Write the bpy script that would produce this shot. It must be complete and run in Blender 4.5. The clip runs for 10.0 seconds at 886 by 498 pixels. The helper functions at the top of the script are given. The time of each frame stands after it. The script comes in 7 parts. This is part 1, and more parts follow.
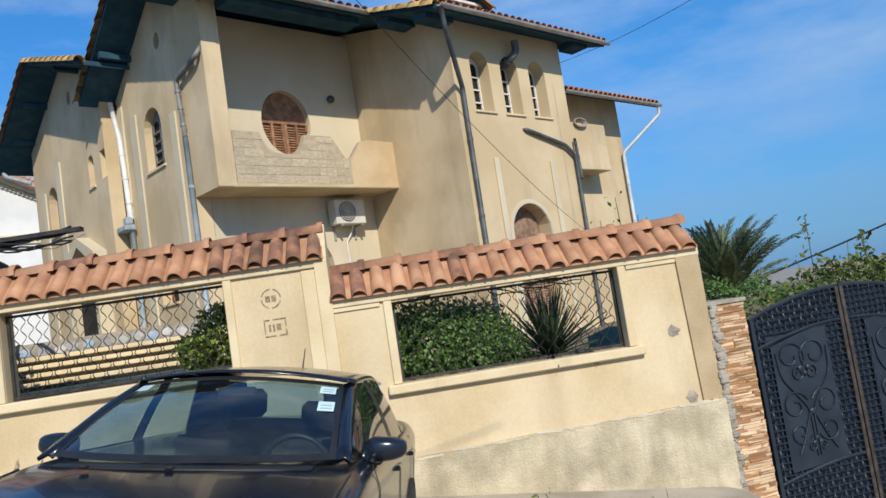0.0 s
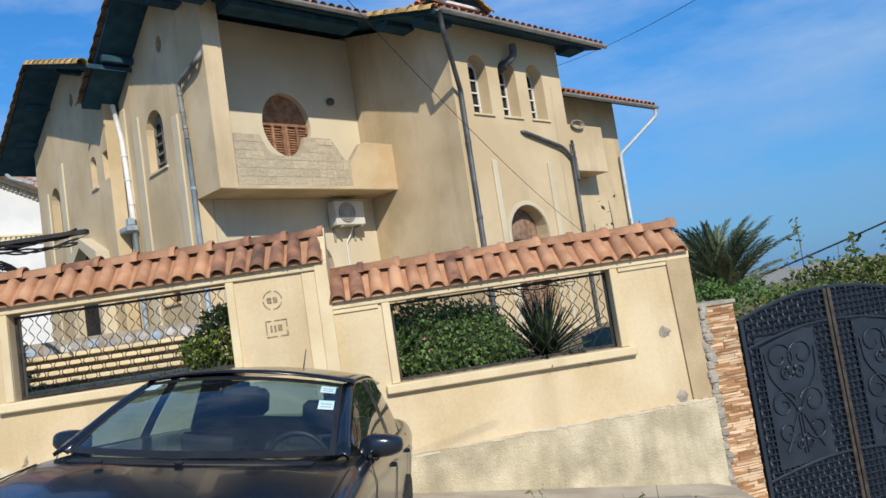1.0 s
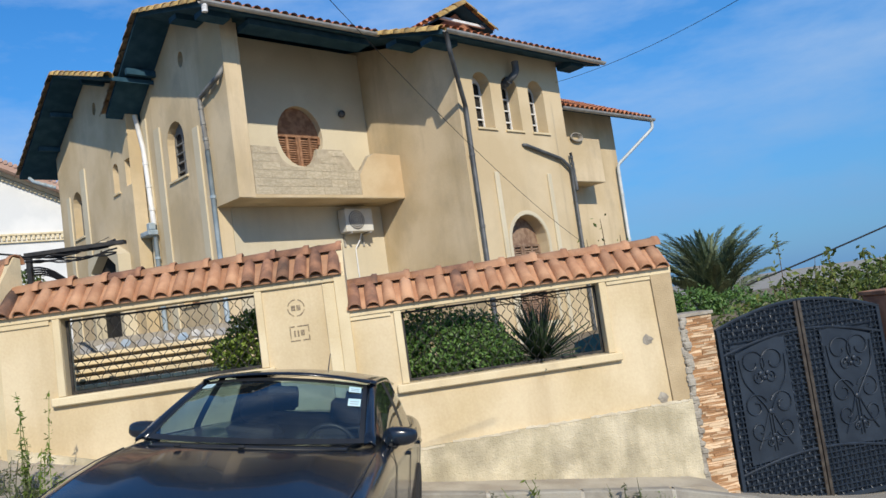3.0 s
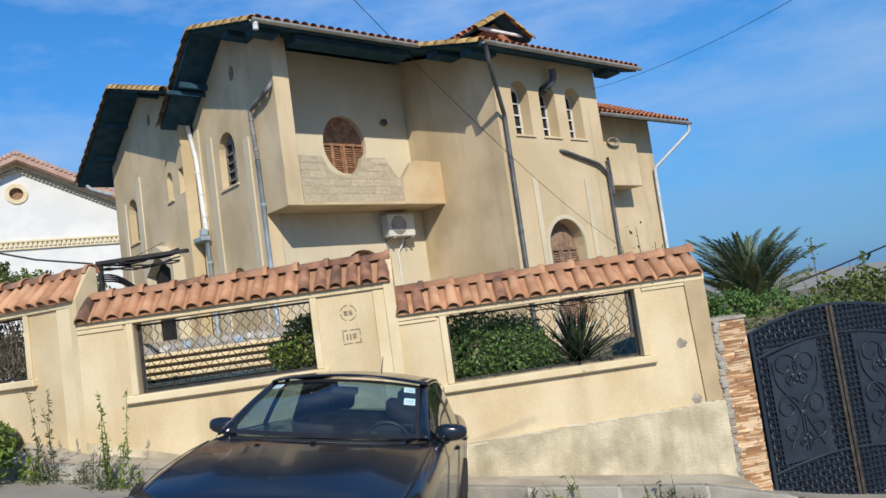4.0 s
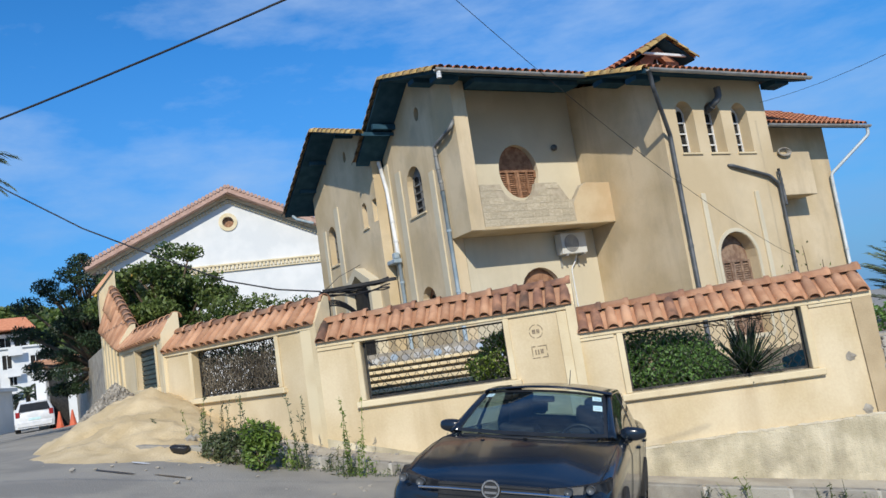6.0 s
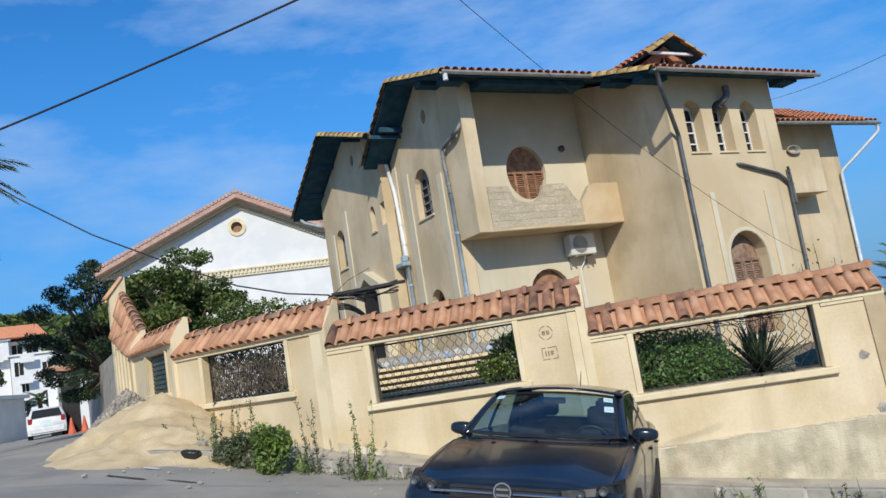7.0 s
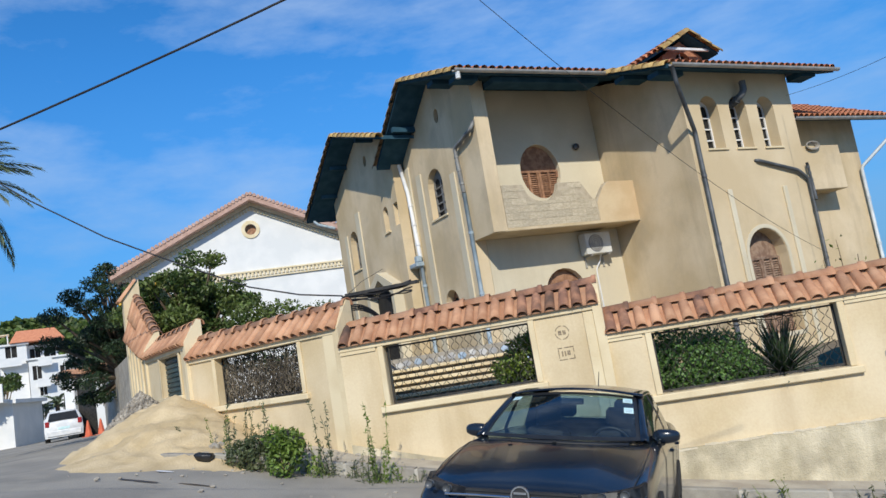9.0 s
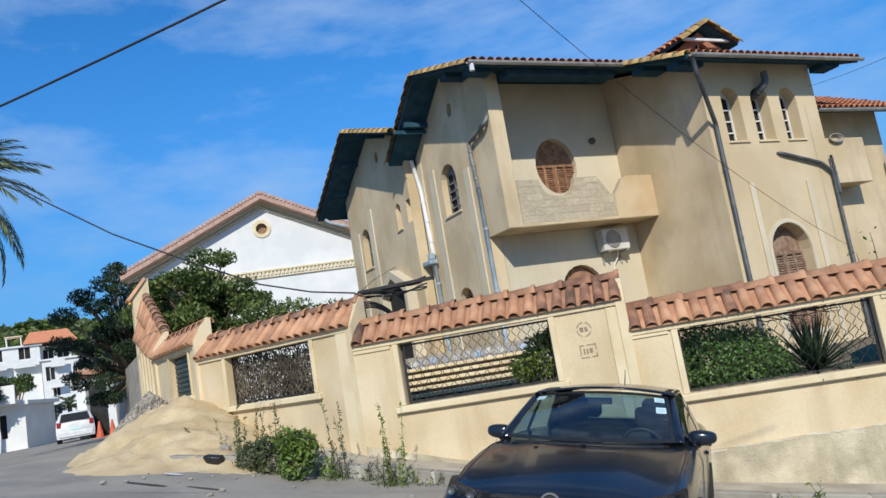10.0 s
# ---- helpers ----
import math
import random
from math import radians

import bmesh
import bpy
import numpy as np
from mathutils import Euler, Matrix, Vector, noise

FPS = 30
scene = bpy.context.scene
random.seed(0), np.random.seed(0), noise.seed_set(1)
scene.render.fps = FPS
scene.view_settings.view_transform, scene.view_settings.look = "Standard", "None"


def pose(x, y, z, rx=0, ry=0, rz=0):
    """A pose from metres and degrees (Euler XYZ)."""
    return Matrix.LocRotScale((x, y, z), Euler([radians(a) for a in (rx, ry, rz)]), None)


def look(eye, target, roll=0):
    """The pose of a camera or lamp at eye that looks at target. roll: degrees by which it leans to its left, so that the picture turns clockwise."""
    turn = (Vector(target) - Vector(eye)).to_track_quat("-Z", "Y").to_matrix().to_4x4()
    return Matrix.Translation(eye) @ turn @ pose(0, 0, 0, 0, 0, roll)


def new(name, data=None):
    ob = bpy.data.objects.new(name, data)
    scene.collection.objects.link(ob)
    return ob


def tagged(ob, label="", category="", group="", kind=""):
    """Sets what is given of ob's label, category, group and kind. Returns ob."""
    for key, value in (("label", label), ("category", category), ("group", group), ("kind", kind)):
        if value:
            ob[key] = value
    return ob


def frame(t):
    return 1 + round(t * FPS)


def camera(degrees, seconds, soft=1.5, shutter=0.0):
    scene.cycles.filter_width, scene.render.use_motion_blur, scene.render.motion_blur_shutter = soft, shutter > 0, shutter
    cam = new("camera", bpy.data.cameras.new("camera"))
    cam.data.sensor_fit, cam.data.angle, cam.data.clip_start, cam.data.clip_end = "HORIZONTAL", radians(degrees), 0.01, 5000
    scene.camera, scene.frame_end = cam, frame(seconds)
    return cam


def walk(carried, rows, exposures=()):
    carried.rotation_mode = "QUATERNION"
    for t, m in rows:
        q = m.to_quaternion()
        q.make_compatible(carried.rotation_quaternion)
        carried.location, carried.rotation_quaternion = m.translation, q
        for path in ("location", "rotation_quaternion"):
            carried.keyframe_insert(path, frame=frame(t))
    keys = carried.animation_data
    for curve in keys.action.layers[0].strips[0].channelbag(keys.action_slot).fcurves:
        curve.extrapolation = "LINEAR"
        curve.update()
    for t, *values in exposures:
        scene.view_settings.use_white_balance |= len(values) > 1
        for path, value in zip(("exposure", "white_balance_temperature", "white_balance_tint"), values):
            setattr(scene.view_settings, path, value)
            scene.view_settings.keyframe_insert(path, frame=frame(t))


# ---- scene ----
cam = camera(60.5, 10.0)
METRES, EYE, TILT, LEAN, TURN = 3.85, 1.65, 0.0, 0.0, 0.0
ROWS = [
    (0.0, 0.0, 0.0, 0.0, 0.77, 5.12, 8.63),
    (0.5, 0.0041, -0.019, 0.0031, 0.79, 5.05, 8.62),
    (1.0, 0.0094, -0.055, 0.0051, 0.75, 5.03, 8.58),
    (1.5, 0.0103, -0.1067, 0.011, 0.65, 4.94, 8.14),
    (2.0, 0.0111, -0.1639, 0.0176, 0.65, 4.85, 8.09),
    (2.5, 0.008, -0.228, 0.0254, 0.58, 4.87, 7.99),
    (4.0, -0.009, -0.4337, 0.0541, 3.67, 5.23, 7.97),
    (4.5, -0.0169, -0.5259, 0.0643, 6.67, 5.66, 7.94),
    (5.0, -0.0136, -0.6407, 0.078, 10.37, 6.19, 8.05),
    (5.5, -0.0073, -0.7723, 0.0928, 14.32, 7.01, 8.25),
    (6.0, 0.0012, -0.8359, 0.0989, 16.38, 7.52, 8.48),
    (7.5, -0.0023, -0.827, 0.0978, 17.22, 7.89, 9.12),
    (8.0, -0.0033, -0.8249, 0.098, 17.63, 8.02, 9.14),
    (8.5, -0.0052, -0.8169, 0.0971, 17.99, 8.11, 9.23),
    (9.0, -0.0132, -0.7912, 0.0956, 18.22, 8.11, 9.33),
    (9.5, -0.0309, -0.7578, 0.0938, 18.48, 8.15, 9.41),
    (10.0, -0.0649, -0.7014, 0.0925, 19.07, 8.26, 9.47),
]
walk(cam, [(t, pose(0, 0, EYE, TILT, LEAN, TURN) @ pose(METRES * x, METRES * y, METRES * z, 90 + pitch, roll, yaw)) for t, x, y, z, yaw, pitch, roll in ROWS], [(0.0, 0.0, 6500, 10), (4.0, 0.0, 6450, 10), (6.0, -0.03, 6150, 9), (10.0, -0.03, 6150, 9)])

from mathutils.geometry import tessellate_polygon

# ---- light: sun behind the camera, clear sky with thin high cloud ----
SUN_EL, SUN_AZ = 35.0, math.atan2(-0.9655, 0.2605)
sun_dir = Vector((math.cos(radians(SUN_EL)) * math.cos(SUN_AZ), math.cos(radians(SUN_EL)) * math.sin(SUN_AZ), math.sin(radians(SUN_EL))))
sun = new("sun", bpy.data.lights.new("sun", "SUN"))
sun.data.energy, sun.data.angle, sun.data.color = 4.35, radians(0.6), (1.0, 0.91, 0.755)
sun.matrix_world = look(sun_dir * 60, (0, 0, 0))

world = bpy.data.worlds.new("world")
scene.world = world
world.use_nodes = True
wn, wl = world.node_tree.nodes, world.node_tree.links
wn.clear()
w_out, w_bg, w_sky = wn.new("ShaderNodeOutputWorld"), wn.new("ShaderNodeBackground"), wn.new("ShaderNodeTexSky")
w_sky.sky_type, w_sky.sun_disc = "NISHITA", False
w_sky.sun_elevation, w_sky.sun_rotation = radians(SUN_EL), math.atan2(sun_dir.x, sun_dir.y)
w_sky.air_density, w_sky.dust_density, w_sky.ozone_density = 1.0, 0.0, 2.0
w_bg.inputs["Strength"].default_value = 0.15
w_co, w_map, w_noise, w_ramp = wn.new("ShaderNodeTexCoord"), wn.new("ShaderNodeMapping"), wn.new("ShaderNodeTexNoise"), wn.new("ShaderNodeValToRGB")
w_map.inputs["Scale"].default_value = (1.6, 2.4, 5.5)
w_map.inputs["Rotation"].default_value = (0.0, 0.35, 0.5)
w_noise.inputs["Scale"].default_value, w_noise.inputs["Detail"].default_value, w_noise.inputs["Roughness"].default_value = 1.5, 8.0, 0.6
w_ramp.color_ramp.elements[0].position, w_ramp.color_ramp.elements[0].color = 0.43, (0, 0, 0, 1)
w_ramp.color_ramp.elements[1].position, w_ramp.color_ramp.elements[1].color = 0.76, (0.62, 0.62, 0.62, 1)
w_mix = wn.new("ShaderNodeMixRGB")
w_mix.inputs["Color2"].default_value = (4.6, 5.4, 6.4, 1)
wl.new(w_co.outputs["Generated"], w_map.inputs["Vector"])
wl.new(w_map.outputs["Vector"], w_noise.inputs["Vector"])
wl.new(w_noise.outputs["Fac"], w_ramp.inputs["Fac"])
wl.new(w_ramp.outputs["Color"], w_mix.inputs["Fac"])
w_sat = wn.new("ShaderNodeHueSaturation")
w_sat.inputs["Saturation"].default_value = 1.12
w_tint = wn.new("ShaderNodeMixRGB")
w_tint.blend_type = "MULTIPLY"
w_tint.inputs["Fac"].default_value = 1.0
w_tint.inputs["Color2"].default_value = (0.58, 0.86, 1.12, 1)
wl.new(w_sky.outputs["Color"], w_tint.inputs["Color1"])
wl.new(w_tint.outputs["Color"], w_sat.inputs["Color"])
wl.new(w_sat.outputs["Color"], w_mix.inputs["Color1"])
# towards the horizon the sky stays an even clear blue
w_sep, w_rng, w_low = wn.new("ShaderNodeSeparateXYZ"), wn.new("ShaderNodeMapRange"), wn.new("ShaderNodeMixRGB")
w_rng.inputs["From Min"].default_value, w_rng.inputs["From Max"].default_value = 0.0, 0.4
w_rng.inputs["To Min"].default_value, w_rng.inputs["To Max"].default_value = 0.9, 0.0
w_low.inputs["Color2"].default_value = (0.52, 1.62, 3.55, 1)
wl.new(w_co.outputs["Generated"], w_sep.inputs["Vector"])
wl.new(w_sep.outputs["Z"], w_rng.inputs["Value"])
wl.new(w_rng.outputs["Result"], w_low.inputs["Fac"])
wl.new(w_mix.outputs["Color"], w_low.inputs["Color1"])
wl.new(w_low.outputs["Color"], w_bg.inputs["Color"])
wl.new(w_bg.outputs["Background"], w_out.inputs["Surface"])


# ---- materials ----
def mat(name, c1, c2, scale=6.0, rough=0.8, bump=0.0, metal=0.0, fine=60.0, vary=0.0, streak=None, patch=None, coat=0.0, low=0.4, high=0.62):
    """c1 and c2 mixed by noise at two scales; vary: shift by the object's random; streak, patch: (colour, amount, threshold)."""
    m = bpy.data.materials.new(name)
    m.use_nodes = True
    nt = m.node_tree
    n, l = nt.nodes, nt.links
    b = n["Principled BSDF"]
    b.inputs["Roughness"].default_value, b.inputs["Metallic"].default_value = rough, metal
    b.inputs["Coat Weight"].default_value = coat
    co = n.new("ShaderNodeTexCoord")
    big, small = n.new("ShaderNodeTexNoise"), n.new("ShaderNodeTexNoise")
    big.inputs["Scale"].default_value, big.inputs["Detail"].default_value = scale, 5.0
    small.inputs["Scale"].default_value, small.inputs["Detail"].default_value = fine, 4.0
    info = n.new("ShaderNodeObjectInfo")
    shift = n.new("ShaderNodeVectorMath")
    shift.operation = "MULTIPLY_ADD"
    shift.inputs[1].default_value = (31, 17, 23)
    l.new(info.outputs["Random"], shift.inputs[0])
    l.new(co.outputs["Object"], shift.inputs[2])
    l.new(shift.outputs[0], big.inputs["Vector"])
    l.new(shift.outputs[0], small.inputs["Vector"])
    ramp = n.new("ShaderNodeValToRGB")
    ramp.color_ramp.elements[0].position, ramp.color_ramp.elements[1].position = low, high
    ramp.color_ramp.elements[0].color, ramp.color_ramp.elements[1].color = (*c1, 1), (*c2, 1)
    l.new(big.outputs["Fac"], ramp.inputs["Fac"])
    last = ramp.outputs["Color"]
    grain = n.new("ShaderNodeMixRGB")
    grain.blend_type = "OVERLAY"
    grain.inputs["Fac"].default_value = 0.13
    l.new(last, grain.inputs["Color1"])
    l.new(small.outputs["Fac"], grain.inputs["Color2"])
    last = grain.outputs["Color"]
    for spec, sc in ((streak, (1.5, 1.5, 0.22)), (patch, (0.9, 0.9, 0.8))):
        if not spec:
            continue
        mp, no, rp, mx = n.new("ShaderNodeMapping"), n.new("ShaderNodeTexNoise"), n.new("ShaderNodeValToRGB"), n.new("ShaderNodeMixRGB")
        mp.inputs["Scale"].default_value = sc
        no.inputs["Scale"].default_value, no.inputs["Detail"].default_value, no.inputs["Roughness"].default_value = 1.0, 7.0, 0.65
        rp.color_ramp.elements[0].position, rp.color_ramp.elements[1].position = spec[2], min(spec[2] + 0.22, 1)
        rp.color_ramp.elements[0].color, rp.color_ramp.elements[1].color = (0, 0, 0, 1), (spec[1],) * 3 + (1,)
        mx.inputs["Color2"].default_value = (*spec[0], 1)
        l.new(shift.outputs[0], mp.inputs["Vector"])
        l.new(mp.outputs["Vector"], no.inputs["Vector"])
        l.new(no.outputs["Fac"], rp.inputs["Fac"])
        l.new(rp.outputs["Color"], mx.inputs["Fac"])
        l.new(last, mx.inputs["Color1"])
        last = mx.outputs["Color"]
    if vary:
        hsv, rng = n.new("ShaderNodeHueSaturation"), n.new("ShaderNodeMapRange")
        rng.inputs["To Min"].default_value, rng.inputs["To Max"].default_value = 1 - vary, 1 + vary
        l.new(info.outputs["Random"], rng.inputs["Value"])
        l.new(rng.outputs["Result"], hsv.inputs["Value"])
        l.new(last, hsv.inputs["Color"])
        last = hsv.outputs["Color"]
    l.new(last, b.inputs["Base Color"])
    if bump:
        bp = n.new("ShaderNodeBump")
        bp.inputs["Strength"].default_value, bp.inputs["Distance"].default_value = bump, 0.02
        l.new(small.outputs["Fac"], bp.inputs["Height"])
        l.new(bp.outputs["Normal"], b.inputs["Normal"])
    return m


def island_vary(m, amount):
    """Shift the brightness of each loose island of a mesh."""
    n, l = m.node_tree.nodes, m.node_tree.links
    b = n["Principled BSDF"]
    src = b.inputs["Base Color"].links[0].from_socket
    geo, rng, hsv = n.new("ShaderNodeNewGeometry"), n.new("ShaderNodeMapRange"), n.new("ShaderNodeHueSaturation")
    rng.inputs["To Min"].default_value, rng.inputs["To Max"].default_value = 1 - amount, 1 + amount
    l.new(geo.outputs["Random Per Island"], rng.inputs["Value"])
    l.new(rng.outputs["Result"], hsv.inputs["Value"])
    l.new(src, hsv.inputs["Color"])
    l.new(hsv.outputs["Color"], b.inputs["Base Color"])
    return m


def leafy(name, c1, c2, amount=0.45, through_light=0.25, rough=0.5):
    m = island_vary(mat(name, c1, c2, 1.5, rough), amount)
    n, l = m.node_tree.nodes, m.node_tree.links
    b, out = n["Principled BSDF"], n["Material Output"]
    tr, mx = n.new("ShaderNodeBsdfTranslucent"), n.new("ShaderNodeMixShader")
    mx.inputs["Fac"].default_value = through_light
    l.new(b.inputs["Base Color"].links[0].from_socket, tr.inputs["Color"])
    l.new(b.outputs["BSDF"], mx.inputs[1])
    l.new(tr.outputs["BSDF"], mx.inputs[2])
    l.new(mx.outputs["Shader"], out.inputs["Surface"])
    return m


def glass(name, tint=(0.75, 0.85, 0.9), rough=0.02, see=0.75, dust=0.0):
    """A thin pane: clear, with a glossy coat."""
    m = bpy.data.materials.new(name)
    m.use_nodes = True
    n, l = m.node_tree.nodes, m.node_tree.links
    n.clear()
    out, tp, gl, mx = n.new("ShaderNodeOutputMaterial"), n.new("ShaderNodeBsdfTransparent"), n.new("ShaderNodeBsdfGlossy"), n.new("ShaderNodeMixShader")
    lw, pw, sc = n.new("ShaderNodeLayerWeight"), n.new("ShaderNodeMath"), n.new("ShaderNodeMath")
    lw.inputs["Blend"].default_value = 0.5
    pw.operation, sc.operation = "POWER", "MULTIPLY_ADD"
    pw.inputs[1].default_value, sc.inputs[1].default_value, sc.inputs[2].default_value = 4.0, 0.85, 0.085
    tp.inputs["Color"].default_value = (*[c * see for c in tint], 1)
    gl.inputs["Roughness"].default_value = rough
    l.new(lw.outputs["Facing"], pw.inputs[0])
    l.new(pw.outputs["Value"], sc.inputs[0])
    l.new(sc.outputs["Value"], mx.inputs["Fac"])
    l.new(tp.outputs["BSDF"], mx.inputs[1])
    l.new(gl.outputs["BSDF"], mx.inputs[2])
    last = mx
    if dust:
        df, last = n.new("ShaderNodeBsdfDiffuse"), n.new("ShaderNodeMixShader")
        df.inputs["Color"].default_value = (0.30, 0.38, 0.42, 1)
        last.inputs["Fac"].default_value = dust
        l.new(mx.outputs["Shader"], last.inputs[1])
        l.new(df.outputs["BSDF"], last.inputs[2])
    l.new(last.outputs["Shader"], out.inputs["Surface"])
    return m


M_wall = mat("cream_render", (0.575, 0.455, 0.27), (0.675, 0.56, 0.37), 0.9, 0.9, 0.1, fine=35, streak=((0.40, 0.29, 0.16), 0.45, 0.52), patch=((0.50, 0.385, 0.225), 0.5, 0.5))
M_trim = mat("pale_cream_paint", (0.64, 0.52, 0.32), (0.72, 0.61, 0.40), 1.5, 0.85, 0.2, streak=((0.33, 0.27, 0.18), 0.6, 0.52))
# darker beige carries the shade of the wall's angled end face
M_tan = mat("shade_tan_render", (0.42, 0.32, 0.19), (0.50, 0.39, 0.24), 2.0, 0.9, 0.3, streak=((0.3, 0.22, 0.13), 0.5, 0.5))
M_flake = mat("pale_flaking_render", (0.56, 0.49, 0.36), (0.66, 0.59, 0.45), 5.0, 0.95, 0.4)
M_plinth = mat("weathered_cement", (0.46, 0.40, 0.27), (0.68, 0.60, 0.43), 2.2, 0.95, 0.7, streak=((0.22, 0.19, 0.13), 0.75, 0.50), patch=((0.24, 0.21, 0.15), 0.85, 0.50))
M_cement = mat("raw_cement", (0.28, 0.25, 0.205), (0.39, 0.355, 0.295), 6.0, 0.95, 0.9, fine=25)
M_house = mat("ochre_grey_render", (0.54, 0.42, 0.25), (0.65, 0.525, 0.345), 0.7, 0.92, 0.2, streak=((0.34, 0.26, 0.165), 0.5, 0.52), patch=((0.40, 0.325, 0.22), 0.6, 0.5))
M_house_pale = mat("pale_render", (0.57, 0.50, 0.36), (0.64, 0.57, 0.42), 0.8, 0.9, 0.2, streak=((0.42, 0.37, 0.27), 0.4, 0.58))
M_block = mat("concrete_block", (0.46, 0.385, 0.265), (0.57, 0.49, 0.35), 5.0, 0.95, 0.5, vary=0.10, patch=((0.30, 0.24, 0.16), 0.6, 0.52))
M_joint = mat("block_mortar", (0.40, 0.33, 0.23), (0.50, 0.42, 0.30), 6.0, 0.95, 0.6)
M_tile = mat("terracotta", (0.41, 0.205, 0.11), (0.545, 0.305, 0.175), 3.5, 0.85, 0.4, vary=0.14, patch=((0.17, 0.10, 0.065), 0.7, 0.54))
M_tile_old = mat("blackened_terracotta", (0.22, 0.11, 0.07), (0.42, 0.21, 0.12), 5.0, 0.9, 0.5, vary=0.2, patch=((0.06, 0.045, 0.035), 0.85, 0.44))
M_tile_roof = island_vary(mat("roof_terracotta", (0.38, 0.13, 0.06), (0.52, 0.21, 0.10), 3.0, 0.85, 0.4, patch=((0.2, 0.15, 0.09), 0.6, 0.55)), 0.2)
M_lichen = mat("lichen_tile", (0.40, 0.25, 0.085), (0.55, 0.39, 0.15), 7.0, 0.95, 0.8, vary=0.25, patch=((0.22, 0.13, 0.07), 0.85, 0.46))
M_verge = mat("grey_lichen_tile", (0.30, 0.21, 0.13), (0.42, 0.31, 0.19), 6.0, 0.95, 0.8, vary=0.2)
M_soffit = mat("dark_blue_soffit", (0.022, 0.062, 0.096), (0.036, 0.088, 0.13), 3.0, 0.9, 0.2)
M_soffit.node_tree.nodes["Principled BSDF"].inputs["Specular IOR Level"].default_value = 0.12
M_zinc = mat("dull_zinc", (0.33, 0.32, 0.30), (0.46, 0.45, 0.42), 4.0, 0.55, 0.1, metal=0.4)
M_pipe_dark = mat("dark_pipe", (0.055, 0.06, 0.065), (0.10, 0.105, 0.11), 5.0, 0.55, 0.1)
M_pipe_blue = mat("faded_blue_pipe", (0.26, 0.33, 0.38), (0.36, 0.43, 0.47), 4.0, 0.5, 0.1)
# mid grey: shade colour of the upper downpipe, and gable window frames
M_pipe_mid = mat("mid_grey_paint", (0.13, 0.13, 0.125), (0.20, 0.20, 0.19), 4.0, 0.55, 0.1)
M_pipe_pale = mat("pale_blue_grey_pipe", (0.42, 0.47, 0.50), (0.54, 0.58, 0.60), 4.0, 0.5, 0.1)
M_pipe_white = mat("white_pipe", (0.62, 0.63, 0.63), (0.74, 0.74, 0.73), 4.0, 0.45, 0.1)
M_wood = mat("weathered_shutter_wood", (0.22, 0.11, 0.06), (0.36, 0.195, 0.11), 8.0, 0.8, 0.5, vary=0.15, fine=90)
M_wood_grey = mat("greyed_door_wood", (0.20, 0.12, 0.08), (0.32, 0.22, 0.15), 8.0, 0.85, 0.5, vary=0.12, fine=90)
# near-black put in for the shade inside windows, vents, porch and wheel arches
M_dark = mat("unlit_recess_black", (0.012, 0.011, 0.010), (0.022, 0.020, 0.018), 3.0, 0.9)
M_iron = mat("dark_iron", (0.022, 0.022, 0.022), (0.05, 0.045, 0.04), 9.0, 0.55, 0.2, metal=0.3)
M_gate = mat("blue_black_gate_paint", (0.013, 0.021, 0.034), (0.022, 0.033, 0.050), 4.0, 0.45, 0.15, metal=0.1)
M_stone = mat("split_stone_strip", (0.44, 0.235, 0.11), (0.74, 0.55, 0.36), 0.6, 0.8, 0.5, vary=0.3, fine=80, low=0.46, high=0.54)
M_grout = mat("stone_backing", (0.34, 0.22, 0.12), (0.42, 0.28, 0.17), 8.0, 0.9, 0.4)
M_road = mat("dusty_road", (0.255, 0.235, 0.20), (0.335, 0.305, 0.255), 0.7, 0.95, 0.6, fine=45, patch=((0.40, 0.36, 0.285), 0.7, 0.5))
M_walkway = mat("cement_walkway", (0.36, 0.31, 0.24), (0.47, 0.42, 0.33), 2.0, 0.95, 0.6, patch=((0.25, 0.22, 0.17), 0.6, 0.5))
M_kerb = mat("kerb_concrete", (0.24, 0.22, 0.19), (0.34, 0.32, 0.27), 3.0, 0.95, 0.5, vary=0.08)
M_mortar = mat("pale_mortar", (0.42, 0.39, 0.33), (0.52, 0.49, 0.43), 5.0, 0.95, 0.4)
M_sand = mat("building_sand", (0.50, 0.38, 0.21), (0.60, 0.47, 0.28), 2.0, 0.97, 0.6, fine=35)
M_gravel = island_vary(mat("grey_gravel", (0.22, 0.195, 0.16), (0.36, 0.32, 0.26), 6.0, 0.95, 0.5), 0.3)
M_soil = mat("yard_soil", (0.14, 0.11, 0.07), (0.22, 0.18, 0.12), 3.0, 0.95, 0.5)
M_white = mat("white_house_render", (0.66, 0.67, 0.66), (0.74, 0.74, 0.72), 1.0, 0.85, 0.1, streak=((0.6, 0.6, 0.57), 0.4, 0.6))
M_cream_mould = mat("cream_moulding", (0.66, 0.55, 0.34), (0.74, 0.64, 0.44), 5.0, 0.85, 0.1)
M_chrome = mat("chrome", (0.70, 0.71, 0.72), (0.78, 0.79, 0.80), 3.0, 0.12, metal=1.0)
M_paint = mat("black_car_paint", (0.005, 0.008, 0.014), (0.009, 0.013, 0.021), 2.0, 0.2, coat=0.35)
M_lamp = mat("smoked_lamp", (0.008, 0.009, 0.011), (0.035, 0.038, 0.042), 14, 0.38)
M_lamp.node_tree.nodes["Principled BSDF"].inputs["Specular IOR Level"].default_value = 0.12
M_trimblack = mat("black_plastic", (0.012, 0.012, 0.012), (0.02, 0.02, 0.02), 5.0, 0.5, 0.1)
M_seat = mat("dark_seat_cloth", (0.014, 0.015, 0.017), (0.024, 0.025, 0.027), 8.0, 0.9)
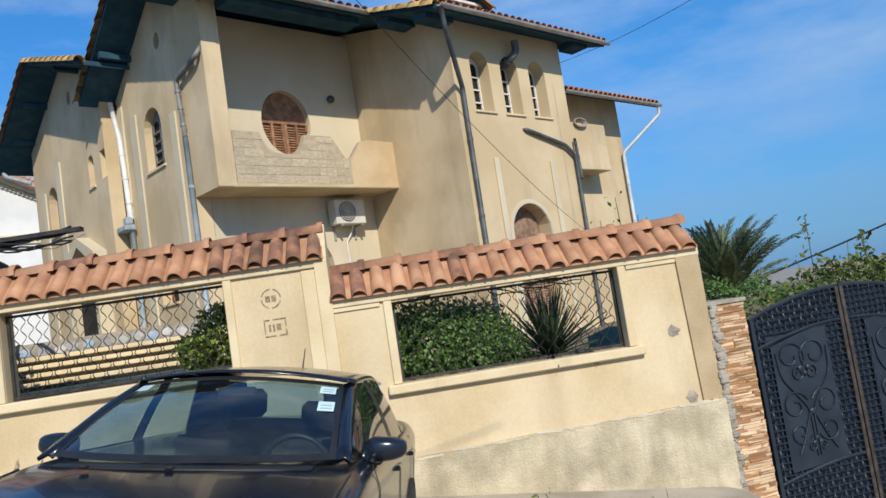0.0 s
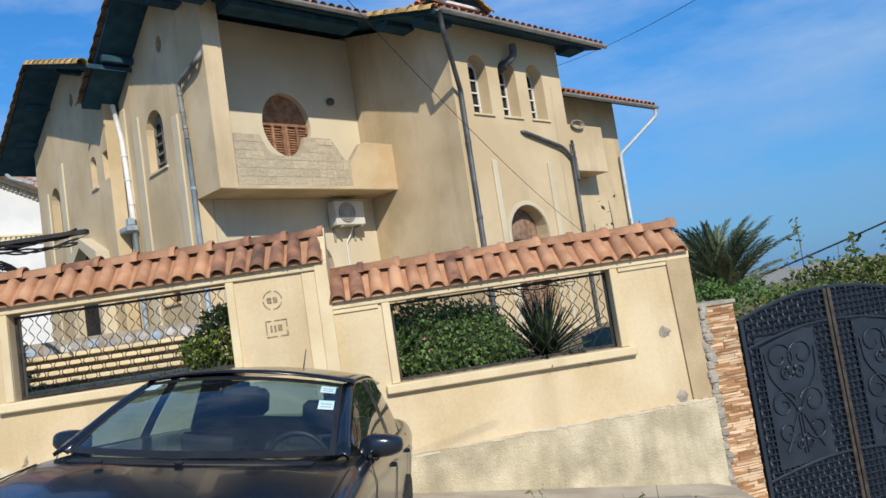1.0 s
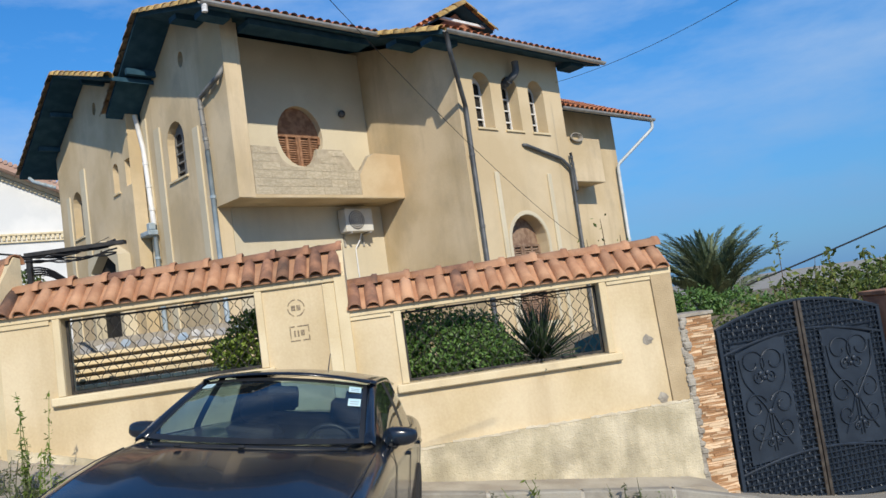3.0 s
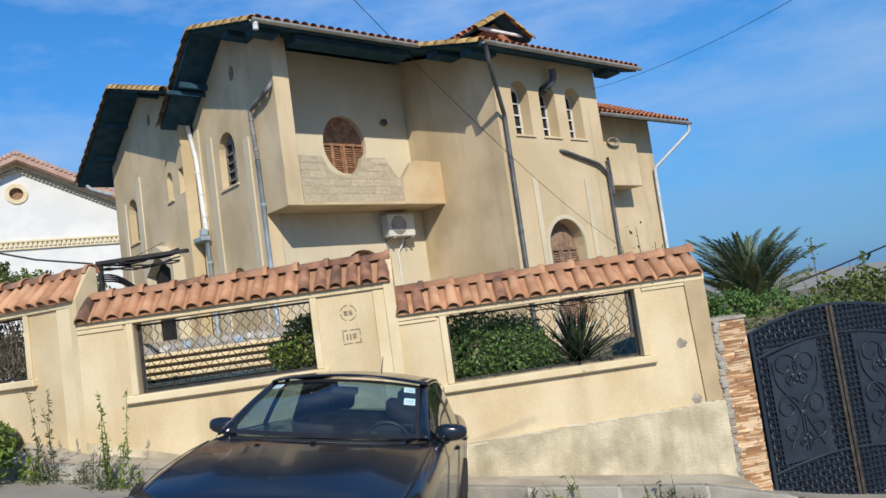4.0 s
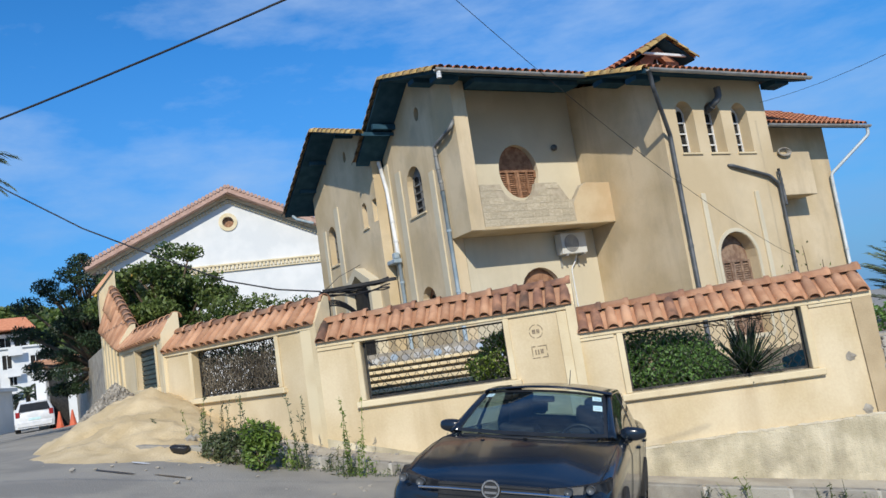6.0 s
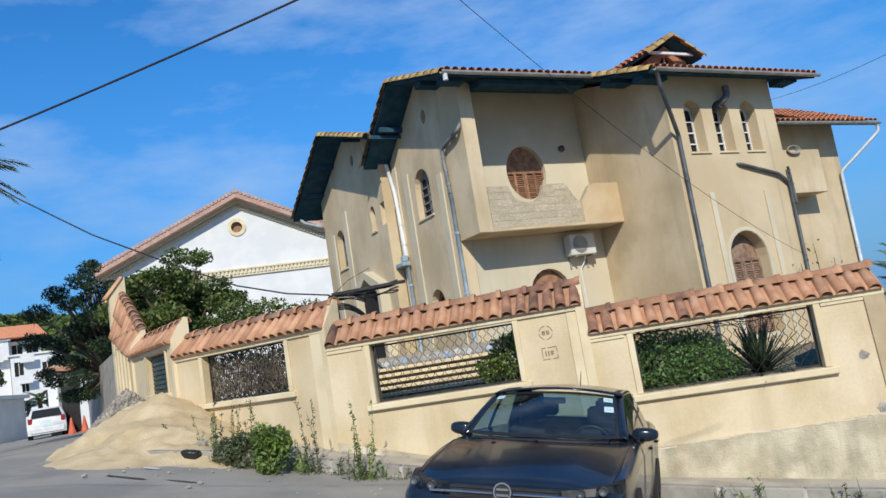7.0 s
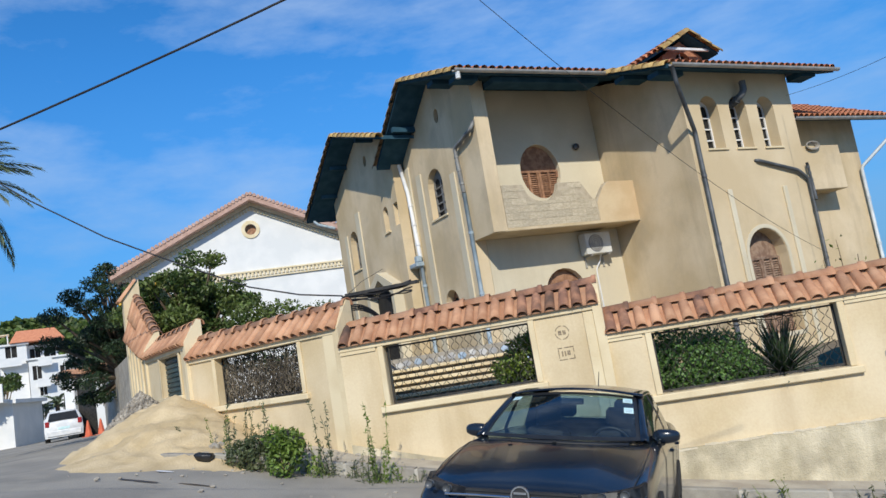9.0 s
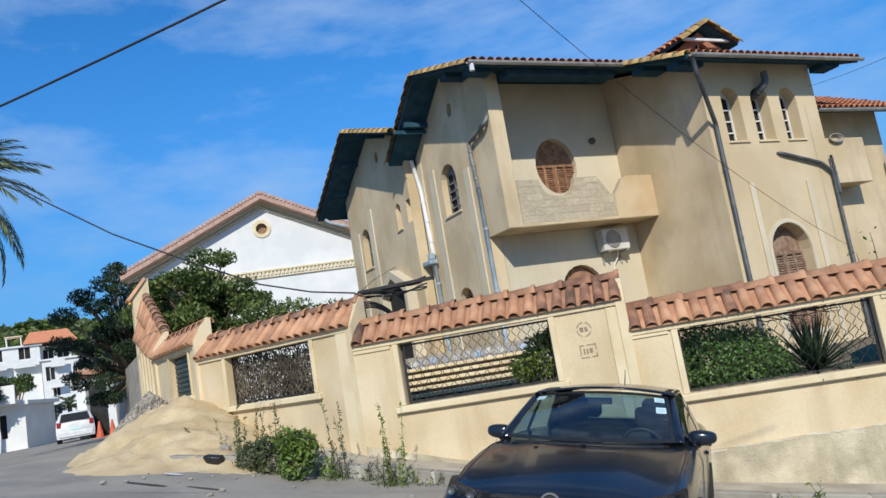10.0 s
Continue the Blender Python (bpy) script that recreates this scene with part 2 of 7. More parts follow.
M_rubber = mat("tyre_rubber", (0.02, 0.02, 0.02), (0.03, 0.03, 0.03), 9.0, 0.8, 0.3)
M_alloy = mat("alloy_rim", (0.35, 0.36, 0.37), (0.45, 0.46, 0.47), 4.0, 0.3, metal=0.9)
M_glass_car = glass("car_glass", (0.68, 0.88, 0.95), 0.01, 0.78, 0.015)
M_lens_rim = mat("lamp_projector", (0.05, 0.055, 0.06), (0.10, 0.105, 0.11), 6.0, 0.3)
M_sticker = mat("pale_sticker", (0.50, 0.72, 0.72), (0.62, 0.80, 0.80), 9.0, 0.5)
M_ink = mat("faded_ink", (0.17, 0.13, 0.09), (0.38, 0.30, 0.19), 30.0, 0.9)
M_cable = mat("black_cable", (0.012, 0.012, 0.014), (0.02, 0.02, 0.022), 5.0, 0.6)
M_ac = mat("off_white_casing", (0.56, 0.55, 0.50), (0.64, 0.63, 0.58), 3.0, 0.5, 0.1, streak=((0.35, 0.31, 0.24), 0.5, 0.55))
M_hedge = leafy("hedge_leaves", (0.07, 0.15, 0.035), (0.135, 0.24, 0.06), 0.5)
M_bush = leafy("bright_bush_leaves", (0.095, 0.155, 0.022), (0.19, 0.265, 0.045), 0.5)
M_weed = leafy("dusty_weed_leaves", (0.06, 0.085, 0.035), (0.12, 0.14, 0.06), 0.4)
M_dry = leafy("dry_creeper", (0.10, 0.082, 0.058), (0.20, 0.165, 0.115), 0.4, 0.1)
M_yucca = leafy("yucca_blades", (0.04, 0.075, 0.035), (0.085, 0.13, 0.06), 0.35, 0.1)
M_palm = leafy("palm_leaflets", (0.10, 0.135, 0.07), (0.21, 0.255, 0.14), 0.4, 0.25)
M_tree = leafy("dark_tree_leaves", (0.014, 0.032, 0.012), (0.035, 0.065, 0.022), 0.5, 0.15)
M_citrus = leafy("citrus_leaves", (0.055, 0.095, 0.02), (0.13, 0.17, 0.04), 0.5)
M_shrub = leafy("shrub_leaves", (0.07, 0.11, 0.02), (0.16, 0.19, 0.04), 0.45)
M_bark = mat("brown_bark", (0.10, 0.07, 0.045), (0.19, 0.14, 0.09), 5.0, 0.95, 0.8)
M_orange = mat("ripe_citrus", (0.75, 0.42, 0.05), (0.82, 0.50, 0.08), 5.0, 0.5)
M_tile_far = mat("faded_roof_tile", (0.42, 0.27, 0.21), (0.52, 0.35, 0.28), 3.0, 0.9, 0.3)
M_meeting = mat("rubbed_brown_iron", (0.05, 0.04, 0.033), (0.09, 0.075, 0.06), 8, 0.5, 0.2, metal=0.3)
M_tile_bright = mat("bright_orange_tile", (0.62, 0.22, 0.10), (0.72, 0.30, 0.15), 3.0, 0.85, 0.3)
M_teal = mat("teal_sheet", (0.05, 0.16, 0.16), (0.08, 0.22, 0.21), 3.0, 0.5)
M_shutter_green = mat("green_black_shutter", (0.022, 0.045, 0.045), (0.04, 0.07, 0.07), 4.0, 0.5, 0.1)
M_mosaic_one = mat("grey_paving_stone", (0.36, 0.36, 0.37), (0.56, 0.55, 0.53), 4.0, 0.8, 0.3, vary=0.25)
M_mosaic_blue = mat("blue_grey_paving_stone", (0.24, 0.32, 0.42), (0.38, 0.46, 0.56), 4.0, 0.8, 0.3, vary=0.25)
M_hill = mat("wooded_hill", (0.035, 0.06, 0.025), (0.08, 0.11, 0.045), 0.15, 0.95)
M_orange_cone = mat("cone_orange", (0.55, 0.10, 0.04), (0.62, 0.14, 0.06), 4.0, 0.6)
M_red = mat("red_lens", (0.30, 0.02, 0.02), (0.38, 0.04, 0.03), 4.0, 0.2)
M_trash = mat("black_plastic_bag", (0.012, 0.012, 0.013), (0.02, 0.02, 0.022), 5.0, 0.35, 0.3)


# ---- building helpers ----
def mesh_of(bm, material, smooth=False):
    me = bpy.data.meshes.new("mesh")
    bm.normal_update()
    bm.to_mesh(me)
    bm.free()
    me.materials.append(material)
    if smooth:
        me.polygons.foreach_set("use_smooth", [True] * len(me.polygons))
    return me


def part(name, bm, material, parent=None, label="", smooth=False):
    ob = new(name, mesh_of(bm, material, smooth))
    ob.parent = parent
    if label:
        ob["label"] = label
    return ob


def share(name, me, parent, m, label=""):
    ob = new(name, me)
    ob.parent = parent
    ob.matrix_basis = m
    if label:
        ob["label"] = label
    return ob


def thing(name, m, label, category, group="", kind=""):
    ob = new(name)
    ob.empty_display_size = 0.2
    ob.matrix_basis = m
    return tagged(ob, label, category, group, kind)


def box(bm, x0, x1, y0, y1, z0, z1, bevel=0.0, m=None):
    vs = [bm.verts.new((x, y, z)) for z in (z0, z1) for y in (y0, y1) for x in (x0, x1)]
    fs = [bm.faces.new([vs[i] for i in f]) for f in ((0, 2, 3, 1), (4, 5, 7, 6), (0, 1, 5, 4), (2, 6, 7, 3), (0, 4, 6, 2), (1, 3, 7, 5))]
    if bevel:
        es = list({e for f in fs for e in f.edges})
        got = bmesh.ops.bevel(bm, geom=es, offset=bevel, segments=1, affect="EDGES")
        vs = list({v for f in got["faces"] for v in f.verts} | {v for v in vs if v.is_valid})
    if m is not None:
        for v in vs:
            v.co = m @ v.co
    return vs


def tube(bm, pts, r, n=6, r1=None, caps=True):
    pts = [Vector(p) for p in pts]
    rings = []
    up = Vector((0.13, 0.21, 1)).normalized()
    for i, p in enumerate(pts):
        d = (pts[min(i + 1, len(pts) - 1)] - pts[max(i - 1, 0)]).normalized()
        a = d.cross(up)
        if a.length < 0.05:
            a = d.cross(Vector((1, 0, 0)))
        a.normalize()
        b = d.cross(a)
        rr = r if r1 is None else r + (r1 - r) * i / (len(pts) - 1)
        rings.append([bm.verts.new(p + a * rr * math.cos(k * 2 * math.pi / n) + b * rr * math.sin(k * 2 * math.pi / n)) for k in range(n)])
    for q, w in zip(rings, rings[1:]):
        for k in range(n):
            bm.faces.new((q[k], q[(k + 1) % n], w[(k + 1) % n], w[k]))
    if caps and n > 2:
        bm.faces.new(rings[0])
        bm.faces.new(rings[-1][::-1])
    return rings


def bend(pts, r=0.08, n=4):
    """Round the inner corners of a line of points."""
    pts = [Vector(p) for p in pts]
    out = [pts[0]]
    for a, b, c in zip(pts, pts[1:], pts[2:]):
        p, q = b + (a - b).normalized() * r, b + (c - b).normalized() * r
        out += [p.lerp(b, t).lerp(b.lerp(q, t), t) for t in [k / n for k in range(n + 1)]]
    return out + [pts[-1]]


def slab(bm, outer, holes, place, thick):
    """A plate with holes: outlines in two coordinates; place(a, z, d) gives the point at depth d."""
    loops = [list(outer)] + [list(h) for h in holes]
    from_poly = [[Vector((a, z, 0)) for a, z in lp] for lp in loops]
    tris = tessellate_polygon(from_poly)
    flat = [p for lp in loops for p in lp]
    f = [bm.verts.new(place(a, z, 0)) for a, z in flat]
    b = [bm.verts.new(place(a, z, thick)) for a, z in flat]
    for t in tris:
        if len(set(t)) == 3:
            try:
                bm.faces.new([f[i] for i in t])
                bm.faces.new([b[i] for i in t][::-1])
            except ValueError:
                pass
    k = 0
    for lp in loops:
        n = len(lp)
        for i in range(n):
            try:
                bm.faces.new((f[k + i], f[k + (i + 1) % n], b[k + (i + 1) % n], b[k + i]))
            except ValueError:
                pass
        k += n
    bmesh.ops.recalc_face_normals(bm, faces=bm.faces)


def arch(cx, w, z0, zt, rise=None, n=10):
    """Outline of an opening with a round head."""
    h = w / 2
    rise = h if rise is None else rise
    return [(cx - h, z0), (cx + h, z0)] + [(cx + h * math.cos(math.pi * k / n), zt - rise + rise * math.sin(math.pi * k / n)) for k in range(n + 1)]


def oval(cx, cz, w, h, n=24):
    return [(cx + w / 2 * math.cos(2 * math.pi * k / n), cz + h / 2 * math.sin(2 * math.pi * k / n)) for k in range(n)]


def rect(a0, a1, z0, z1):
    return [(a0, z0), (a1, z0), (a1, z1), (a0, z1)]


def leaves(points, size, spread=0.5, seed=1, slim=0.5, face=None):
    """A mesh of folded leaves at the points, turned at random."""
    rng = np.random.default_rng(seed)
    n = len(points)
    p = np.asarray(points, float)
    d = rng.normal(size=(n, 3))
    d /= np.linalg.norm(d, axis=1)[:, None]
    if face is not None:
        d = d + np.asarray(face)
        d /= np.linalg.norm(d, axis=1)[:, None]
    e = np.cross(d, rng.normal(size=(n, 3)))
    e /= np.linalg.norm(e, axis=1)[:, None]
    g = np.cross(d, e)
    s = size * (1 + spread * (rng.random(n) - 0.5) * 2)[:, None]
    v = np.stack([p - e * s, p + g * s * slim - d * s * 0.12, p + e * s, p - g * s * slim - d * s * 0.12], axis=1).reshape(-1, 3)
    me = bpy.data.meshes.new("leaves")
    me.from_pydata(v.tolist(), [], [f for i in range(n) for f in ((4 * i, 4 * i + 1, 4 * i + 2), (4 * i, 4 * i + 2, 4 * i + 3))])
    return me


def blob_points(n, centres, seed=1, shell=0.55):
    """Points in the outer parts of several ellipsoids (x, y, z, rx, ry, rz)."""
    rng = np.random.default_rng(seed)
    c = np.asarray(centres, float)
    vol = np.prod(c[:, 3:], axis=1) ** 0.67
    k = rng.choice(len(c), size=n, p=vol / vol.sum())
    d = rng.normal(size=(n, 3))
    d /= np.linalg.norm(d, axis=1)[:, None]
    r = shell + (1 - shell) * rng.random(n) ** 0.6
    return c[k, :3] + d * c[k, 3:] * r[:, None] * (0.85 + 0.3 * rng.random(n))[:, None]


def mesh_ob(name, me, material, parent=None, label=""):
    me.materials.append(material)
    ob = new(name, me)
    ob.parent = parent
    if label:
        ob["label"] = label
    return ob


# ---- ground: the street falls to the right and rises towards the camera ----
GX = (-400, -60, -20, -12, -9, -7.3, -5.1, -2.8, -0.5, 1.0, 2.5, 3.2, 4.5, 6, 12, 40, 400)
GZ = (0.7, 0.75, 1.2, 1.42, 1.42, 1.28, 0.86, 0.40, -0.06, -0.27, -0.48, -0.74, -1.0, -1.2, -1.8, -3.0, -3.0)


def walk_z(x):
    """Height of the walkway at the foot of the wall."""
    return float(np.interp(x, GX, GZ))


def road_z(x, y):
    return walk_z(x) - 0.16 * float(np.interp(x, (-12, -8), (0, 1))) + float(np.interp(y, (-8, 6.2), (0.97, 0.0)))


bm = bmesh.new()
gx = sorted(set([-900, -500, -300, -200, -120, -80] + list(np.arange(-60, 30, 1.0)) + [30, 40, 60, 100, 200, 400, 900]))
gy = sorted(set([-400, -200, -100, -50, -25, -15] + list(np.arange(-10, 30, 1.0)) + [30, 34, 38, 42, 46, 50, 60, 80, 120, 200, 400, 900]))


def road_top(x, y):
    return road_z(x, y) + 0.03 * noise.noise((round(x) * 0.4, round(y) * 0.4, 0))


rows = []
for y in gy:
    rows.append([bm.verts.new((x, y, road_z(x, y) + 0.03 * noise.noise((x * 0.4, y * 0.4, 0)))) for x in gx])
for r0, r1 in zip(rows, rows[1:]):
    for i in range(len(gx) - 1):
        bm.faces.new((r0[i], r0[i + 1], r1[i + 1], r1[i]))
tagged(part("road", bm, M_road, smooth=True), "dusty grey sloping asphalt street with pale patches", "road", kind="structure")



# ---- boundary wall along the street, stepping up with the slope ----
def barrel(length, r0, r1, thick=0.014, n=6, knob=0.0):
    """Half-round tile lying along +y from its wide end, open side down."""
    bm = bmesh.new()
    stations = [(0.0, r0 + knob), (0.06, r0 + knob), (0.075, r0), (length, r1)] if knob else [(0.0, r0), (length * 0.5, (r0 + r1) / 2 + 0.002), (length, r1)]
    rings = []
    for y, r in stations:
        o = [bm.verts.new((r * math.cos(math.pi * k / n), y, r * math.sin(math.pi * k / n))) for k in range(n + 1)]
        i = [bm.verts.new(((r - thick) * math.cos(math.pi * k / n), y, (r - thick) * math.sin(math.pi * k / n))) for k in range(n + 1)]
        rings.append((o, i))
    for (o0, i0), (o1, i1) in zip(rings, rings[1:]):
        for k in range(n):
            bm.faces.new((o0[k], o0[k + 1], o1[k + 1], o1[k]))
            bm.faces.new((i0[k], i1[k], i1[k + 1], i0[k + 1]))
    for (o, i), flip in ((rings[0], 1), (rings[-1], 0)):
        for k in range(n):
            f = (o[k], i[k], i[k + 1], o[k + 1])
            bm.faces.new(f if flip else f[::-1])
    return bm


TILE_ME = mesh_of(barrel(0.52, 0.088, 0.07), M_tile, True)
TILE_OLD_ME = mesh_of(barrel(0.52, 0.088, 0.07), M_tile_old, True)
RIDGE_ME = mesh_of(barrel(0.42, 0.10, 0.085, knob=0.018), M_tile, True)
RIDGE_OLD_ME = mesh_of(barrel(0.42, 0.10, 0.085, knob=0.018), M_tile_old, True)
VERGE_ME = mesh_of(barrel(0.42, 0.13, 0.11), M_verge, True)
LICHEN_ME = mesh_of(barrel(0.42, 0.125, 0.105), M_lichen, True)


def wave_wire(z0, z1, amp, pitch, phase, r, s, d, bm, jitter=0.0):
    """One wavy upright of a grille."""
    n = max(8, int((z1 - z0) / pitch * 6))
    pts = []
    for k in range(n + 1):
        z = z0 + (z1 - z0) * k / n
        pts.append((s + amp * math.sin(2 * math.pi * (z - z0) / pitch + phase) + jitter * math.sin(z * 5 + s * 9), d, z))
    tube(bm, pts, r, 4)


def wall_section(origin, angle, length, top, ridge, opening, base, label, grille="", old=(), columns=19, sill=True, rake=0.0, fan=0.0):
    """One bay: render slab with an opening, raised surround, sill, top band, and a one-sided tile coping."""
    w = thing("boundary_wall", pose(origin[0], origin[1], 0, 0, 0, angle), label, "wall", "stepped boundary wall bays", "structure")
    thick = 0.26
    holes = [rect(*opening)] if opening else []
    bm = bmesh.new()
    slab(bm, [(0, base[0] - 0.5), (length, base[1] - 0.5), (length, top), (0, top + rake * length)], holes, lambda a, z, d: (a, d, z), thick)
    part("wall_panel", bm, M_wall, w)
    # raised band under the tiles
    bm = bmesh.new()
    for v in box(bm, -0.01, length + 0.01, -0.035, thick + 0.02, top - 0.09, top + 0.012, 0.006):
        v.co.z += rake * (length - v.co.x)
    part("top_band", bm, M_trim, w)
    if opening:
        a0, a1, z0, z1 = opening
        for nm, q in (("surround", (a0 - 0.085, a0 - 0.002, z0 + 0.002, top - 0.092)), ("surround", (a1 + 0.002, a1 + 0.085, z0 + 0.002, top - 0.092))):
            bm = bmesh.new()
            box(bm, q[0], q[1], -0.03, -0.001, q[2], q[3], 0.006)
            part(nm, bm, M_trim, w)
        if sill:
            bm = bmesh.new()
            box(bm, a0 - 0.15, a1 + 0.15, -0.075, 0.08, z0 - 0.095, z0 - 0.001, 0.012)
            part("sill", bm, M_trim, w)
    # sloped mortar bed that carries the tiles
    low, high = top + 0.015, ridge - 0.09
    bm = bmesh.new()
    d0, d1 = -0.06, 0.27
    lip = low - 0.025 * (high - low) / (d1 - d0)
    prof = [(d0 - 0.025, lip - 0.012), (d0 - 0.025, lip + 0.012), (d1, high), (d1, low)]
    f = [bm.verts.new((0.01, d, z + rake * length + (fan * length if d == d1 and z == high else 0))) for d, z in prof]
    g = [bm.verts.new((length - 0.01, d, z)) for d, z in prof]
    bm.faces.new(f[::-1])
    bm.faces.new(g)
    for i in range(4):
        bm.faces.new((f[i], f[(i + 1) % 4], g[(i + 1) % 4], g[i]))
    bmesh.ops.recalc_face_normals(bm, faces=bm.faces)
    part("coping_bed", bm, M_tile, w)
    rng = random.Random(int(length * 1000 + ridge * 100))
    pitch = length / columns
    for k in range(columns):
        me = TILE_OLD_ME if any(a <= (k + 0.5) / columns <= b for a, b in old) else TILE_ME
        rise = high - low + fan * (columns - k - 0.5) * pitch
        slope = math.degrees(math.atan2(rise, d1 - d0))
        run = math.hypot(rise, d1 - d0) / math.hypot(high - low, d1 - d0)
        courses = max(1, round(run))
        for c in range(courses):
            up = c / courses
            m = pose((k + 0.5) * pitch + rng.uniform(-0.006, 0.006), d0 - 0.035 + up * (d1 - d0) + rng.uniform(-0.012, 0.008), low - 0.03 + up * rise + rake * (columns - k - 0.5) * pitch, slope + rng.uniform(-1.5, 1.5), 0, rng.uniform(-2, 2))
            share("tile", me, w, m @ Matrix.Diagonal((pitch / 0.2 * 0.92, 0.95 * run / courses * (1.1 if courses > 1 else 1), 0.95, 1)))
    count = round(length / 0.375)
    step = length / count
    for k in range(count):
        me = RIDGE_OLD_ME if any(a <= (k + 0.5) / count <= b for a, b in old) else RIDGE_ME
        m = pose((k + 1) * step + 0.015, d1 - 0.01, high - 0.015 + (rake + fan) * (count - k - 1) * step + rng.uniform(-0.006, 0.006), rng.uniform(-1, 1) + math.degrees(math.atan(rake + fan)), 0, 90 + rng.uniform(-1.5, 1.5))
        share("ridge_tile", me, w, m @ Matrix.Diagonal((1, step / 0.39, 1, 1)))
    if grille and opening:
        a0, a1, z0, z1 = opening
        gr = new("grille")
        gr.parent = w
        dd = 0.13
        for nm, q in (("grille_rail", (a0, a1, z0 + 0.012, z0 + 0.04)), ("grille_rail", (a0, a1, z1 - 0.06, z1 - 0.035)), ("grille_stile", (a0 + 0.002, a0 + 0.03, z0 + 0.041, z1 - 0.061)), ("grille_stile", (a1 - 0.03, a1 - 0.002, z0 + 0.041, z1 - 0.061))):
            bm = bmesh.new()
            box(bm, q[0], q[1], dd - 0.012, dd + 0.012, q[2], q[3])
            part(nm, bm, M_iron, gr)
        amp, pt, gap = {"lattice": (0.026, 0.155, 0.07), "tight": (0.018, 0.2, 0.062)}[grille]
        n = int((a1 - a0 - 0.08) / gap)
        for k in range(n):
            s = a0 + 0.05 + gap * (k + 0.5) * (a1 - a0 - 0.1) / (n * gap)
            bm = bmesh.new()
            wave_wire(z0 + 0.03, z1 - 0.05, amp, pt, math.pi * (k % 2) if grille == "lattice" else 0.0, 0.0052, s, dd, bm, 0.004)
            part("wire", bm, M_iron, gr)
    return w


R_OPEN, M_OPEN, L_OPEN, K_OPEN = (0.61, 2.96, 1.06, 1.91), (0.68, 2.83, 1.46, 2.335), (0.80, 2.95, 1.82, 2.66), (1.08, 2.49, 2.12, 2.88)
R_O, M_O, L_O, K_O, F_O = (-1.2, 7.56), (-5.03, 7.28), (-8.695, 8.684), (-11.10, 10.558), (-13.382, 12.80)
wall_r = wall_section(R_O, 6.5, 3.85, 1.985, 2.36, R_OPEN, (-0.05, -0.48), "cream rendered garden wall bay with terracotta tile coping and wire grille", "lattice", old=((0, 0.1), (0.33, 0.37), (0.78, 0.8)), columns=19)
wall_m = wall_section(M_O, 4.0, 3.85, 2.415, 2.80, M_OPEN, (0.85, 0.1), "cream rendered wall bay with blackened tile coping and wavy wire grille", "lattice", old=((0.0, 0.03), (0.34, 0.37), (0.72, 1.0)), columns=20)
wall_l = wall_section(L_O, -20.0, 3.9, 2.715, 3.14, L_OPEN, (1.3, 0.9), "streaked cream wall bay with tile coping and creeper-filled grille", "tight", columns=20)
wall_k = wall_section(K_O, -38.0, 3.05, 3.0, 3.43, K_OPEN, (1.3, 1.3), "cream wall bay with dark slatted shutter behind the sand heap", "", columns=16)
wall_f = wall_section(F_O, -44.5, 3.2, 3.02, 3.58, None, (1.3, 1.3), "cream wall bay with pilasters and steeply raking tile coping", "", columns=17, rake=0.22, fan=0.19)

# end piers at each step
for w, s0, s1, z0, z1 in ((wall_m, 3.60, 3.875, -0.3, 2.76), (wall_l, 3.55, 3.93, 0.3, 3.10), (wall_k, 2.70, 3.08, 0.8, 3.42), (wall_f, 2.85, 3.23, 0.8, 3.56)):
    bm = bmesh.new()
    slab(bm, [(-0.045, z0), (0.30, z0), (0.30, z1), (0.22, z1 + 0.02), (-0.045, z1 - 0.38)], [], lambda a, z, d: (s1 - 0.13 + d, a, z), 0.128)
    part("pier", bm, M_trim, w)
    bm = bmesh.new()
    box(bm, s0, s1 - 0.131, -0.025, -0.001, z0, z1 - 0.45, 0.008)
    part("pier_face", bm, M_trim, w)
for w, s in ((wall_f, 0.25), (wall_f, 0.9), (wall_f, 1.55), (wall_f, 2.2)):
    bm = bmesh.new()
    box(bm, s, s + 0.28, -0.05, -0.001, 0.9, 2.9 + 0.22 * (2.9 - s), 0.01)
    part("pilaster", bm, M_trim, w)
bm = bmesh.new()
slab(bm, [(-0.05, 0.9), (0.36, 0.9), (0.36, 5.25), (-0.05, 4.75)], [], lambda a, z, d: (-0.45 + d, a, z), 0.42)
part("end_pier", bm, M_trim, wall_f)
for k in range(3):
    share("tile", TILE_ME, wall_f, pose(-0.40 + 0.17 * k, -0.13, 4.68, 51, 0, 0) @ Matrix.Diagonal((1.05, 1.35, 1, 1)))

# street number mark and plate on the middle bay, as plain marks
bm = bmesh.new()
for k in range(20):
    if k % 5 == 4:
        continue
    a, b = 2 * math.pi * k / 20, 2 * math.pi * (k + 1) / 20
    vs = [bm.verts.new((3.28 + r * math.cos(t), -0.004, 2.085 + r * math.sin(t))) for r, t in ((0.088, a), (0.1, a), (0.1, b), (0.088, b))]
    bm.faces.new(vs)
for x in (3.225, 3.285):
    box(bm, x, x + 0.045, -0.005, -0.003, 2.055, 2.115)
part("stencil_ring", bm, M_ink, wall_m, "faded stencilled ring with worn marks")
bm = bmesh.new()
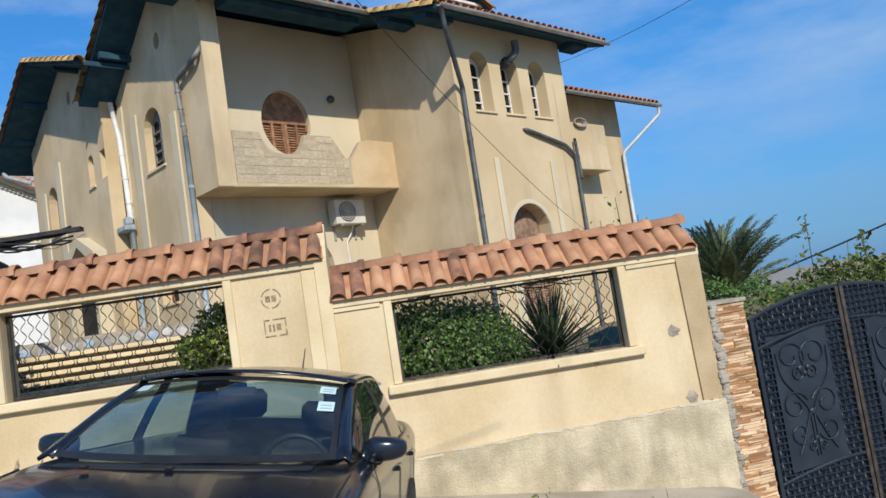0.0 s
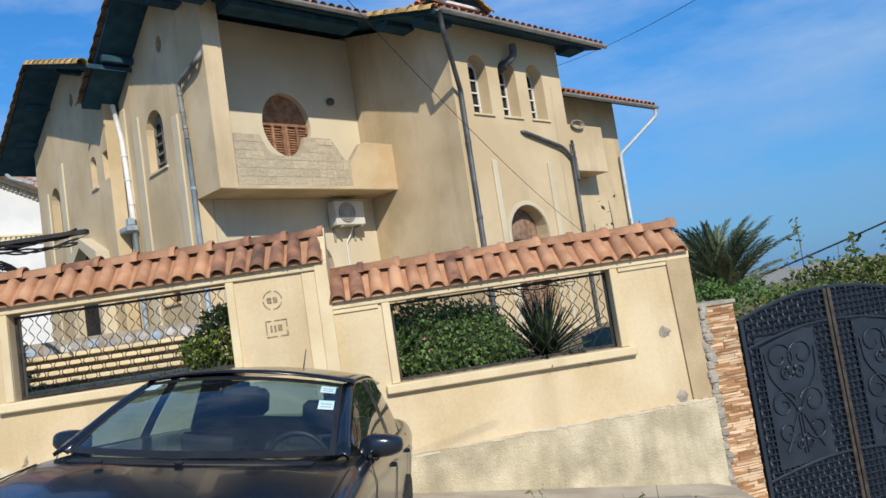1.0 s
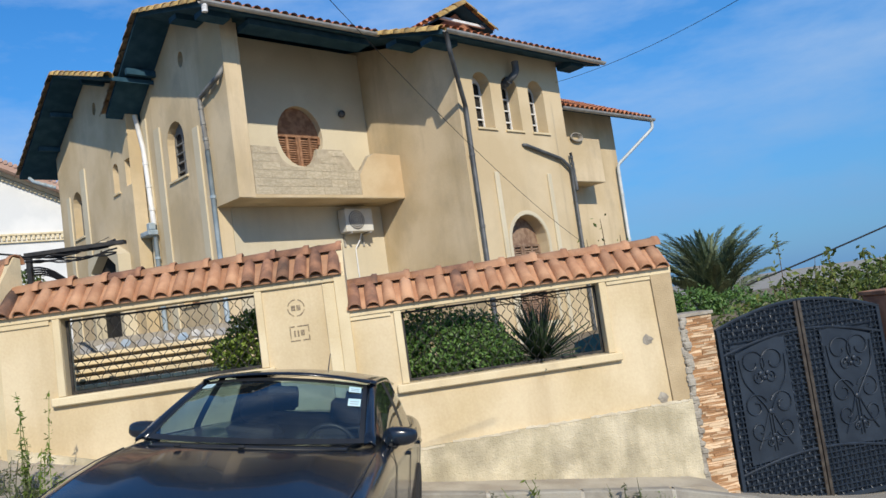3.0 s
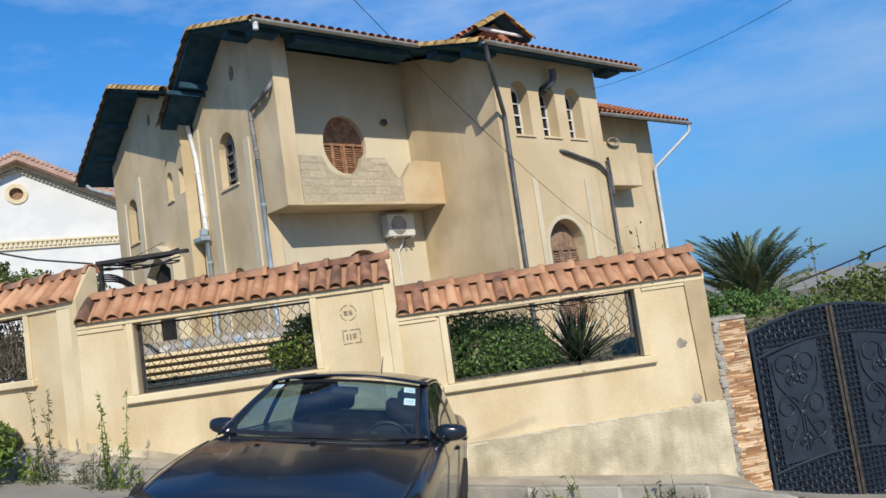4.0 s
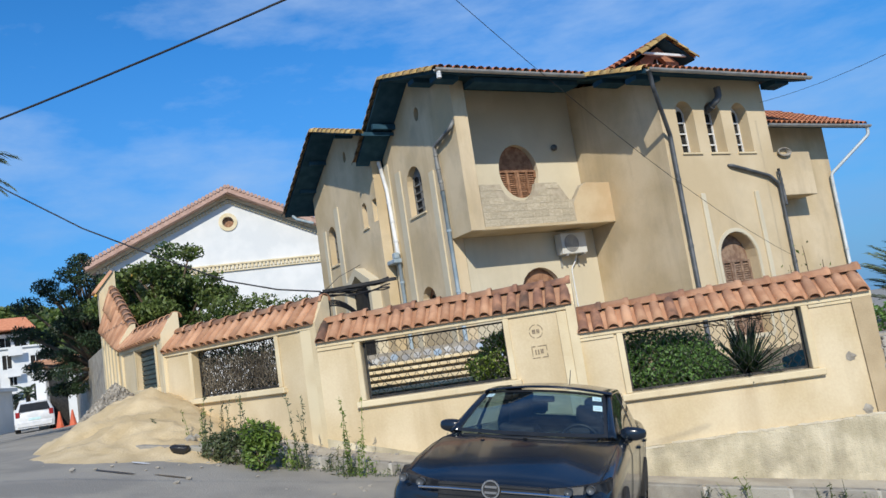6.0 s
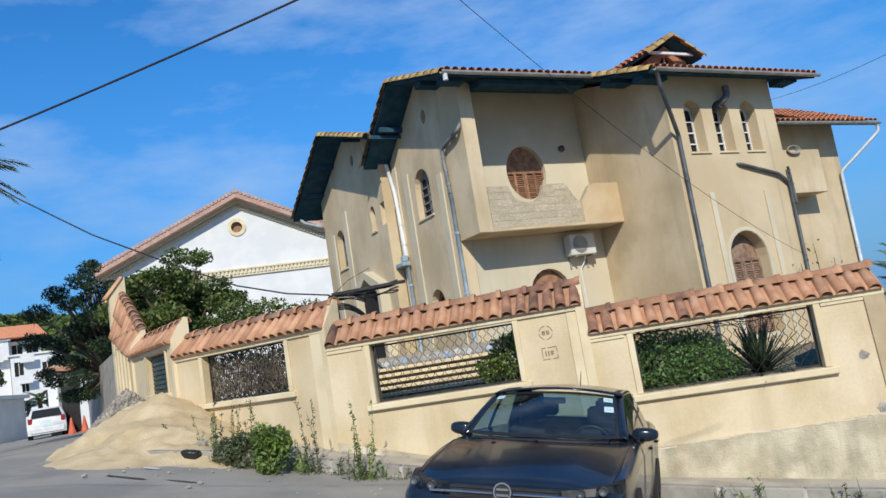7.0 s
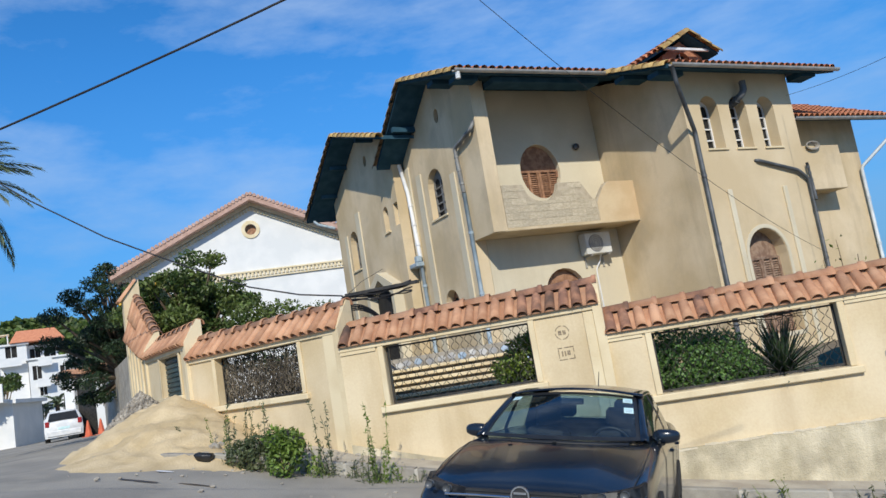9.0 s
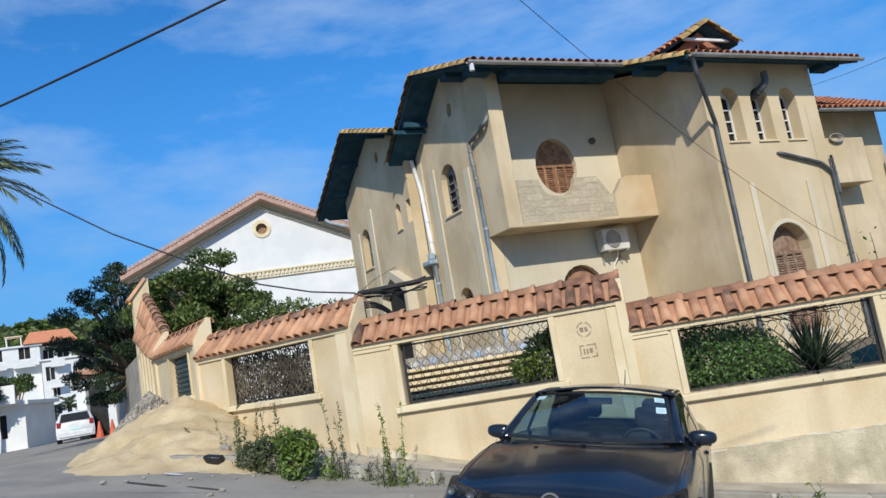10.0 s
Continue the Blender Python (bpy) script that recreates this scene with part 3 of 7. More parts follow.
for q in ((3.18, 3.24, 1.87, 1.882), (3.27, 3.40, 1.87, 1.882), (3.18, 3.29, 1.71, 1.722), (3.32, 3.40, 1.71, 1.722), (3.18, 3.192, 1.74, 1.87), (3.388, 3.40, 1.71, 1.77), (3.388, 3.40, 1.8, 1.86), (3.225, 3.245, 1.76, 1.83), (3.265, 3.285, 1.76, 1.83), (3.30, 3.345, 1.77, 1.83)):
    box(bm, q[0], q[1], -0.005, -0.003, q[2], q[3])
part("stencil_frame", bm, M_ink, wall_m, "faded stencilled rectangle with worn marks")

# recessed edges beside the openings: shallow raised fields
for w, q in ((wall_m, (0.0, 0.56, 2.27, 2.325)), (wall_r, (-0.02, 0.49, 1.85, 1.895)), (wall_r, (3.06, 3.6, 1.85, 1.893))):
    bm = bmesh.new()
    box(bm, q[0], q[1], -0.02, -0.001, q[2], q[3], 0.004)
    part("band_return", bm, M_trim, w)

# cement plinth and end pier of the lowest bay, the pier's shade put into its tan
bm = bmesh.new()
slab(bm, [(0.0, -0.9), (3.86, -1.2), (3.86, 0.40), (3.3, 0.385), (2.6, 0.36), (1.9, 0.365), (1.2, 0.34), (0.6, 0.33), (0.0, 0.31)], [], lambda a, z, d: (a, -0.06 + d, z), 0.058)
part("plinth", bm, M_plinth, wall_r, "stained grey cement plinth")
rng = random.Random(40)
for a0, a1, zc in ((0.05, 0.9, 0.315), (1.0, 1.75, 0.345), (1.85, 2.5, 0.365), (2.62, 3.3, 0.37), (3.35, 3.83, 0.39)):
    bm = bmesh.new()
    n = 16
    up = [(a0 + (a1 - a0) * k / n, zc + 0.012 + rng.uniform(-0.006, 0.012)) for k in range(n + 1)]
    dn = [(a0 + (a1 - a0) * k / n, zc - 0.004 - rng.uniform(0.0, 0.018) * (0.2 + math.sin(math.pi * k / n))) for k in range(n + 1)]
    slab(bm, dn + up[::-1], [], lambda a, z, d: (a, -0.066 + d, z), 0.005)
    part("flaking_edge", bm, M_flake, wall_r, "pale flaking cement edge")
bm = bmesh.new()
slab(bm, [(0.0, -0.6), (3.85, -1.0), (3.85, -0.02), (2.5, 0.36), (1.2, 0.66), (0.0, 0.98)], [], lambda a, z, d: (a, -0.035 + d, z), 0.033)
part("plinth", bm, M_plinth, wall_m, "stained grey cement plinth")
bm = bmesh.new()
slab(bm, [(3.64, 0.402), (3.852, 0.402), (3.852, 1.9), (3.60, 1.9)], [], lambda a, z, d: (a, -0.03 + d, z), 0.029)
part("end_pier", bm, M_tan, wall_r, "end strip of the wall, tan for its shaded face")
rng = random.Random(4)
bm = bmesh.new()
for k in range(70):
    z = -0.75 + 2.05 * k / 70
    x = 3.875 + rng.uniform(-0.01, 0.03)
    box(bm, x - rng.uniform(0.02, 0.04), x + rng.uniform(0.03, 0.06), -0.05 + rng.uniform(-0.02, 0.02), 0.2, z, z + rng.uniform(0.05, 0.10), 0.014)
part("mortar_edge", bm, M_cement, wall_r, "rough raw cement edge")
bm = bmesh.new()
for cx, cz, r in ((3.46, 1.15, 0.06), (3.53, 0.46, 0.06)):
    n = 14
    c = bm.verts.new((cx, -0.016, cz))
    ring = [bm.verts.new((cx + r * (0.75 + 0.5 * rng.random()) * math.cos(2 * math.pi * k / n), -0.003, cz + r * (0.75 + 0.5 * rng.random()) * math.sin(2 * math.pi * k / n))) for k in range(n)]
    for k in range(n):
        bm.faces.new((c, ring[(k + 1) % n], ring[k]))
part("cement_patch", bm, M_cement, wall_r, "grey cement repair patches")

# slatted shutter in the far bay
bm = bmesh.new()
box(bm, K_OPEN[0], K_OPEN[1], 0.12, 0.15, K_OPEN[2], K_OPEN[3])
shut = part("shutter", bm, M_shutter_green, wall_k, "green-black slatted shutter")
for k in range(9):
    bm = bmesh.new()
    box(bm, K_OPEN[0], K_OPEN[1], 0.09, 0.118, K_OPEN[2] + 0.092 * k + 0.005, K_OPEN[2] + 0.092 * k + 0.07)
    part("slat", bm, M_shutter_green, shut)

# ---- walkway, kerb, gate pillar and gate ----
def along(s, d):
    """Point of the street wall's line: s from the left end of the middle bay, d out into the street."""
    if s <= 3.85:
        a, o = radians(4.0), M_O
        t = s
    else:
        a, o, t = radians(6.5), R_O, s - 3.85
    return o[0] + t * math.cos(a) + d * math.sin(a), o[1] + t * math.sin(a) - d * math.cos(a)


bm = bmesh.new()
prev = None
for k in range(44):
    s = -3.0 + 0.25 * k
    x, y = along(s, 0.0 if s > 0 else -1.2)
    x1, y1 = along(s, 0.52)
    now = [bm.verts.new((x, y + 0.1, walk_z(x) + 0.01)), bm.verts.new((x1, y1, walk_z(x1) - 0.005 + 0.012 * noise.noise((x1 * 2, 0, 0)))), bm.verts.new((x1, y1, walk_z(x1) - 0.5))]
    if prev:
        bm.faces.new((prev[1], now[1], now[0], prev[0]))
        bm.faces.new((prev[2], now[2], now[1], prev[1]))
    prev = now
tagged(part("pavement", bm, M_walkway, smooth=False), "narrow cement walkway along the foot of the wall", "pavement", kind="structure")
kerb = thing("kerb", pose(0, 0, 0), "grey concrete kerb stones with pale mortar joints", "kerb", kind="structure")
for k in range(12):
    s0, s1 = -3.9 + 1.0 * k, -3.9 + 1.0 * (k + 1)
    bm = bmesh.new()
    x0, y0 = along(s0 + 0.02, 0.52)
    x1, y1 = along(s1 - 0.02, 0.52)
    vs = []
    for x, y in ((x0, y0), (x1, y1)):
        for dy, dz in ((-0.001, -0.45), (-0.13, -0.45), (-0.13, -0.012), (-0.115, 0.003), (-0.001, 0.003)):
            vs.append(bm.verts.new((x, y + dy, walk_z(x) + dz)))
    bm.faces.new(vs[:5])
    bm.faces.new(vs[5:][::-1])
    for i in range(5):
        bm.faces.new((vs[i], vs[5 + i], vs[5 + (i + 1) % 5], vs[(i + 1) % 5]))
    bmesh.ops.recalc_face_normals(bm, faces=bm.faces)
    part("kerb_stone", bm, M_kerb, kerb)
    bm = bmesh.new()
    x2, y2 = along(s1, 0.52)
    box(bm, x2 - 0.025, x2 + 0.025, y2 - 0.135, y2 - 0.05, walk_z(x2) - 0.4, walk_z(x2) - 0.006, 0.008)
    part("mortar_joint", bm, M_mortar, kerb)

pil = thing("gate_pillar", pose(2.70, 8.28, 0, 0, 0, 12), "gate pillar clad in split sandstone strips with a thin cap", "pillar", "gate pillars", "structure")
bm = bmesh.new()
box(bm, 0.02, 0.455, 0.02, 0.42, -1.6, 1.33)
part("core", bm, M_grout, pil)
bm = bmesh.new()
box(bm, -0.02, 0.50, -0.02, 0.46, 1.332, 1.375, 0.006)
part("cap", bm, M_cement, pil)
unit = bmesh.new()
box(unit, 0, 1, 0, 1, 0, 1)
STRIP_ME = mesh_of(unit, M_stone)
z = -1.1
while z < 1.30:
    h = rng.uniform(0.026, 0.040)
    x = -rng.uniform(0, 0.2)
    while x < 0.475:
        wd = rng.uniform(0.16, 0.36)
        a, b = max(x, 0.0), min(x + wd, 0.475)
        if b - a > 0.01:
            pr = rng.uniform(0.004, 0.02)
            share("stone_strip", STRIP_ME, pil, Matrix.LocRotScale((a + 0.0015, 0.018 - pr, z), None, (b - a - 0.003, pr + 0.001, min(h, 1.33 - z) - 0.003)))
        x += wd
    z += h
pil2 = thing("gate_pillar", pose(5.62, 8.86, 0, 0, 0, 12), "brick-red gate pillar with a flat cap", "pillar", "gate pillars", "structure")
bm = bmesh.new()
box(bm, 0, 0.5, 0, 0.45, -2.2, 1.24, 0.01)
part("core", bm, mat("red_pillar_render", (0.28, 0.13, 0.08), (0.36, 0.18, 0.11), 5, 0.9, 0.4), pil2)
bm = bmesh.new()
box(bm, -0.03, 0.53, -0.03, 0.48, 1.242, 1.30, 0.008)
part("cap", bm, M_tile_old, pil2)


def gate_leaf(m, w, mirrored):
    """One leaf: arched frame, woven flat-bar lattice, sheet panel with scrolls. x runs from the hinge to the meeting stile."""
    g = thing("gate_leaf", m, "blue-black wrought iron gate leaf with woven lattice and scrolls", "gate", "double gate")
    z0 = -1.2
    def top(x):
        return 1.10 + 0.235 * math.sin(math.pi / 2 * x / w) ** 0.9
    bm = bmesh.new()
    box(bm, 0, w, 0.025, 0.032, z0 + 0.02, 1.08)
    n = 14
    for k in range(n):
        xa, xb = w * k / n, w * (k + 1) / n
        vs = [bm.verts.new((x, 0.0285, z)) for x, z in ((xa, 1.081), (xb, 1.081), (xb, top(xb)), (xa, top(xa)))]
        bm.faces.new(vs)
    part("backing_sheet", bm, M_gate, g)
    bm = bmesh.new()
    tube(bm, [(w * k / 16, 0, top(w * k / 16)) for k in range(17)], 0.024, 6)
    part("top_rail", bm, M_gate, g)
    for nm, x0, x1 in (("hinge_stile", 0, 0.05), ("meeting_stile", w - 0.045, w)):
        bm = bmesh.new()
        box(bm, x0, x1, -0.025, 0.024, z0, top((x0 + x1) / 2) - 0.01, 0.005)
        part(nm, bm, M_gate if x0 == 0 else M_meeting, g, "" if x0 == 0 else "worn brownish meeting bar")
    bm = bmesh.new()
    box(bm, 0.05, w - 0.046, -0.02, 0.024, z0, z0 + 0.05, 0.004)
    part("bottom_rail", bm, M_gate, g)
    # arched inner rails
    for za, rise in ((-0.70, 0.16), (0.78, 0.18)):
        bm = bmesh.new()
        tube(bm, [(0.05 + (w - 0.1) * k / 12, -0.006, za + rise * math.sin(math.pi / 2 * k / 12)) for k in range(13)], 0.018, 6)
        part("inner_rail", bm, M_gate, g)
    # woven lattice
    px0, px1 = 0.2, w - 0.26
    gap = 0.07
    k = 0
    x = 0.09
    while x < w - 0.06:
        if px0 < x < px1:
            spans = ((z0 + 0.05, -0.58), (0.94, top(x)))
        else:
            spans = ((z0 + 0.05, top(x)),)
        for a, b in spans:
            bm = bmesh.new()
            nn = max(2, int((b - a) / gap * 2))
            pts = [(x, -0.008 + 0.007 * math.sin(math.pi * ((a - z0) / gap + (b - a) / gap * q / nn) + math.pi * (k % 2)), a + (b - a) * q / nn) for q in range(nn + 1)]
            tube(bm, pts, 0.0095, 4)
            part("lattice_bar", bm, M_gate, g)
        x += gap
        k += 1
    z = z0 + 0.09
    while z < 1.30:
        inside = -0.58 < z < 0.88
        spans = ((0.05, px0), (px1, w - 0.045)) if inside else ((0.05, w - 0.045),)
        for a, b in spans:
            while a < b and top(a) < z + 0.02:
                a += 0.03
            if b - a > 0.04:
                bm = bmesh.new()
                nn = max(2, int((b - a) / gap * 2))
                tube(bm, [(a + (b - a) * q / nn, -0.008 - 0.006 * math.sin(math.pi * (a + (b - a) * q / nn) / gap), z) for q in range(nn + 1)], 0.0095, 4)
                part("lattice_bar", bm, M_gate, g)
        z += gap
    # sheet panel and its scrolls
    bm = bmesh.new()
    outl = [(px0, -0.6), (px1, -0.54), (px1, 0.93)] + [(px1 - (px1 - px0) * k / 6, 0.93 - 0.16 * (k / 6) ** 1.5) for k in range(1, 7)]
    slab(bm, outl, [], lambda a, z, d: (a, -0.012 + d, z), 0.02)
    part("sheet_panel", bm, M_gate, g, "plain sheet panel")
    c = (px0 + px1) / 2
    def scroll(cx, cz, r, start, turns, s, grow=0.25):
        bm = bmesh.new()
        n = int(22 * turns)
        pts = [(cx + s * r * (grow + (1 - grow) * q / n) * math.cos(start + 2 * math.pi * turns * q / n), -0.024, cz + r * (grow + (1 - grow) * q / n) * math.sin(start + 2 * math.pi * turns * q / n)) for q in range(n + 1)]
        tube(bm, pts, 0.009, 5)
        part("scroll", bm, M_gate, g)
    def line(pts):
        bm = bmesh.new()
        tube(bm, bend([(c + x, -0.024, z) for x, z in pts], 0.09, 5), 0.009, 5)
        part("scroll", bm, M_gate, g)
    for s in (-1, 1):
        scroll(c + s * 0.15, 0.64, 0.185, math.pi, 1.1, s, 0.3)
        scroll(c + s * 0.08, 0.44, 0.08, 0, 1.3, s)
        scroll(c + s * 0.19, 0.10, 0.17, math.pi * 0.5, 1.2, s)
        scroll(c + s * 0.18, -0.19, 0.14, math.pi * 1.5, 1.2, -s)
        scroll(c + s * 0.06, -0.36, 0.05, 0, 1.3, s)
        line([(s * 0.02, -0.46), (s * 0.02, 0.05), (s * 0.30, 0.42), (s * 0.32, 0.7)])
        line([(s * 0.01, 0.05), (s * 0.14, -0.25), (s * 0.24, -0.42)])
    for x, z, r in ((-0.05, 0.5, 0.035), (0.05, 0.5, 0.035), (0, 0.44, 0.03), (0, 0.02, 0.04), (-0.04, -0.32, 0.03), (0.04, -0.32, 0.03), (0, -0.27, 0.026)):
        bm = bmesh.new()
        bmesh.ops.create_icosphere(bm, subdivisions=2, radius=r, matrix=pose(c + x, -0.026, z) @ Matrix.Diagonal((1, 0.5, 1, 1)))
        part("rosette", bm, M_gate, g, smooth=True)
    return g


gm = pose(3.21, 8.47, 0, 0, 0, 12)
gate_leaf(gm, 1.18, False)
gate_leaf(gm @ pose(2.375, 0, 0) @ Matrix.Diagonal((-1, 1, 1, 1)), 1.18, True)



# ---- the house: u runs along its front, v goes back, walls square to each other ----
HOUSE = pose(-3.83, 13.51, 0, 0, 0, 43.5)
house = thing("house", HOUSE, "two-storey ochre rendered villa with tiled gables and a broken-parapet loggia", "house")


def on_u(at, sign=1):
    return lambda a, z, d: (at + sign * d, a, z)


def on_v(at, sign=1):
    return lambda a, z, d: (a, at + sign * d, z)


def hwall(name, outer, holes, place, material, thick=0.28, label=""):
    bm = bmesh.new()
    slab(bm, outer, holes, place, thick)
    return part(name, bm, material, house, label)


def small_window(place, cx, w, z0, zt, recess=0.2, bars=3, material=None):
    """Round-headed casement set back in its opening."""
    material = material or M_pipe_white
    win = new("window")
    win.parent = house
    # opaque pane: the unlit room behind it is painted near-black
    bm = bmesh.new()
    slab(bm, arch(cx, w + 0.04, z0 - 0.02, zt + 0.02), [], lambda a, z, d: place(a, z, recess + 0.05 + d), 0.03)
    part("pane", bm, M_dark, win, "window pane painted near-black as the unlit room")
    bm = bmesh.new()
    slab(bm, arch(cx, w - 0.01, z0 + 0.005, zt - 0.005), [arch(cx - w * 0.235, w * 0.38, z0 + 0.05, zt - w * 0.25, w * 0.15, 6), arch(cx + w * 0.235, w * 0.38, z0 + 0.05, zt - w * 0.25, w * 0.15, 6)], lambda a, z, d: place(a, z, recess + d), 0.035)
    part("window_frame", bm, material, win)
    for k in range(bars):
        z = z0 + (zt - w * 0.3 - z0) * (k + 1) / (bars + 1)
        bm = bmesh.new()
        slab(bm, rect(cx - w * 0.42, cx + w * 0.42, z - 0.016, z + 0.016), [], lambda a, zz, d: place(a, zz, recess - 0.006 + d), 0.03)
        part("glazing_bar", bm, material, win)
    bm = bmesh.new()
    slab(bm, rect(cx - w / 2 - 0.04, cx + w / 2 + 0.04, z0 - 0.045, z0 - 0.003), [], lambda a, zz, d: place(a, zz, -0.04 + d), 0.2)
    part("window_sill", bm, M_trim, win)
    return win


def shutters(place, outline, half_at, cx, z0, z1, recess, wood, name="shutter", head=0.62):
    """Two louvred leaves filling an opening; half_at(z) gives its half-width."""
    sh = new(name)
    sh.parent = house
    bm = bmesh.new()
    slab(bm, outline, [], lambda a, z, d: place(a, z, recess + 0.05 + d), 0.03)
    part("shutter_board", bm, wood, sh)
    zt = z0 + (z1 - z0) * head
    n = int((zt - z0) / 0.055)
    for k in range(n):
        z = z0 + 0.03 + (zt - z0 - 0.06) * k / n
        h = min(half_at(z), half_at(z + 0.04)) - 0.03
        if h < 0.1:
            continue
        for a, b in ((cx - h, cx - 0.02), (cx + 0.02, cx + h)):
            bm = bmesh.new()
            vs = [bm.verts.new(place(x, zz, recess + dd)) for x in (a, b) for zz, dd in ((z, 0.012), (z + 0.04, 0.045), (z + 0.048, 0.04), (z + 0.008, 0.004))]
            for f in ((0, 1, 5, 4), (1, 2, 6, 5), (2, 3, 7, 6), (3, 0, 4, 7), (0, 3, 2, 1), (4, 5, 6, 7)):
                bm.faces.new([vs[i] for i in f])
            part("slat", bm, wood, sh)
    hw = max(half_at(z0 + (z1 - z0) * q / 10) for q in range(11))
    for off in (-0.94, -0.5, -0.06, 0.06, 0.5, 0.94):
        x = cx + hw * off
        zz0, zz1 = None, None
        for q in range(41):
            z = z0 + (z1 - z0) * q / 40
            if half_at(z) > abs(x - cx) + 0.02:
                zz0 = z if zz0 is None else zz0
                zz1 = z
        if zz0 is not None and zz1 - zz0 > 0.1:
            bm = bmesh.new()
            slab(bm, rect(x - 0.03, x + 0.03, zz0, min(zz1, zt + 0.03)), [], lambda a, z, d: place(a, z, recess - 0.012 + d), 0.058)
            part("stile", bm, wood, sh)
    h = half_at(zt) - 0.03
    bm = bmesh.new()
    slab(bm, rect(cx - h, cx + h, zt, zt + 0.05), [], lambda a, z, d: place(a, z, recess - 0.015 + d), 0.06)
    part("cross_rail", bm, wood, sh)
    return sh


# gable front (first gable) with its corner pillar
PA = on_u(0.0)
w_up = arch(2.52, 0.86, 5.54, 6.82)
w_low = arch(2.6, 0.78, 2.75, 3.66)
hwall("gable_wall", [(0.0, 4.58), (0.95, 4.58), (0.95, 0.6), (4.28, 0.6), (4.28, 7.65), (2.1, 8.98), (0.0, 8.28)], [w_up, w_low, oval(1.85, 8.02, 0.26, 0.36, 14)], PA, M_house, 0.3)
small_window(PA, 2.52, 0.86, 5.54, 6.82, recess=0.17, bars=4, material=M_pipe_mid)
small_window(PA, 2.6, 0.78, 2.75, 3.66, bars=1, material=M_wood)
for a0, a1, z0, z1 in ((3.25, 3.55, 0.9, 6.9), (1.35, 1.6, 0.9, 6.4), (3.95, 4.27, 0.9, 7.3)):
    bm = bmesh.new()
    slab(bm, rect(a0, a1, z0, z1), [], lambda a, z, d: (-0.04 + d, a, z), 0.038)
    part("pilaster", bm, M_house_pale, house)
# attic vents: the shade inside is painted as a near-black sheet
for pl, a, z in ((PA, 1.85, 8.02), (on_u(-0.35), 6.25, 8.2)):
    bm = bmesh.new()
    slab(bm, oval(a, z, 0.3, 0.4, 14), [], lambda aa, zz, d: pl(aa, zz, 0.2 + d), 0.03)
    part("vent", bm, M_dark, house, "oval attic vent, its inner shade a near-black sheet")

# second gable, a little forward
PB = on_u(-0.35)
h2 = [arch(8.18, 0.72, 5.18, 6.44), arch(5.24, 0.36, 5.78, 6.52), rect(4.31, 4.62, 5.82, 6.45), oval(6.25, 8.2, 0.24, 0.34, 14)]
hwall("gable_wall", [(4.3, 0.6), (9.6, 0.6), (9.6, 7.7), (6.7, 9.1), (4.3, 8.2)], h2, PB, M_house, 0.3)
small_window(PB, 8.18, 0.72, 5.18, 6.44, material=M_pipe_mid)
small_window(PB, 5.24, 0.36, 5.78, 6.52, bars=1)
bm = bmesh.new()
slab(bm, rect(4.31, 4.62, 5.82, 6.45), [], lambda a, z, d: PB(a, z, 0.12 + d), 0.03)
part("blind_panel", bm, M_house_pale, house)
for a0, a1, z0, z1 in ((7.35, 7.7, 0.9, 6.9), (8.7, 8.95, 0.9, 6.4)):
    bm = bmesh.new()
    slab(bm, rect(a0, a1, z0, z1), [], lambda a, z, d: (-0.385 + d, a, z), 0.034)
    part("pilaster", bm, M_house_pale, house)
hwall("side_wall", [(-0.05, 0.6), (8.5, 0.6), (8.5, 7.6), (-0.05, 7.6)], [], on_v(9.6, -1), M_house)

# loggia: floor slab, back wall, pillar, block parapet
BV = 1.08
ov = oval(2.31, 6.24, 1.20, 1.42)
hwall("loggia_back_wall", [(0.3, 4.6), (4.24, 4.6), (4.24, 8.4), (0.3, 8.4)], [ov], on_v(BV), M_house_pale, 0.25)
shutters(on_v(BV), oval(2.31, 6.24, 1.24, 1.46), lambda z: 0.60 * math.sqrt(max(0.0, 1 - ((z - 6.24) / 0.71) ** 2)), 2.31, 5.53, 6.95, 0.12, M_wood, head=0.5)
bm = bmesh.new()
box(bm, 0.302, 4.248, 0.002, BV + 0.2, 4.59, 4.66)
part("loggia_floor", bm, M_house, house)
bm = bmesh.new()
box(bm, 0.0, 4.248, 0.0, 0.95, 4.578, 4.586)
part("loggia_soffit", bm, M_house, house)
bm = bmesh.new()
box(bm, 0.302, 0.385, 0.0, 0.3, 4.59, 8.2, 0.01)
box(bm, 0.001, 0.301, -0.012, -0.001, 4.59, 8.2)
part("corner_pillar", bm, M_house, house)
hwall("ground_recess_wall", [(0.31, 0.6), (4.24, 0.6), (4.24, 4.576), (0.31, 4.576)], [arch(2.35, 1.2, 1.4, 3.7)], on_v(0.95), M_house_pale, 0.25)
shutters(on_v(0.95), arch(2.35, 1.24, 1.38, 3.72), lambda z: 0.6 if z < 3.1 else 0.6 * math.sqrt(max(0.0, 1 - ((z - 3.1) / 0.6) ** 2)), 2.35, 1.4, 3.68, 0.12, M_wood, "door")
# parapet blocks: a line of courses with a broken scalloped top
par = new("parapet")
par.parent = house
rng = random.Random(9)
box_me = bmesh.new()
box(box_me, 0, 1, 0, 1, 0, 1)
BLOCK_ME = mesh_of(box_me, M_block)


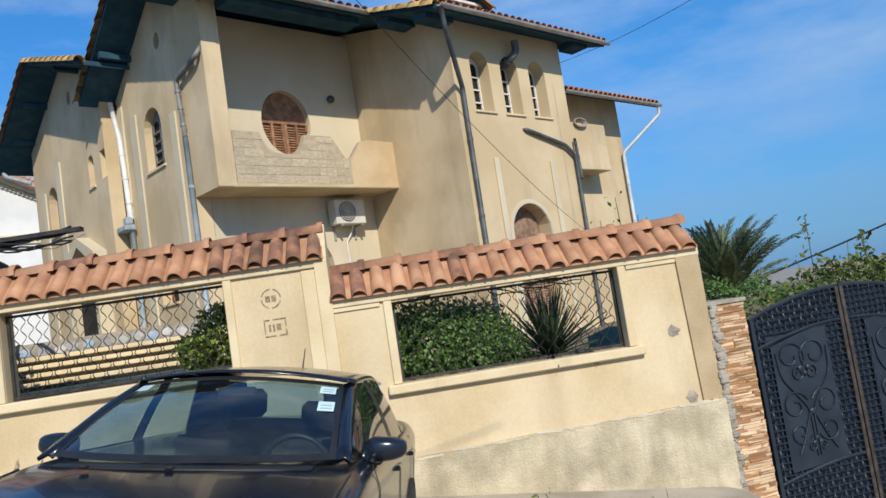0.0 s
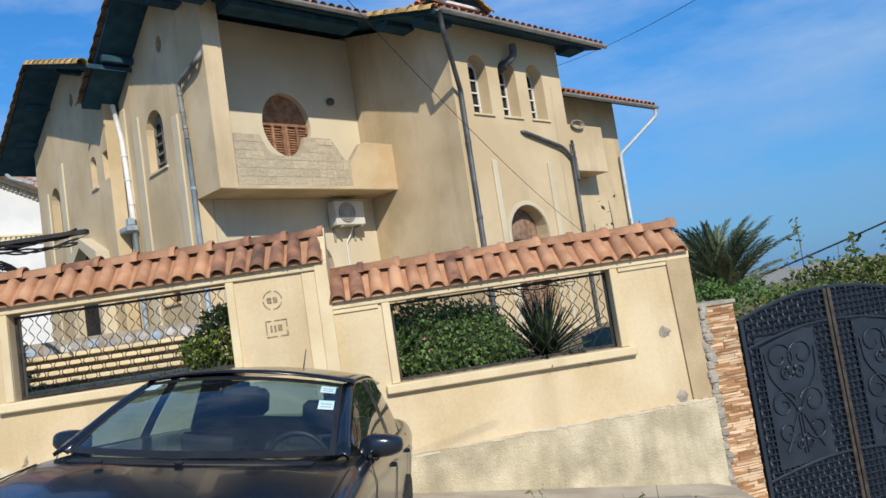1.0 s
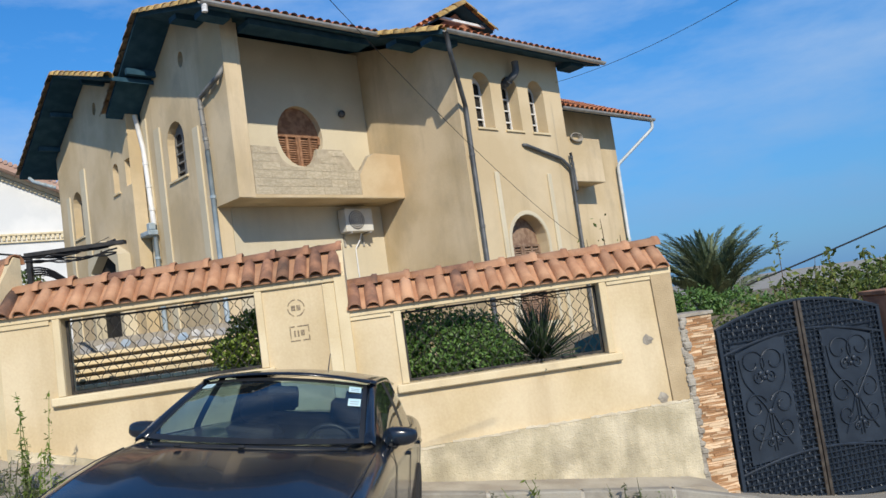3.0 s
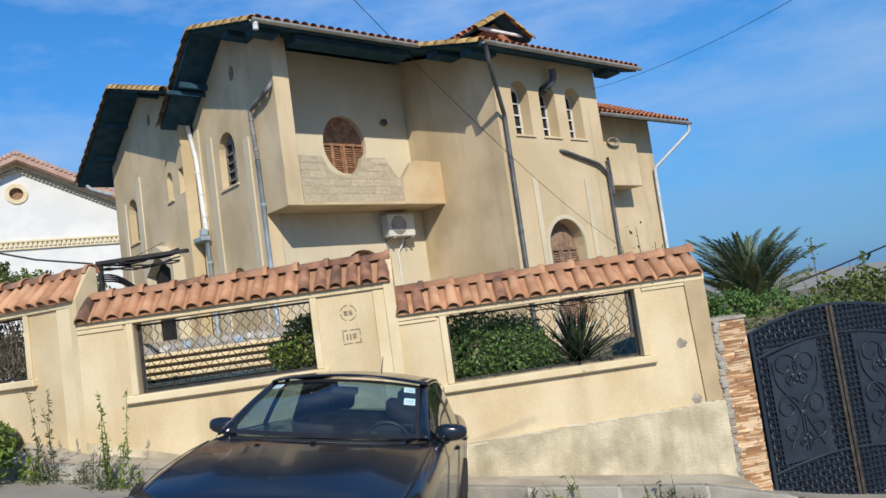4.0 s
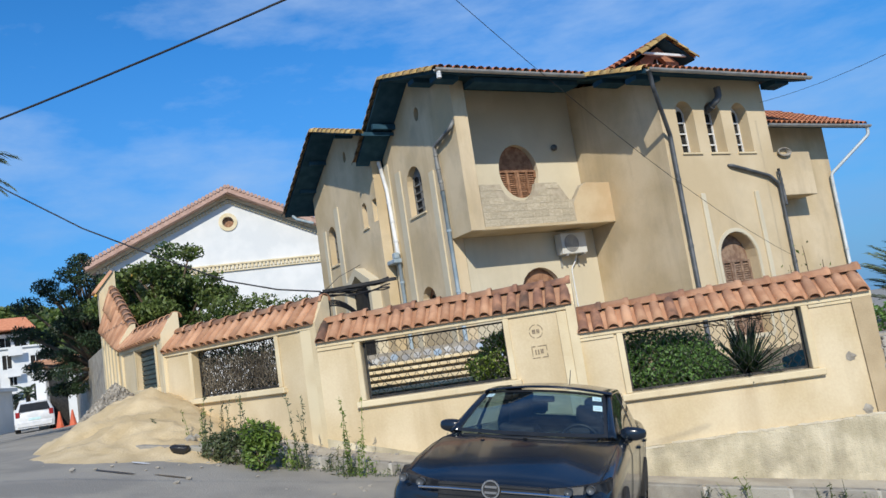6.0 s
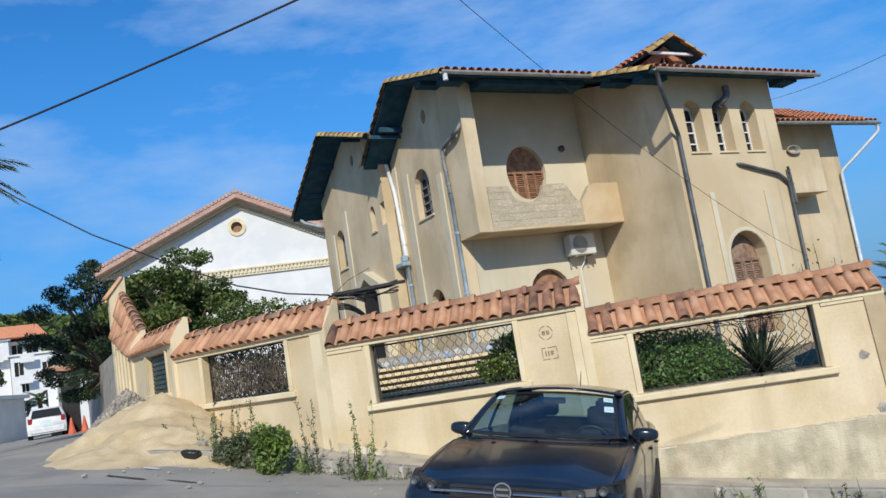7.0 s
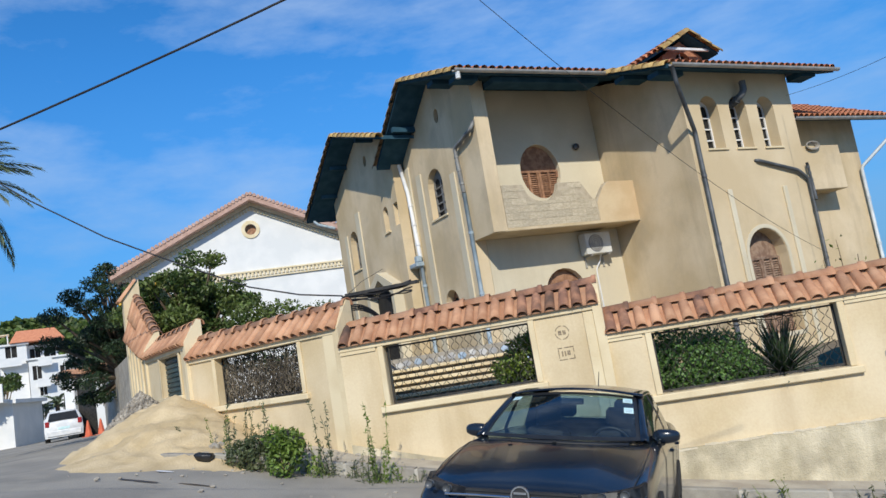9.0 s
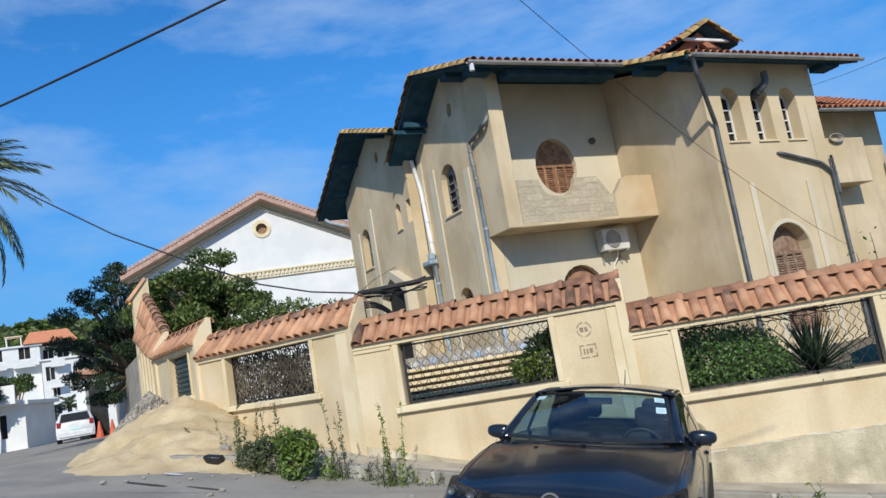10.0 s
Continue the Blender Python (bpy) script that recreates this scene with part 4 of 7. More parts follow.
def par_top(x):
    if x < 1.0:
        return 5.66
    if x < 1.95:
        return 5.66 - 0.42 * math.sqrt(max(0.0, 1 - ((x - 1.47) / 0.48) ** 2))
    if x < 2.62:
        return 5.66
    if x < 3.05:
        return 5.66 - 0.45 * min(1, (x - 2.62) / 0.3)
    if x < 3.42:
        return 5.21 + 0.38 * min(1, (x - 3.05) / 0.3)
    return 5.62


bm = bmesh.new()
xs = [0.39 + 3.858 * k / 120 for k in range(121)]
slab(bm, [(0.39, 4.6), (4.248, 4.6)] + [(x, par_top(x) - 0.012) for x in xs[::-1]], [], lambda a, z, d: (a, 0.0035 + d, z), 0.12)
part("parapet_core", bm, M_joint, par)
for course in range(6):
    z0, z1 = 4.65 + 0.17 * course, 4.65 + 0.17 * (course + 1)
    x = 0.39 - (0.2 if course % 2 else 0)
    while x < 3.0:
        a, b = max(x, 0.39), min(x + 0.41, 3.0)
        t = min(par_top(a + 0.01), par_top(b - 0.01), par_top((a + b) / 2)) - 0.004
        if b - a > 0.05 and min(z1, t) - z0 > 0.04:
            share("block", BLOCK_ME, par, Matrix.LocRotScale((a + 0.004, rng.uniform(-0.004, 0.0), z0 + 0.003), None, (b - a - 0.012, 0.016, min(z1 - 0.008, t) - z0 - 0.004)))
        x += 0.41
bm = bmesh.new()
slab(bm, [(3.03, 4.6), (4.248, 4.6), (4.248, 5.6), (3.5, 5.62), (3.3, 5.5), (3.12, 5.25), (3.03, 5.1)], [], lambda a, z, d: (a, -0.008 + d, z), 0.018)
part("parapet_render", bm, mat("orange_tinted_render", (0.52, 0.38, 0.22), (0.60, 0.47, 0.29), 1.5, 0.9, 0.3), par, "orange-tinted rendered end")
bm = bmesh.new()
box(bm, 0.39, 4.248, -0.006, 0.14, 4.59, 4.645)
part("slab_edge", bm, M_house, par)

# tower block beside the loggia
TV, TU0, TU1 = -2.15, 4.25, 7.88
wins = [arch(5.05, 0.56, 5.72, 7.0), arch(5.98, 0.56, 5.72, 7.0), arch(6.92, 0.56, 5.72, 7.0)]
door_hole = arch(5.93, 1.24, 1.3, 3.75)
hwall("tower_wall", [(TU0, 0.4), (TU1, 0.4), (TU1, 7.6), (TU0, 7.6)], wins + [door_hole], on_v(TV), mat("warm_cream_render", (0.55, 0.43, 0.26), (0.63, 0.51, 0.33), 0.7, 0.92, 0.3, streak=((0.34, 0.26, 0.16), 0.5, 0.54), patch=((0.44, 0.36, 0.24), 0.4, 0.54)), 0.38)
hwall("tower_side_wall", [(TV + 0.002, 0.4), (1.5, 0.4), (1.5, 8.6), (TV + 0.002, 7.6)], [], on_u(TU0 - 0.004), M_house, 0.3)
hwall("tower_side_wall", [(TV + 0.385, 0.4), (3.0, 0.4), (3.0, 8.6), (TV + 0.385, 7.6)], [], on_u(TU1, -1), M_house, 0.3)
for cx in (5.05, 5.98, 6.92):
    small_window(on_v(TV), cx, 0.56, 5.72, 7.0, recess=0.3, bars=3)
shutters(on_v(TV), arch(5.93, 1.28, 1.28, 3.77), lambda z: 0.62 if z < 3.13 else 0.62 * math.sqrt(max(0.0, 1 - ((z - 3.13) / 0.62) ** 2)), 5.93, 1.3, 3.73, 0.26, M_wood_grey, "door", 0.72)
bm = bmesh.new()
slab(bm, arch(5.93, 1.44, 1.3, 3.85, 0.72, 16), [arch(5.93, 1.26, 1.2, 3.76, 0.63, 16)], lambda a, z, d: (a, TV - 0.02 + d, z), 0.018)
part("door_surround", bm, M_house_pale, house)
for cx in (5.1, 6.93):
    bm = bmesh.new()
    box(bm, cx - 0.07, cx + 0.07, TV - 0.05, TV - 0.001, 0.8, 4.72, 0.012)
    part("pilaster", bm, M_house_pale, house)

# right wing with its boxed bay
hwall("wing_wall", [(TU1 + 0.002, 0.2), (11.25, 0.2), (11.25, 6.75), (TU1 + 0.002, 6.75)], [], on_v(-1.3), M_house, 0.3)
hwall("wing_side_wall", [(-0.99, 0.2), (4.0, 0.2), (4.0, 6.3), (0.8, 7.3), (-0.99, 6.6)], [], on_u(11.25, -1), M_house, 0.3)
bm = bmesh.new()
box(bm, TU1 + 0.004, 9.62, -1.9, -1.302, 4.62, 5.78, 0.015)
part("boxed_bay", bm, M_house, house)
hwall("back_wall", [(-0.05, 0.4), (11.2, 0.4), (11.2, 7.0), (-0.05, 7.0)], [], on_v(8.8), M_house)

# ---- roofs ----
def roof_plane(name, e0, e1, r1, r0, thick=0.1, rows=0.2, tiles=True, label=""):
    """A roof slope: eave corners e0 e1, ridge corners r1 r0; dark boarded underside, rows of barrel tiles on top."""
    e0, e1, r1, r0 = [Vector(p) for p in (e0, e1, r1, r0)]
    n = (e1 - e0).cross(r0 - e0).normalized()
    n = n if n.z > 0 else -n
    bm = bmesh.new()
    top = [bm.verts.new(p) for p in (e0, e1, r1, r0)]
    bot = [bm.verts.new(p - Vector((0, 0, thick))) for p in (e0, e1, r1, r0)]
    bm.faces.new(top)
    bm.faces.new(bot[::-1])
    for i in range(4):
        bm.faces.new((top[i], bot[i], bot[(i + 1) % 4], top[(i + 1) % 4]))
    bmesh.ops.recalc_face_normals(bm, faces=bm.faces)
    rf = part(name, bm, M_soffit, house, label)
    if tiles:
        bm = bmesh.new()
        w = (e1 - e0).length
        cols = max(1, int(w / rows))
        for c in range(cols):
            t = (c + 0.5) / cols
            a, b = e0.lerp(e1, t), r0.lerp(r1, t)
            up = (b - a)
            if up.length < 0.2:
                continue
            d, ln = up.normalized(), up.length
            side = d.cross(n)
            k = 0
            y = -0.07
            while y < ln - 0.1:
                y1 = min(y + 0.45, ln)
                r, rr = 0.085, 0.07
                ring = []
                for yy, q in ((y, r), (y1, rr)):
                    ring.append([bm.verts.new(a + d * yy + side * q * math.cos(math.pi * g / 4) + n * (0.005 + q * 0.85 * math.sin(math.pi * g / 4) + (0.02 if yy == y else 0.0))) for g in range(5)])
                for g in range(4):
                    bm.faces.new((ring[0][g], ring[0][g + 1], ring[1][g + 1], ring[1][g]))
                y += 0.4
        for v in bm.verts:
            v.co += n * 0.012
        tagged(part("roof_tiles", bm, M_tile_roof, rf, "weathered terracotta barrel tiles", True), kind="stuff")
    return rf


RZ, RV, SL = 9.05, 2.1, 0.32
def fz(v):
    return RZ - SL * (RV - v)


roof_plane("roof", (-0.74, -0.78, fz(-0.78)), (3.4, -0.78, fz(-0.78)), (3.4, RV, RZ), (-0.74, RV, RZ), label="tiled roof slope over the loggia")
roof_plane("roof", (3.4, -2.78, fz(-2.78)), (8.85, -2.78, fz(-2.78)), (8.85, RV, RZ), (3.4, RV, RZ), label="tiled roof slope over the tower")
roof_plane("roof", (8.85, 4.45, 7.5), (-0.74, 4.45, 7.5), (-0.74, RV, RZ), (8.85, RV, RZ), tiles=False)
roof_plane("roof", (-1.1, 10.55, 7.42), (8.5, 10.55, 7.42), (8.5, 6.72, 9.2), (-1.1, 6.72, 9.2), tiles=False)
roof_plane("roof", (8.5, 3.3, 8.02), (-1.1, 3.3, 8.02), (-1.1, 6.72, 9.2), (8.5, 6.72, 9.2), tiles=False)
roof_plane("roof", (7.9, -2.02, 6.5), (12.1, -2.02, 6.5), (12.1, 0.8, 7.85), (7.9, 0.8, 7.85), label="orange tiled roof over the right wing")
roof_plane("roof", (12.1, 3.6, 6.5), (7.9, 3.6, 6.5), (7.9, 0.8, 7.85), (12.1, 0.8, 7.85), tiles=False)


def verge(p0, p1, me=LICHEN_ME, lift=-0.035):
    """Tiles laid end to end along a roof's edge."""
    p0, p1 = Vector(p0), Vector(p1)
    d = p1 - p0
    n = max(1, round(d.length / 0.38))
    rot = d.to_track_quat("Y", "Z").to_matrix().to_4x4()
    for k in range(n):
        p = p0.lerp(p1, k / n)
        share("verge_tile", me, house, Matrix.Translation(p + Vector((0, 0, lift))) @ rot @ pose(0, 0, 0, -1.5, 0, 0) @ Matrix.Diagonal((1, d.length / n / 0.38, 1, 1)))


verge((-0.74, -0.80, fz(-0.8)), (-0.74, RV, RZ))
verge((-0.74, 4.48, 7.48), (-0.74, RV, RZ), VERGE_ME)
verge((-1.10, 10.58, 7.4), (-1.10, 6.72, 9.2), VERGE_ME)
verge((-1.10, 3.1, 7.95), (-1.10, 6.72, 9.2))
verge((3.4, -2.8, fz(-2.8)), (3.4, -0.75, fz(-0.75)))
# purlin ends and boards under the eaves
def timber(*b):
    bm = bmesh.new()
    box(bm, *b)
    part("eave_timber", bm, M_soffit, house, "dark blue painted eave timber")


for vv, zz in ((3.2, 8.30),):
    timber(-0.66, -0.002, vv - 0.06, vv + 0.06, zz - 0.24, zz - 0.104)
# stepped bearers under the front slopes
for vv in (-0.35, 0.75):
    timber(-0.60, -0.014, vv - 0.16, vv + 0.16, fz(vv) - 0.26, fz(vv) - 0.15)
for vv in (-2.2, -1.1):
    timber(3.50, TU0 - 0.006, vv - 0.18, vv + 0.18, fz(vv) - 0.27, fz(vv) - 0.155)
for vv, zz in ((5.4, 8.75), (7.9, 8.65), (9.2, 8.05)):
    timber(-0.9, -0.351, vv - 0.06, vv + 0.06, zz - 0.22, zz - 0.104)
timber(7.89, 8.4, -2.6, -2.16, 7.36, 7.5)
timber(0.39, 3.38, -0.5, -0.02, fz(-0.5) - 0.24, fz(-0.5) - 0.12)


def gutter(p0, p1, r=0.07, material=M_zinc):
    p0, p1 = Vector(p0), Vector(p1)
    d = (p1 - p0).normalized()
    side = d.cross(Vector((0, 0, 1))).normalized()
    bm = bmesh.new()
    rings = []
    for p in (p0, p1):
        rings.append([bm.verts.new(p + side * rr * math.cos(math.pi + math.pi * k / 6) + Vector((0, 0, rr * math.sin(math.pi + math.pi * k / 6)))) for rr in (r, r - 0.008) for k in range(7)])
    a, b = rings
    for k in range(6):
        bm.faces.new((a[k], a[k + 1], b[k + 1], b[k]))
        bm.faces.new((a[7 + k], b[7 + k], b[8 + k], a[8 + k]))
    for k in (0, 6):
        bm.faces.new((a[k], a[7 + k], b[7 + k], b[k]))
    part("gutter", bm, material, house, "dull zinc gutter")


gutter((-0.82, -0.88, fz(-0.88) + 0.0), (3.36, -0.88, fz(-0.88) + 0.0))
gutter((3.4, -2.88, fz(-2.88) + 0.0), (8.9, -2.88, fz(-2.88) + 0.0))
gutter((7.9, -2.12, 6.46), (12.15, -2.12, 6.46))


def pipe(pts, r, material, label, n=8):
    bm = bmesh.new()
    tube(bm, bend(pts, 0.09), r, n)
    p = part("downpipe", bm, material, house, label, True)
    a = [Vector(q) for q in pts]
    seg = max(zip(a, a[1:]), key=lambda s: (s[1] - s[0]).length)
    for t in (0.2, 0.5, 0.8):
        c = seg[0].lerp(seg[1], t)
        d = (seg[1] - seg[0]).normalized()
        bm = bmesh.new()
        tube(bm, [c - d * 0.03, c + d * 0.03], r * 1.22, n)
        part("pipe_collar", bm, material, p)
    return p


pipe([(3.45, -2.86, fz(-2.86) - 0.06), (3.5, -2.84, fz(-2.86) - 0.45), (4.36, -2.24, 6.1), (4.34, -2.24, 0.9)], 0.05, M_pipe_dark, "dark grey downpipe with collars")
pipe([(6.16, TV + 0.02, 5.38), (6.16, TV - 0.06, 5.38), (7.45, TV - 0.08, 5.08), (7.76, TV - 0.08, 4.85), (7.72, TV - 0.08, 0.9)], 0.043, M_pipe_dark, "dark grey waste pipe with an elbow")
pipe([(7.80, TV - 0.1, 5.25), (7.83, TV - 0.1, 4.7), (7.76, TV - 0.16, 4.3)], 0.035, M_pipe_dark, "short grey branch pipe")
# the shade under the eave is put into this upper run's darker grey
pipe([(0.02, 0.06, 7.25), (-0.1, 0.06, 7.05), (-0.1, 0.98, 6.88), (-0.1, 0.88, 5.75)], 0.05, M_pipe_mid, "upper downpipe in darker grey for the eave shade")
pipe([(-0.1, 0.88, 5.74), (-0.1, 0.83, 0.9)], 0.052, M_pipe_blue, "faded blue-grey downpipe")
pipe([(-0.14, 4.26, 7.46), (-0.1, 4.05, 6.6), (-0.1, 3.9, 4.75)], 0.058, M_pipe_white, "white upper downpipe")
pipe([(-0.1, 3.9, 4.74), (-0.1, 3.86, 0.9)], 0.055, M_pipe_blue, "faded blue lower downpipe")
bm = bmesh.new()
box(bm, -0.30, -0.06, 3.78, 4.28, 4.50, 4.62, 0.02)
box(bm, -0.24, -0.08, 3.84, 4.02, 4.63, 4.80, 0.02)
part("pipe_hopper", bm, M_pipe_blue, house, "blue-grey pipe hopper")
pipe([(12.05, -2.1, 6.42), (12.05, -2.1, 6.2), (11.05, -1.42, 5.25), (11.02, -1.4, 1.0)], 0.045, M_pipe_pale, "pale grey-blue downpipe with a long slant")
pipe([(-0.72, -0.86, fz(-0.86) - 0.06), (-0.72, -0.86, fz(-0.86) - 0.22)], 0.045, M_pipe_white, "short white gutter outlet")
pipe([(-0.9, 10.3, 7.3), (-0.9, 9.9, 7.1), (-0.4, 9.7, 6.9)], 0.05, M_pipe_blue, "blue gutter pipe")
# vent cowl over the middle tower window
pipe([(6.08, TV - 0.2, 7.3), (6.08, TV - 0.2, 7.05), (5.95, TV - 0.1, 6.9), (5.95, TV + 0.2, 6.82)], 0.085, M_pipe_dark, "dark stove vent elbow")
# coil of hose on the bay
bm = bmesh.new()
for k in range(4):
    r = 0.13 + 0.02 * k
    tube(bm, [(8.55 + r * 1.3 * math.cos(q * math.pi / 8), -1.93 - 0.015 * k, 5.76 + r * 0.55 * math.sin(q * math.pi / 8)) for q in range(17)], 0.018, 5)
part("hose_coil", bm, M_cement, house, "coiled grey hose")
# lamp on the loggia's back wall
bm = bmesh.new()
bmesh.ops.create_icosphere(bm, subdivisions=2, radius=0.09, matrix=pose(3.5, BV - 0.07, 6.84))
tube(bm, [(3.5, BV, 6.84), (3.5, BV - 0.06, 6.84)], 0.05, 8)
part("bulkhead_lamp", bm, M_pipe_dark, house, "small unlit round wall lamp", True)

# dormer on the tower roof
dv, du = -1.15, 5.62
bm = bmesh.new()
slab(bm, [(du - 0.66, 7.9), (du + 0.66, 7.9), (du + 0.66, 8.44), (du, 8.84), (du - 0.66, 8.44)], [arch(du, 0.5, 8.10, 8.55)], lambda a, z, d: (a, dv + d, z), 0.2)
box(bm, du - 0.66, du - 0.54, dv + 0.201, dv + 2.6, 8.0, 8.44)
box(bm, du + 0.54, du + 0.66, dv + 0.201, dv + 2.6, 8.0, 8.44)
dorm = part("dormer", bm, mat("red_brick_render", (0.30, 0.13, 0.08), (0.40, 0.19, 0.11), 6, 0.9, 0.4), house, "small red-brick roof dormer")
# dormer pane, also near-black for its unlit inside
bm = bmesh.new()
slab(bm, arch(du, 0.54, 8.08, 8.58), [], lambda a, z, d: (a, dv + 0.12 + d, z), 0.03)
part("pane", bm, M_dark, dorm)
bm = bmesh.new()
tube(bm, [(du, dv + 0.08, 8.10), (du, dv + 0.08, 8.54)], 0.018, 4)
tube(bm, [(du - 0.23, dv + 0.08, 8.30), (du + 0.23, dv + 0.08, 8.30)], 0.018, 4)
part("glazing_bar", bm, M_pipe_white, dorm)
bm = bmesh.new()
box(bm, du - 0.8, du + 0.85, dv - 0.22, dv - 0.16, 8.52, 8.58)
part("tie_beam", bm, M_pipe_white, dorm, "weathered pale tie beam")
for s in (-1, 1):
    roof_plane("dormer_roof", (du + s * 0.95, dv - 0.28, 8.46), (du + s * 0.95, dv + 2.8, 8.46), (du, dv + 2.8, 8.98), (du, dv - 0.28, 8.98), 0.05)
    verge((du + s * 0.98, dv - 0.30, 8.46), (du, dv - 0.30, 9.00))

# ---- air conditioner under the loggia ----
ac = thing("air_conditioner", HOUSE @ pose(2.93, 0.62, 3.93), "off-white wall-hung air conditioner unit with a fan grille", "air conditioner")
bm = bmesh.new()
box(bm, 0, 0.78, 0, 0.29, 0, 0.54, 0.015)
part("casing", bm, M_ac, ac)
bm = bmesh.new()
slab(bm, oval(0.3, 0.27, 0.44, 0.44), [], lambda a, z, d: (a, -0.012 + d, z), 0.011)
part("fan_guard", bm, M_zinc, ac, "grey fan guard")
for r in (0.06, 0.11, 0.16, 0.21):
    bm = bmesh.new()
    tube(bm, [(0.3 + r * math.cos(k * math.pi / 12), -0.018, 0.27 + r * math.sin(k * math.pi / 12)) for k in range(25)], 0.005, 4, caps=False)
    part("guard_ring", bm, M_pipe_dark, ac)
for x in (0.1, 0.64):
    bm = bmesh.new()
    box(bm, x, x + 0.04, -0.02, 0.33, -0.045, -0.003)
    box(bm, x, x + 0.04, 0.29, 0.328, -0.3, -0.046)
    part("bracket", bm, M_zinc, ac)
bm = bmesh.new()
tube(bm, bend([(0.55, 0.2, -0.01), (0.5, 0.25, -0.2), (0.4, 0.3, -0.35), (0.42, 0.31, -1.9)], 0.08), 0.018, 6)
part("drain_hose", bm, M_pipe_white, ac)

# ---- porch on the second gable ----
porch = thing("porch", HOUSE @ pose(-0.35, 5.9, 0, 0, 0, -90), "small gabled entrance porch with dark opening", "porch")
bm = bmesh.new()
slab(bm, [(-1.05, 0.7), (1.05, 0.7), (1.05, 4.25), (0, 4.72), (-1.05, 4.25)], [[(-0.86, 0.6), (0.86, 0.6), (0.86, 4.02), (0, 4.50), (-0.86, 4.02)]], lambda a, z, d: (a, -0.3 + d, z), 0.298)
part("surround", bm, M_house_pale, porch)
# the porch's inner shade is painted: a near-black sheet closes the opening
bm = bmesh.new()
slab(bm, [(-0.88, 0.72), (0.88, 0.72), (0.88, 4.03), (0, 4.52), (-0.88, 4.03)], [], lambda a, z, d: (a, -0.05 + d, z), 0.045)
part("door_recess", bm, M_dark, porch, "near-black sheet painted as the shade in the doorway")



# ---- parked car: front towards the street, +y back, z up from its tyres ----
CAR = pose(-1.506, 2.228, 0.30, -4.99, 8.86, -1.81)
car = thing("car", CAR, "black four-door saloon car parked nose out at the kerb", "car")


def loft(stations):
    """Mirror half-contours (x, z) at each y into a closed skin."""
    bm = bmesh.new()
    rings = []
    for y, half in stations:
        pts = half + [(-x, z) for x, z in half[::-1][1:]]
        rings.append([bm.verts.new((x, y, z)) for x, z in pts])
    for a, b in zip(rings, rings[1:]):
        for i in range(len(a) - 1):
            bm.faces.new((a[i], a[i + 1], b[i + 1], b[i]))
    return bm, rings


def body_half(w, zl, zs, zt):
    """Sill, door bulge, waist crease, shoulder, bonnet edge with a raised ridge, and the middle."""
    return [(w * 0.90, zl), (w * 0.975, zl + 0.12), (w, (zl + zs) / 2), (w * 0.992, zs - 0.17), (w * 1.0, zs - 0.135), (w * 0.965, zs - 0.05), (w * 0.90, zs - 0.008), (w * 0.83, zs + 0.006), (w * 0.60, zs + (zt - zs) * 0.5), (w * 0.50, zs + (zt - zs) * 0.82), (w * 0.2, zt - 0.002), (0, zt)]


sts = []
for y, w, zl, zs, zt in ((0.0, 0.66, 0.30, 0.62, 0.65), (0.02, 0.73, 0.24, 0.67, 0.69), (0.07, 0.80, 0.20, 0.715, 0.74), (0.2, 0.845, 0.18, 0.755, 0.792), (0.5, 0.868, 0.18, 0.828, 0.878), (0.9, 0.875, 0.18, 0.905, 0.961), (1.2, 0.878, 0.18, 0.952, 1.004), (1.4, 0.878, 0.18, 0.97, 0.985), (1.9, 0.878, 0.18, 0.985, 0.955), (2.6, 0.878, 0.18, 0.995, 0.955), (3.3, 0.875, 0.18, 1.005, 0.98), (3.85, 0.865, 0.19, 1.03, 1.06), (4.2, 0.84, 0.22, 1.045, 1.085), (4.4, 0.79, 0.30, 1.0, 1.04), (4.48, 0.70, 0.40, 0.8, 0.84)):
    sts.append((y, body_half(w, zl, zs, zt)))
bm, rings = loft(sts)
for r in (rings[0], rings[-1]):
    bm.faces.new(r if r is rings[0] else r[::-1])
bm.faces.new([r[0] for r in rings] + [r[-1] for r in rings[::-1]])
bmesh.ops.recalc_face_normals(bm, faces=bm.faces)
body = part("body", bm, M_paint, car, "glossy black bodywork under thin dust", True)
sub = body.modifiers.new("smooth", "SUBSURF")
sub.levels = sub.render_levels = 2


def sheet(name, rows, material, label="", parent=None, thick=0.0):
    """A smooth skin through rows of points."""
    bm = bmesh.new()
    vs = [[bm.verts.new(p) for p in r] for r in rows]
    for a, b in zip(vs, vs[1:]):
        for i in range(len(a) - 1):
            bm.faces.new((a[i], a[i + 1], b[i + 1], b[i]))
    bmesh.ops.recalc_face_normals(bm, faces=bm.faces)
    ob = part(name, bm, material, parent or car, label, True)
    if thick:
        so = ob.modifiers.new("thickness", "SOLIDIFY")
        so.thickness, so.offset = thick, 0.0
    return ob


def screen(t, q, grow=0.0, lift=0.0):
    """Point of the windscreen: t from cowl to roof, q across from -1 to 1."""
    w = 0.685 - 0.105 * t + grow
    return Vector((w * q, 1.13 + 0.86 * t + (0.235 - 0.08 * t) * q * q, 1.0 + 0.385 * t + 0.025 * math.sin(math.pi * t) - 0.042 * t * q * q + lift))


def screen_row(t, q0=-1.0, q1=1.0, n=13, grow=0.0, lift=0.0):
    return [screen(t, q0 + (q1 - q0) * k / (n - 1), grow, lift) for k in range(n)]


STEPS = [k / 8 for k in range(9)]
ws = sheet("windscreen", [screen_row(t) for t in STEPS], M_glass_car, "clear windscreen with stickers")
ws.visible_shadow = False
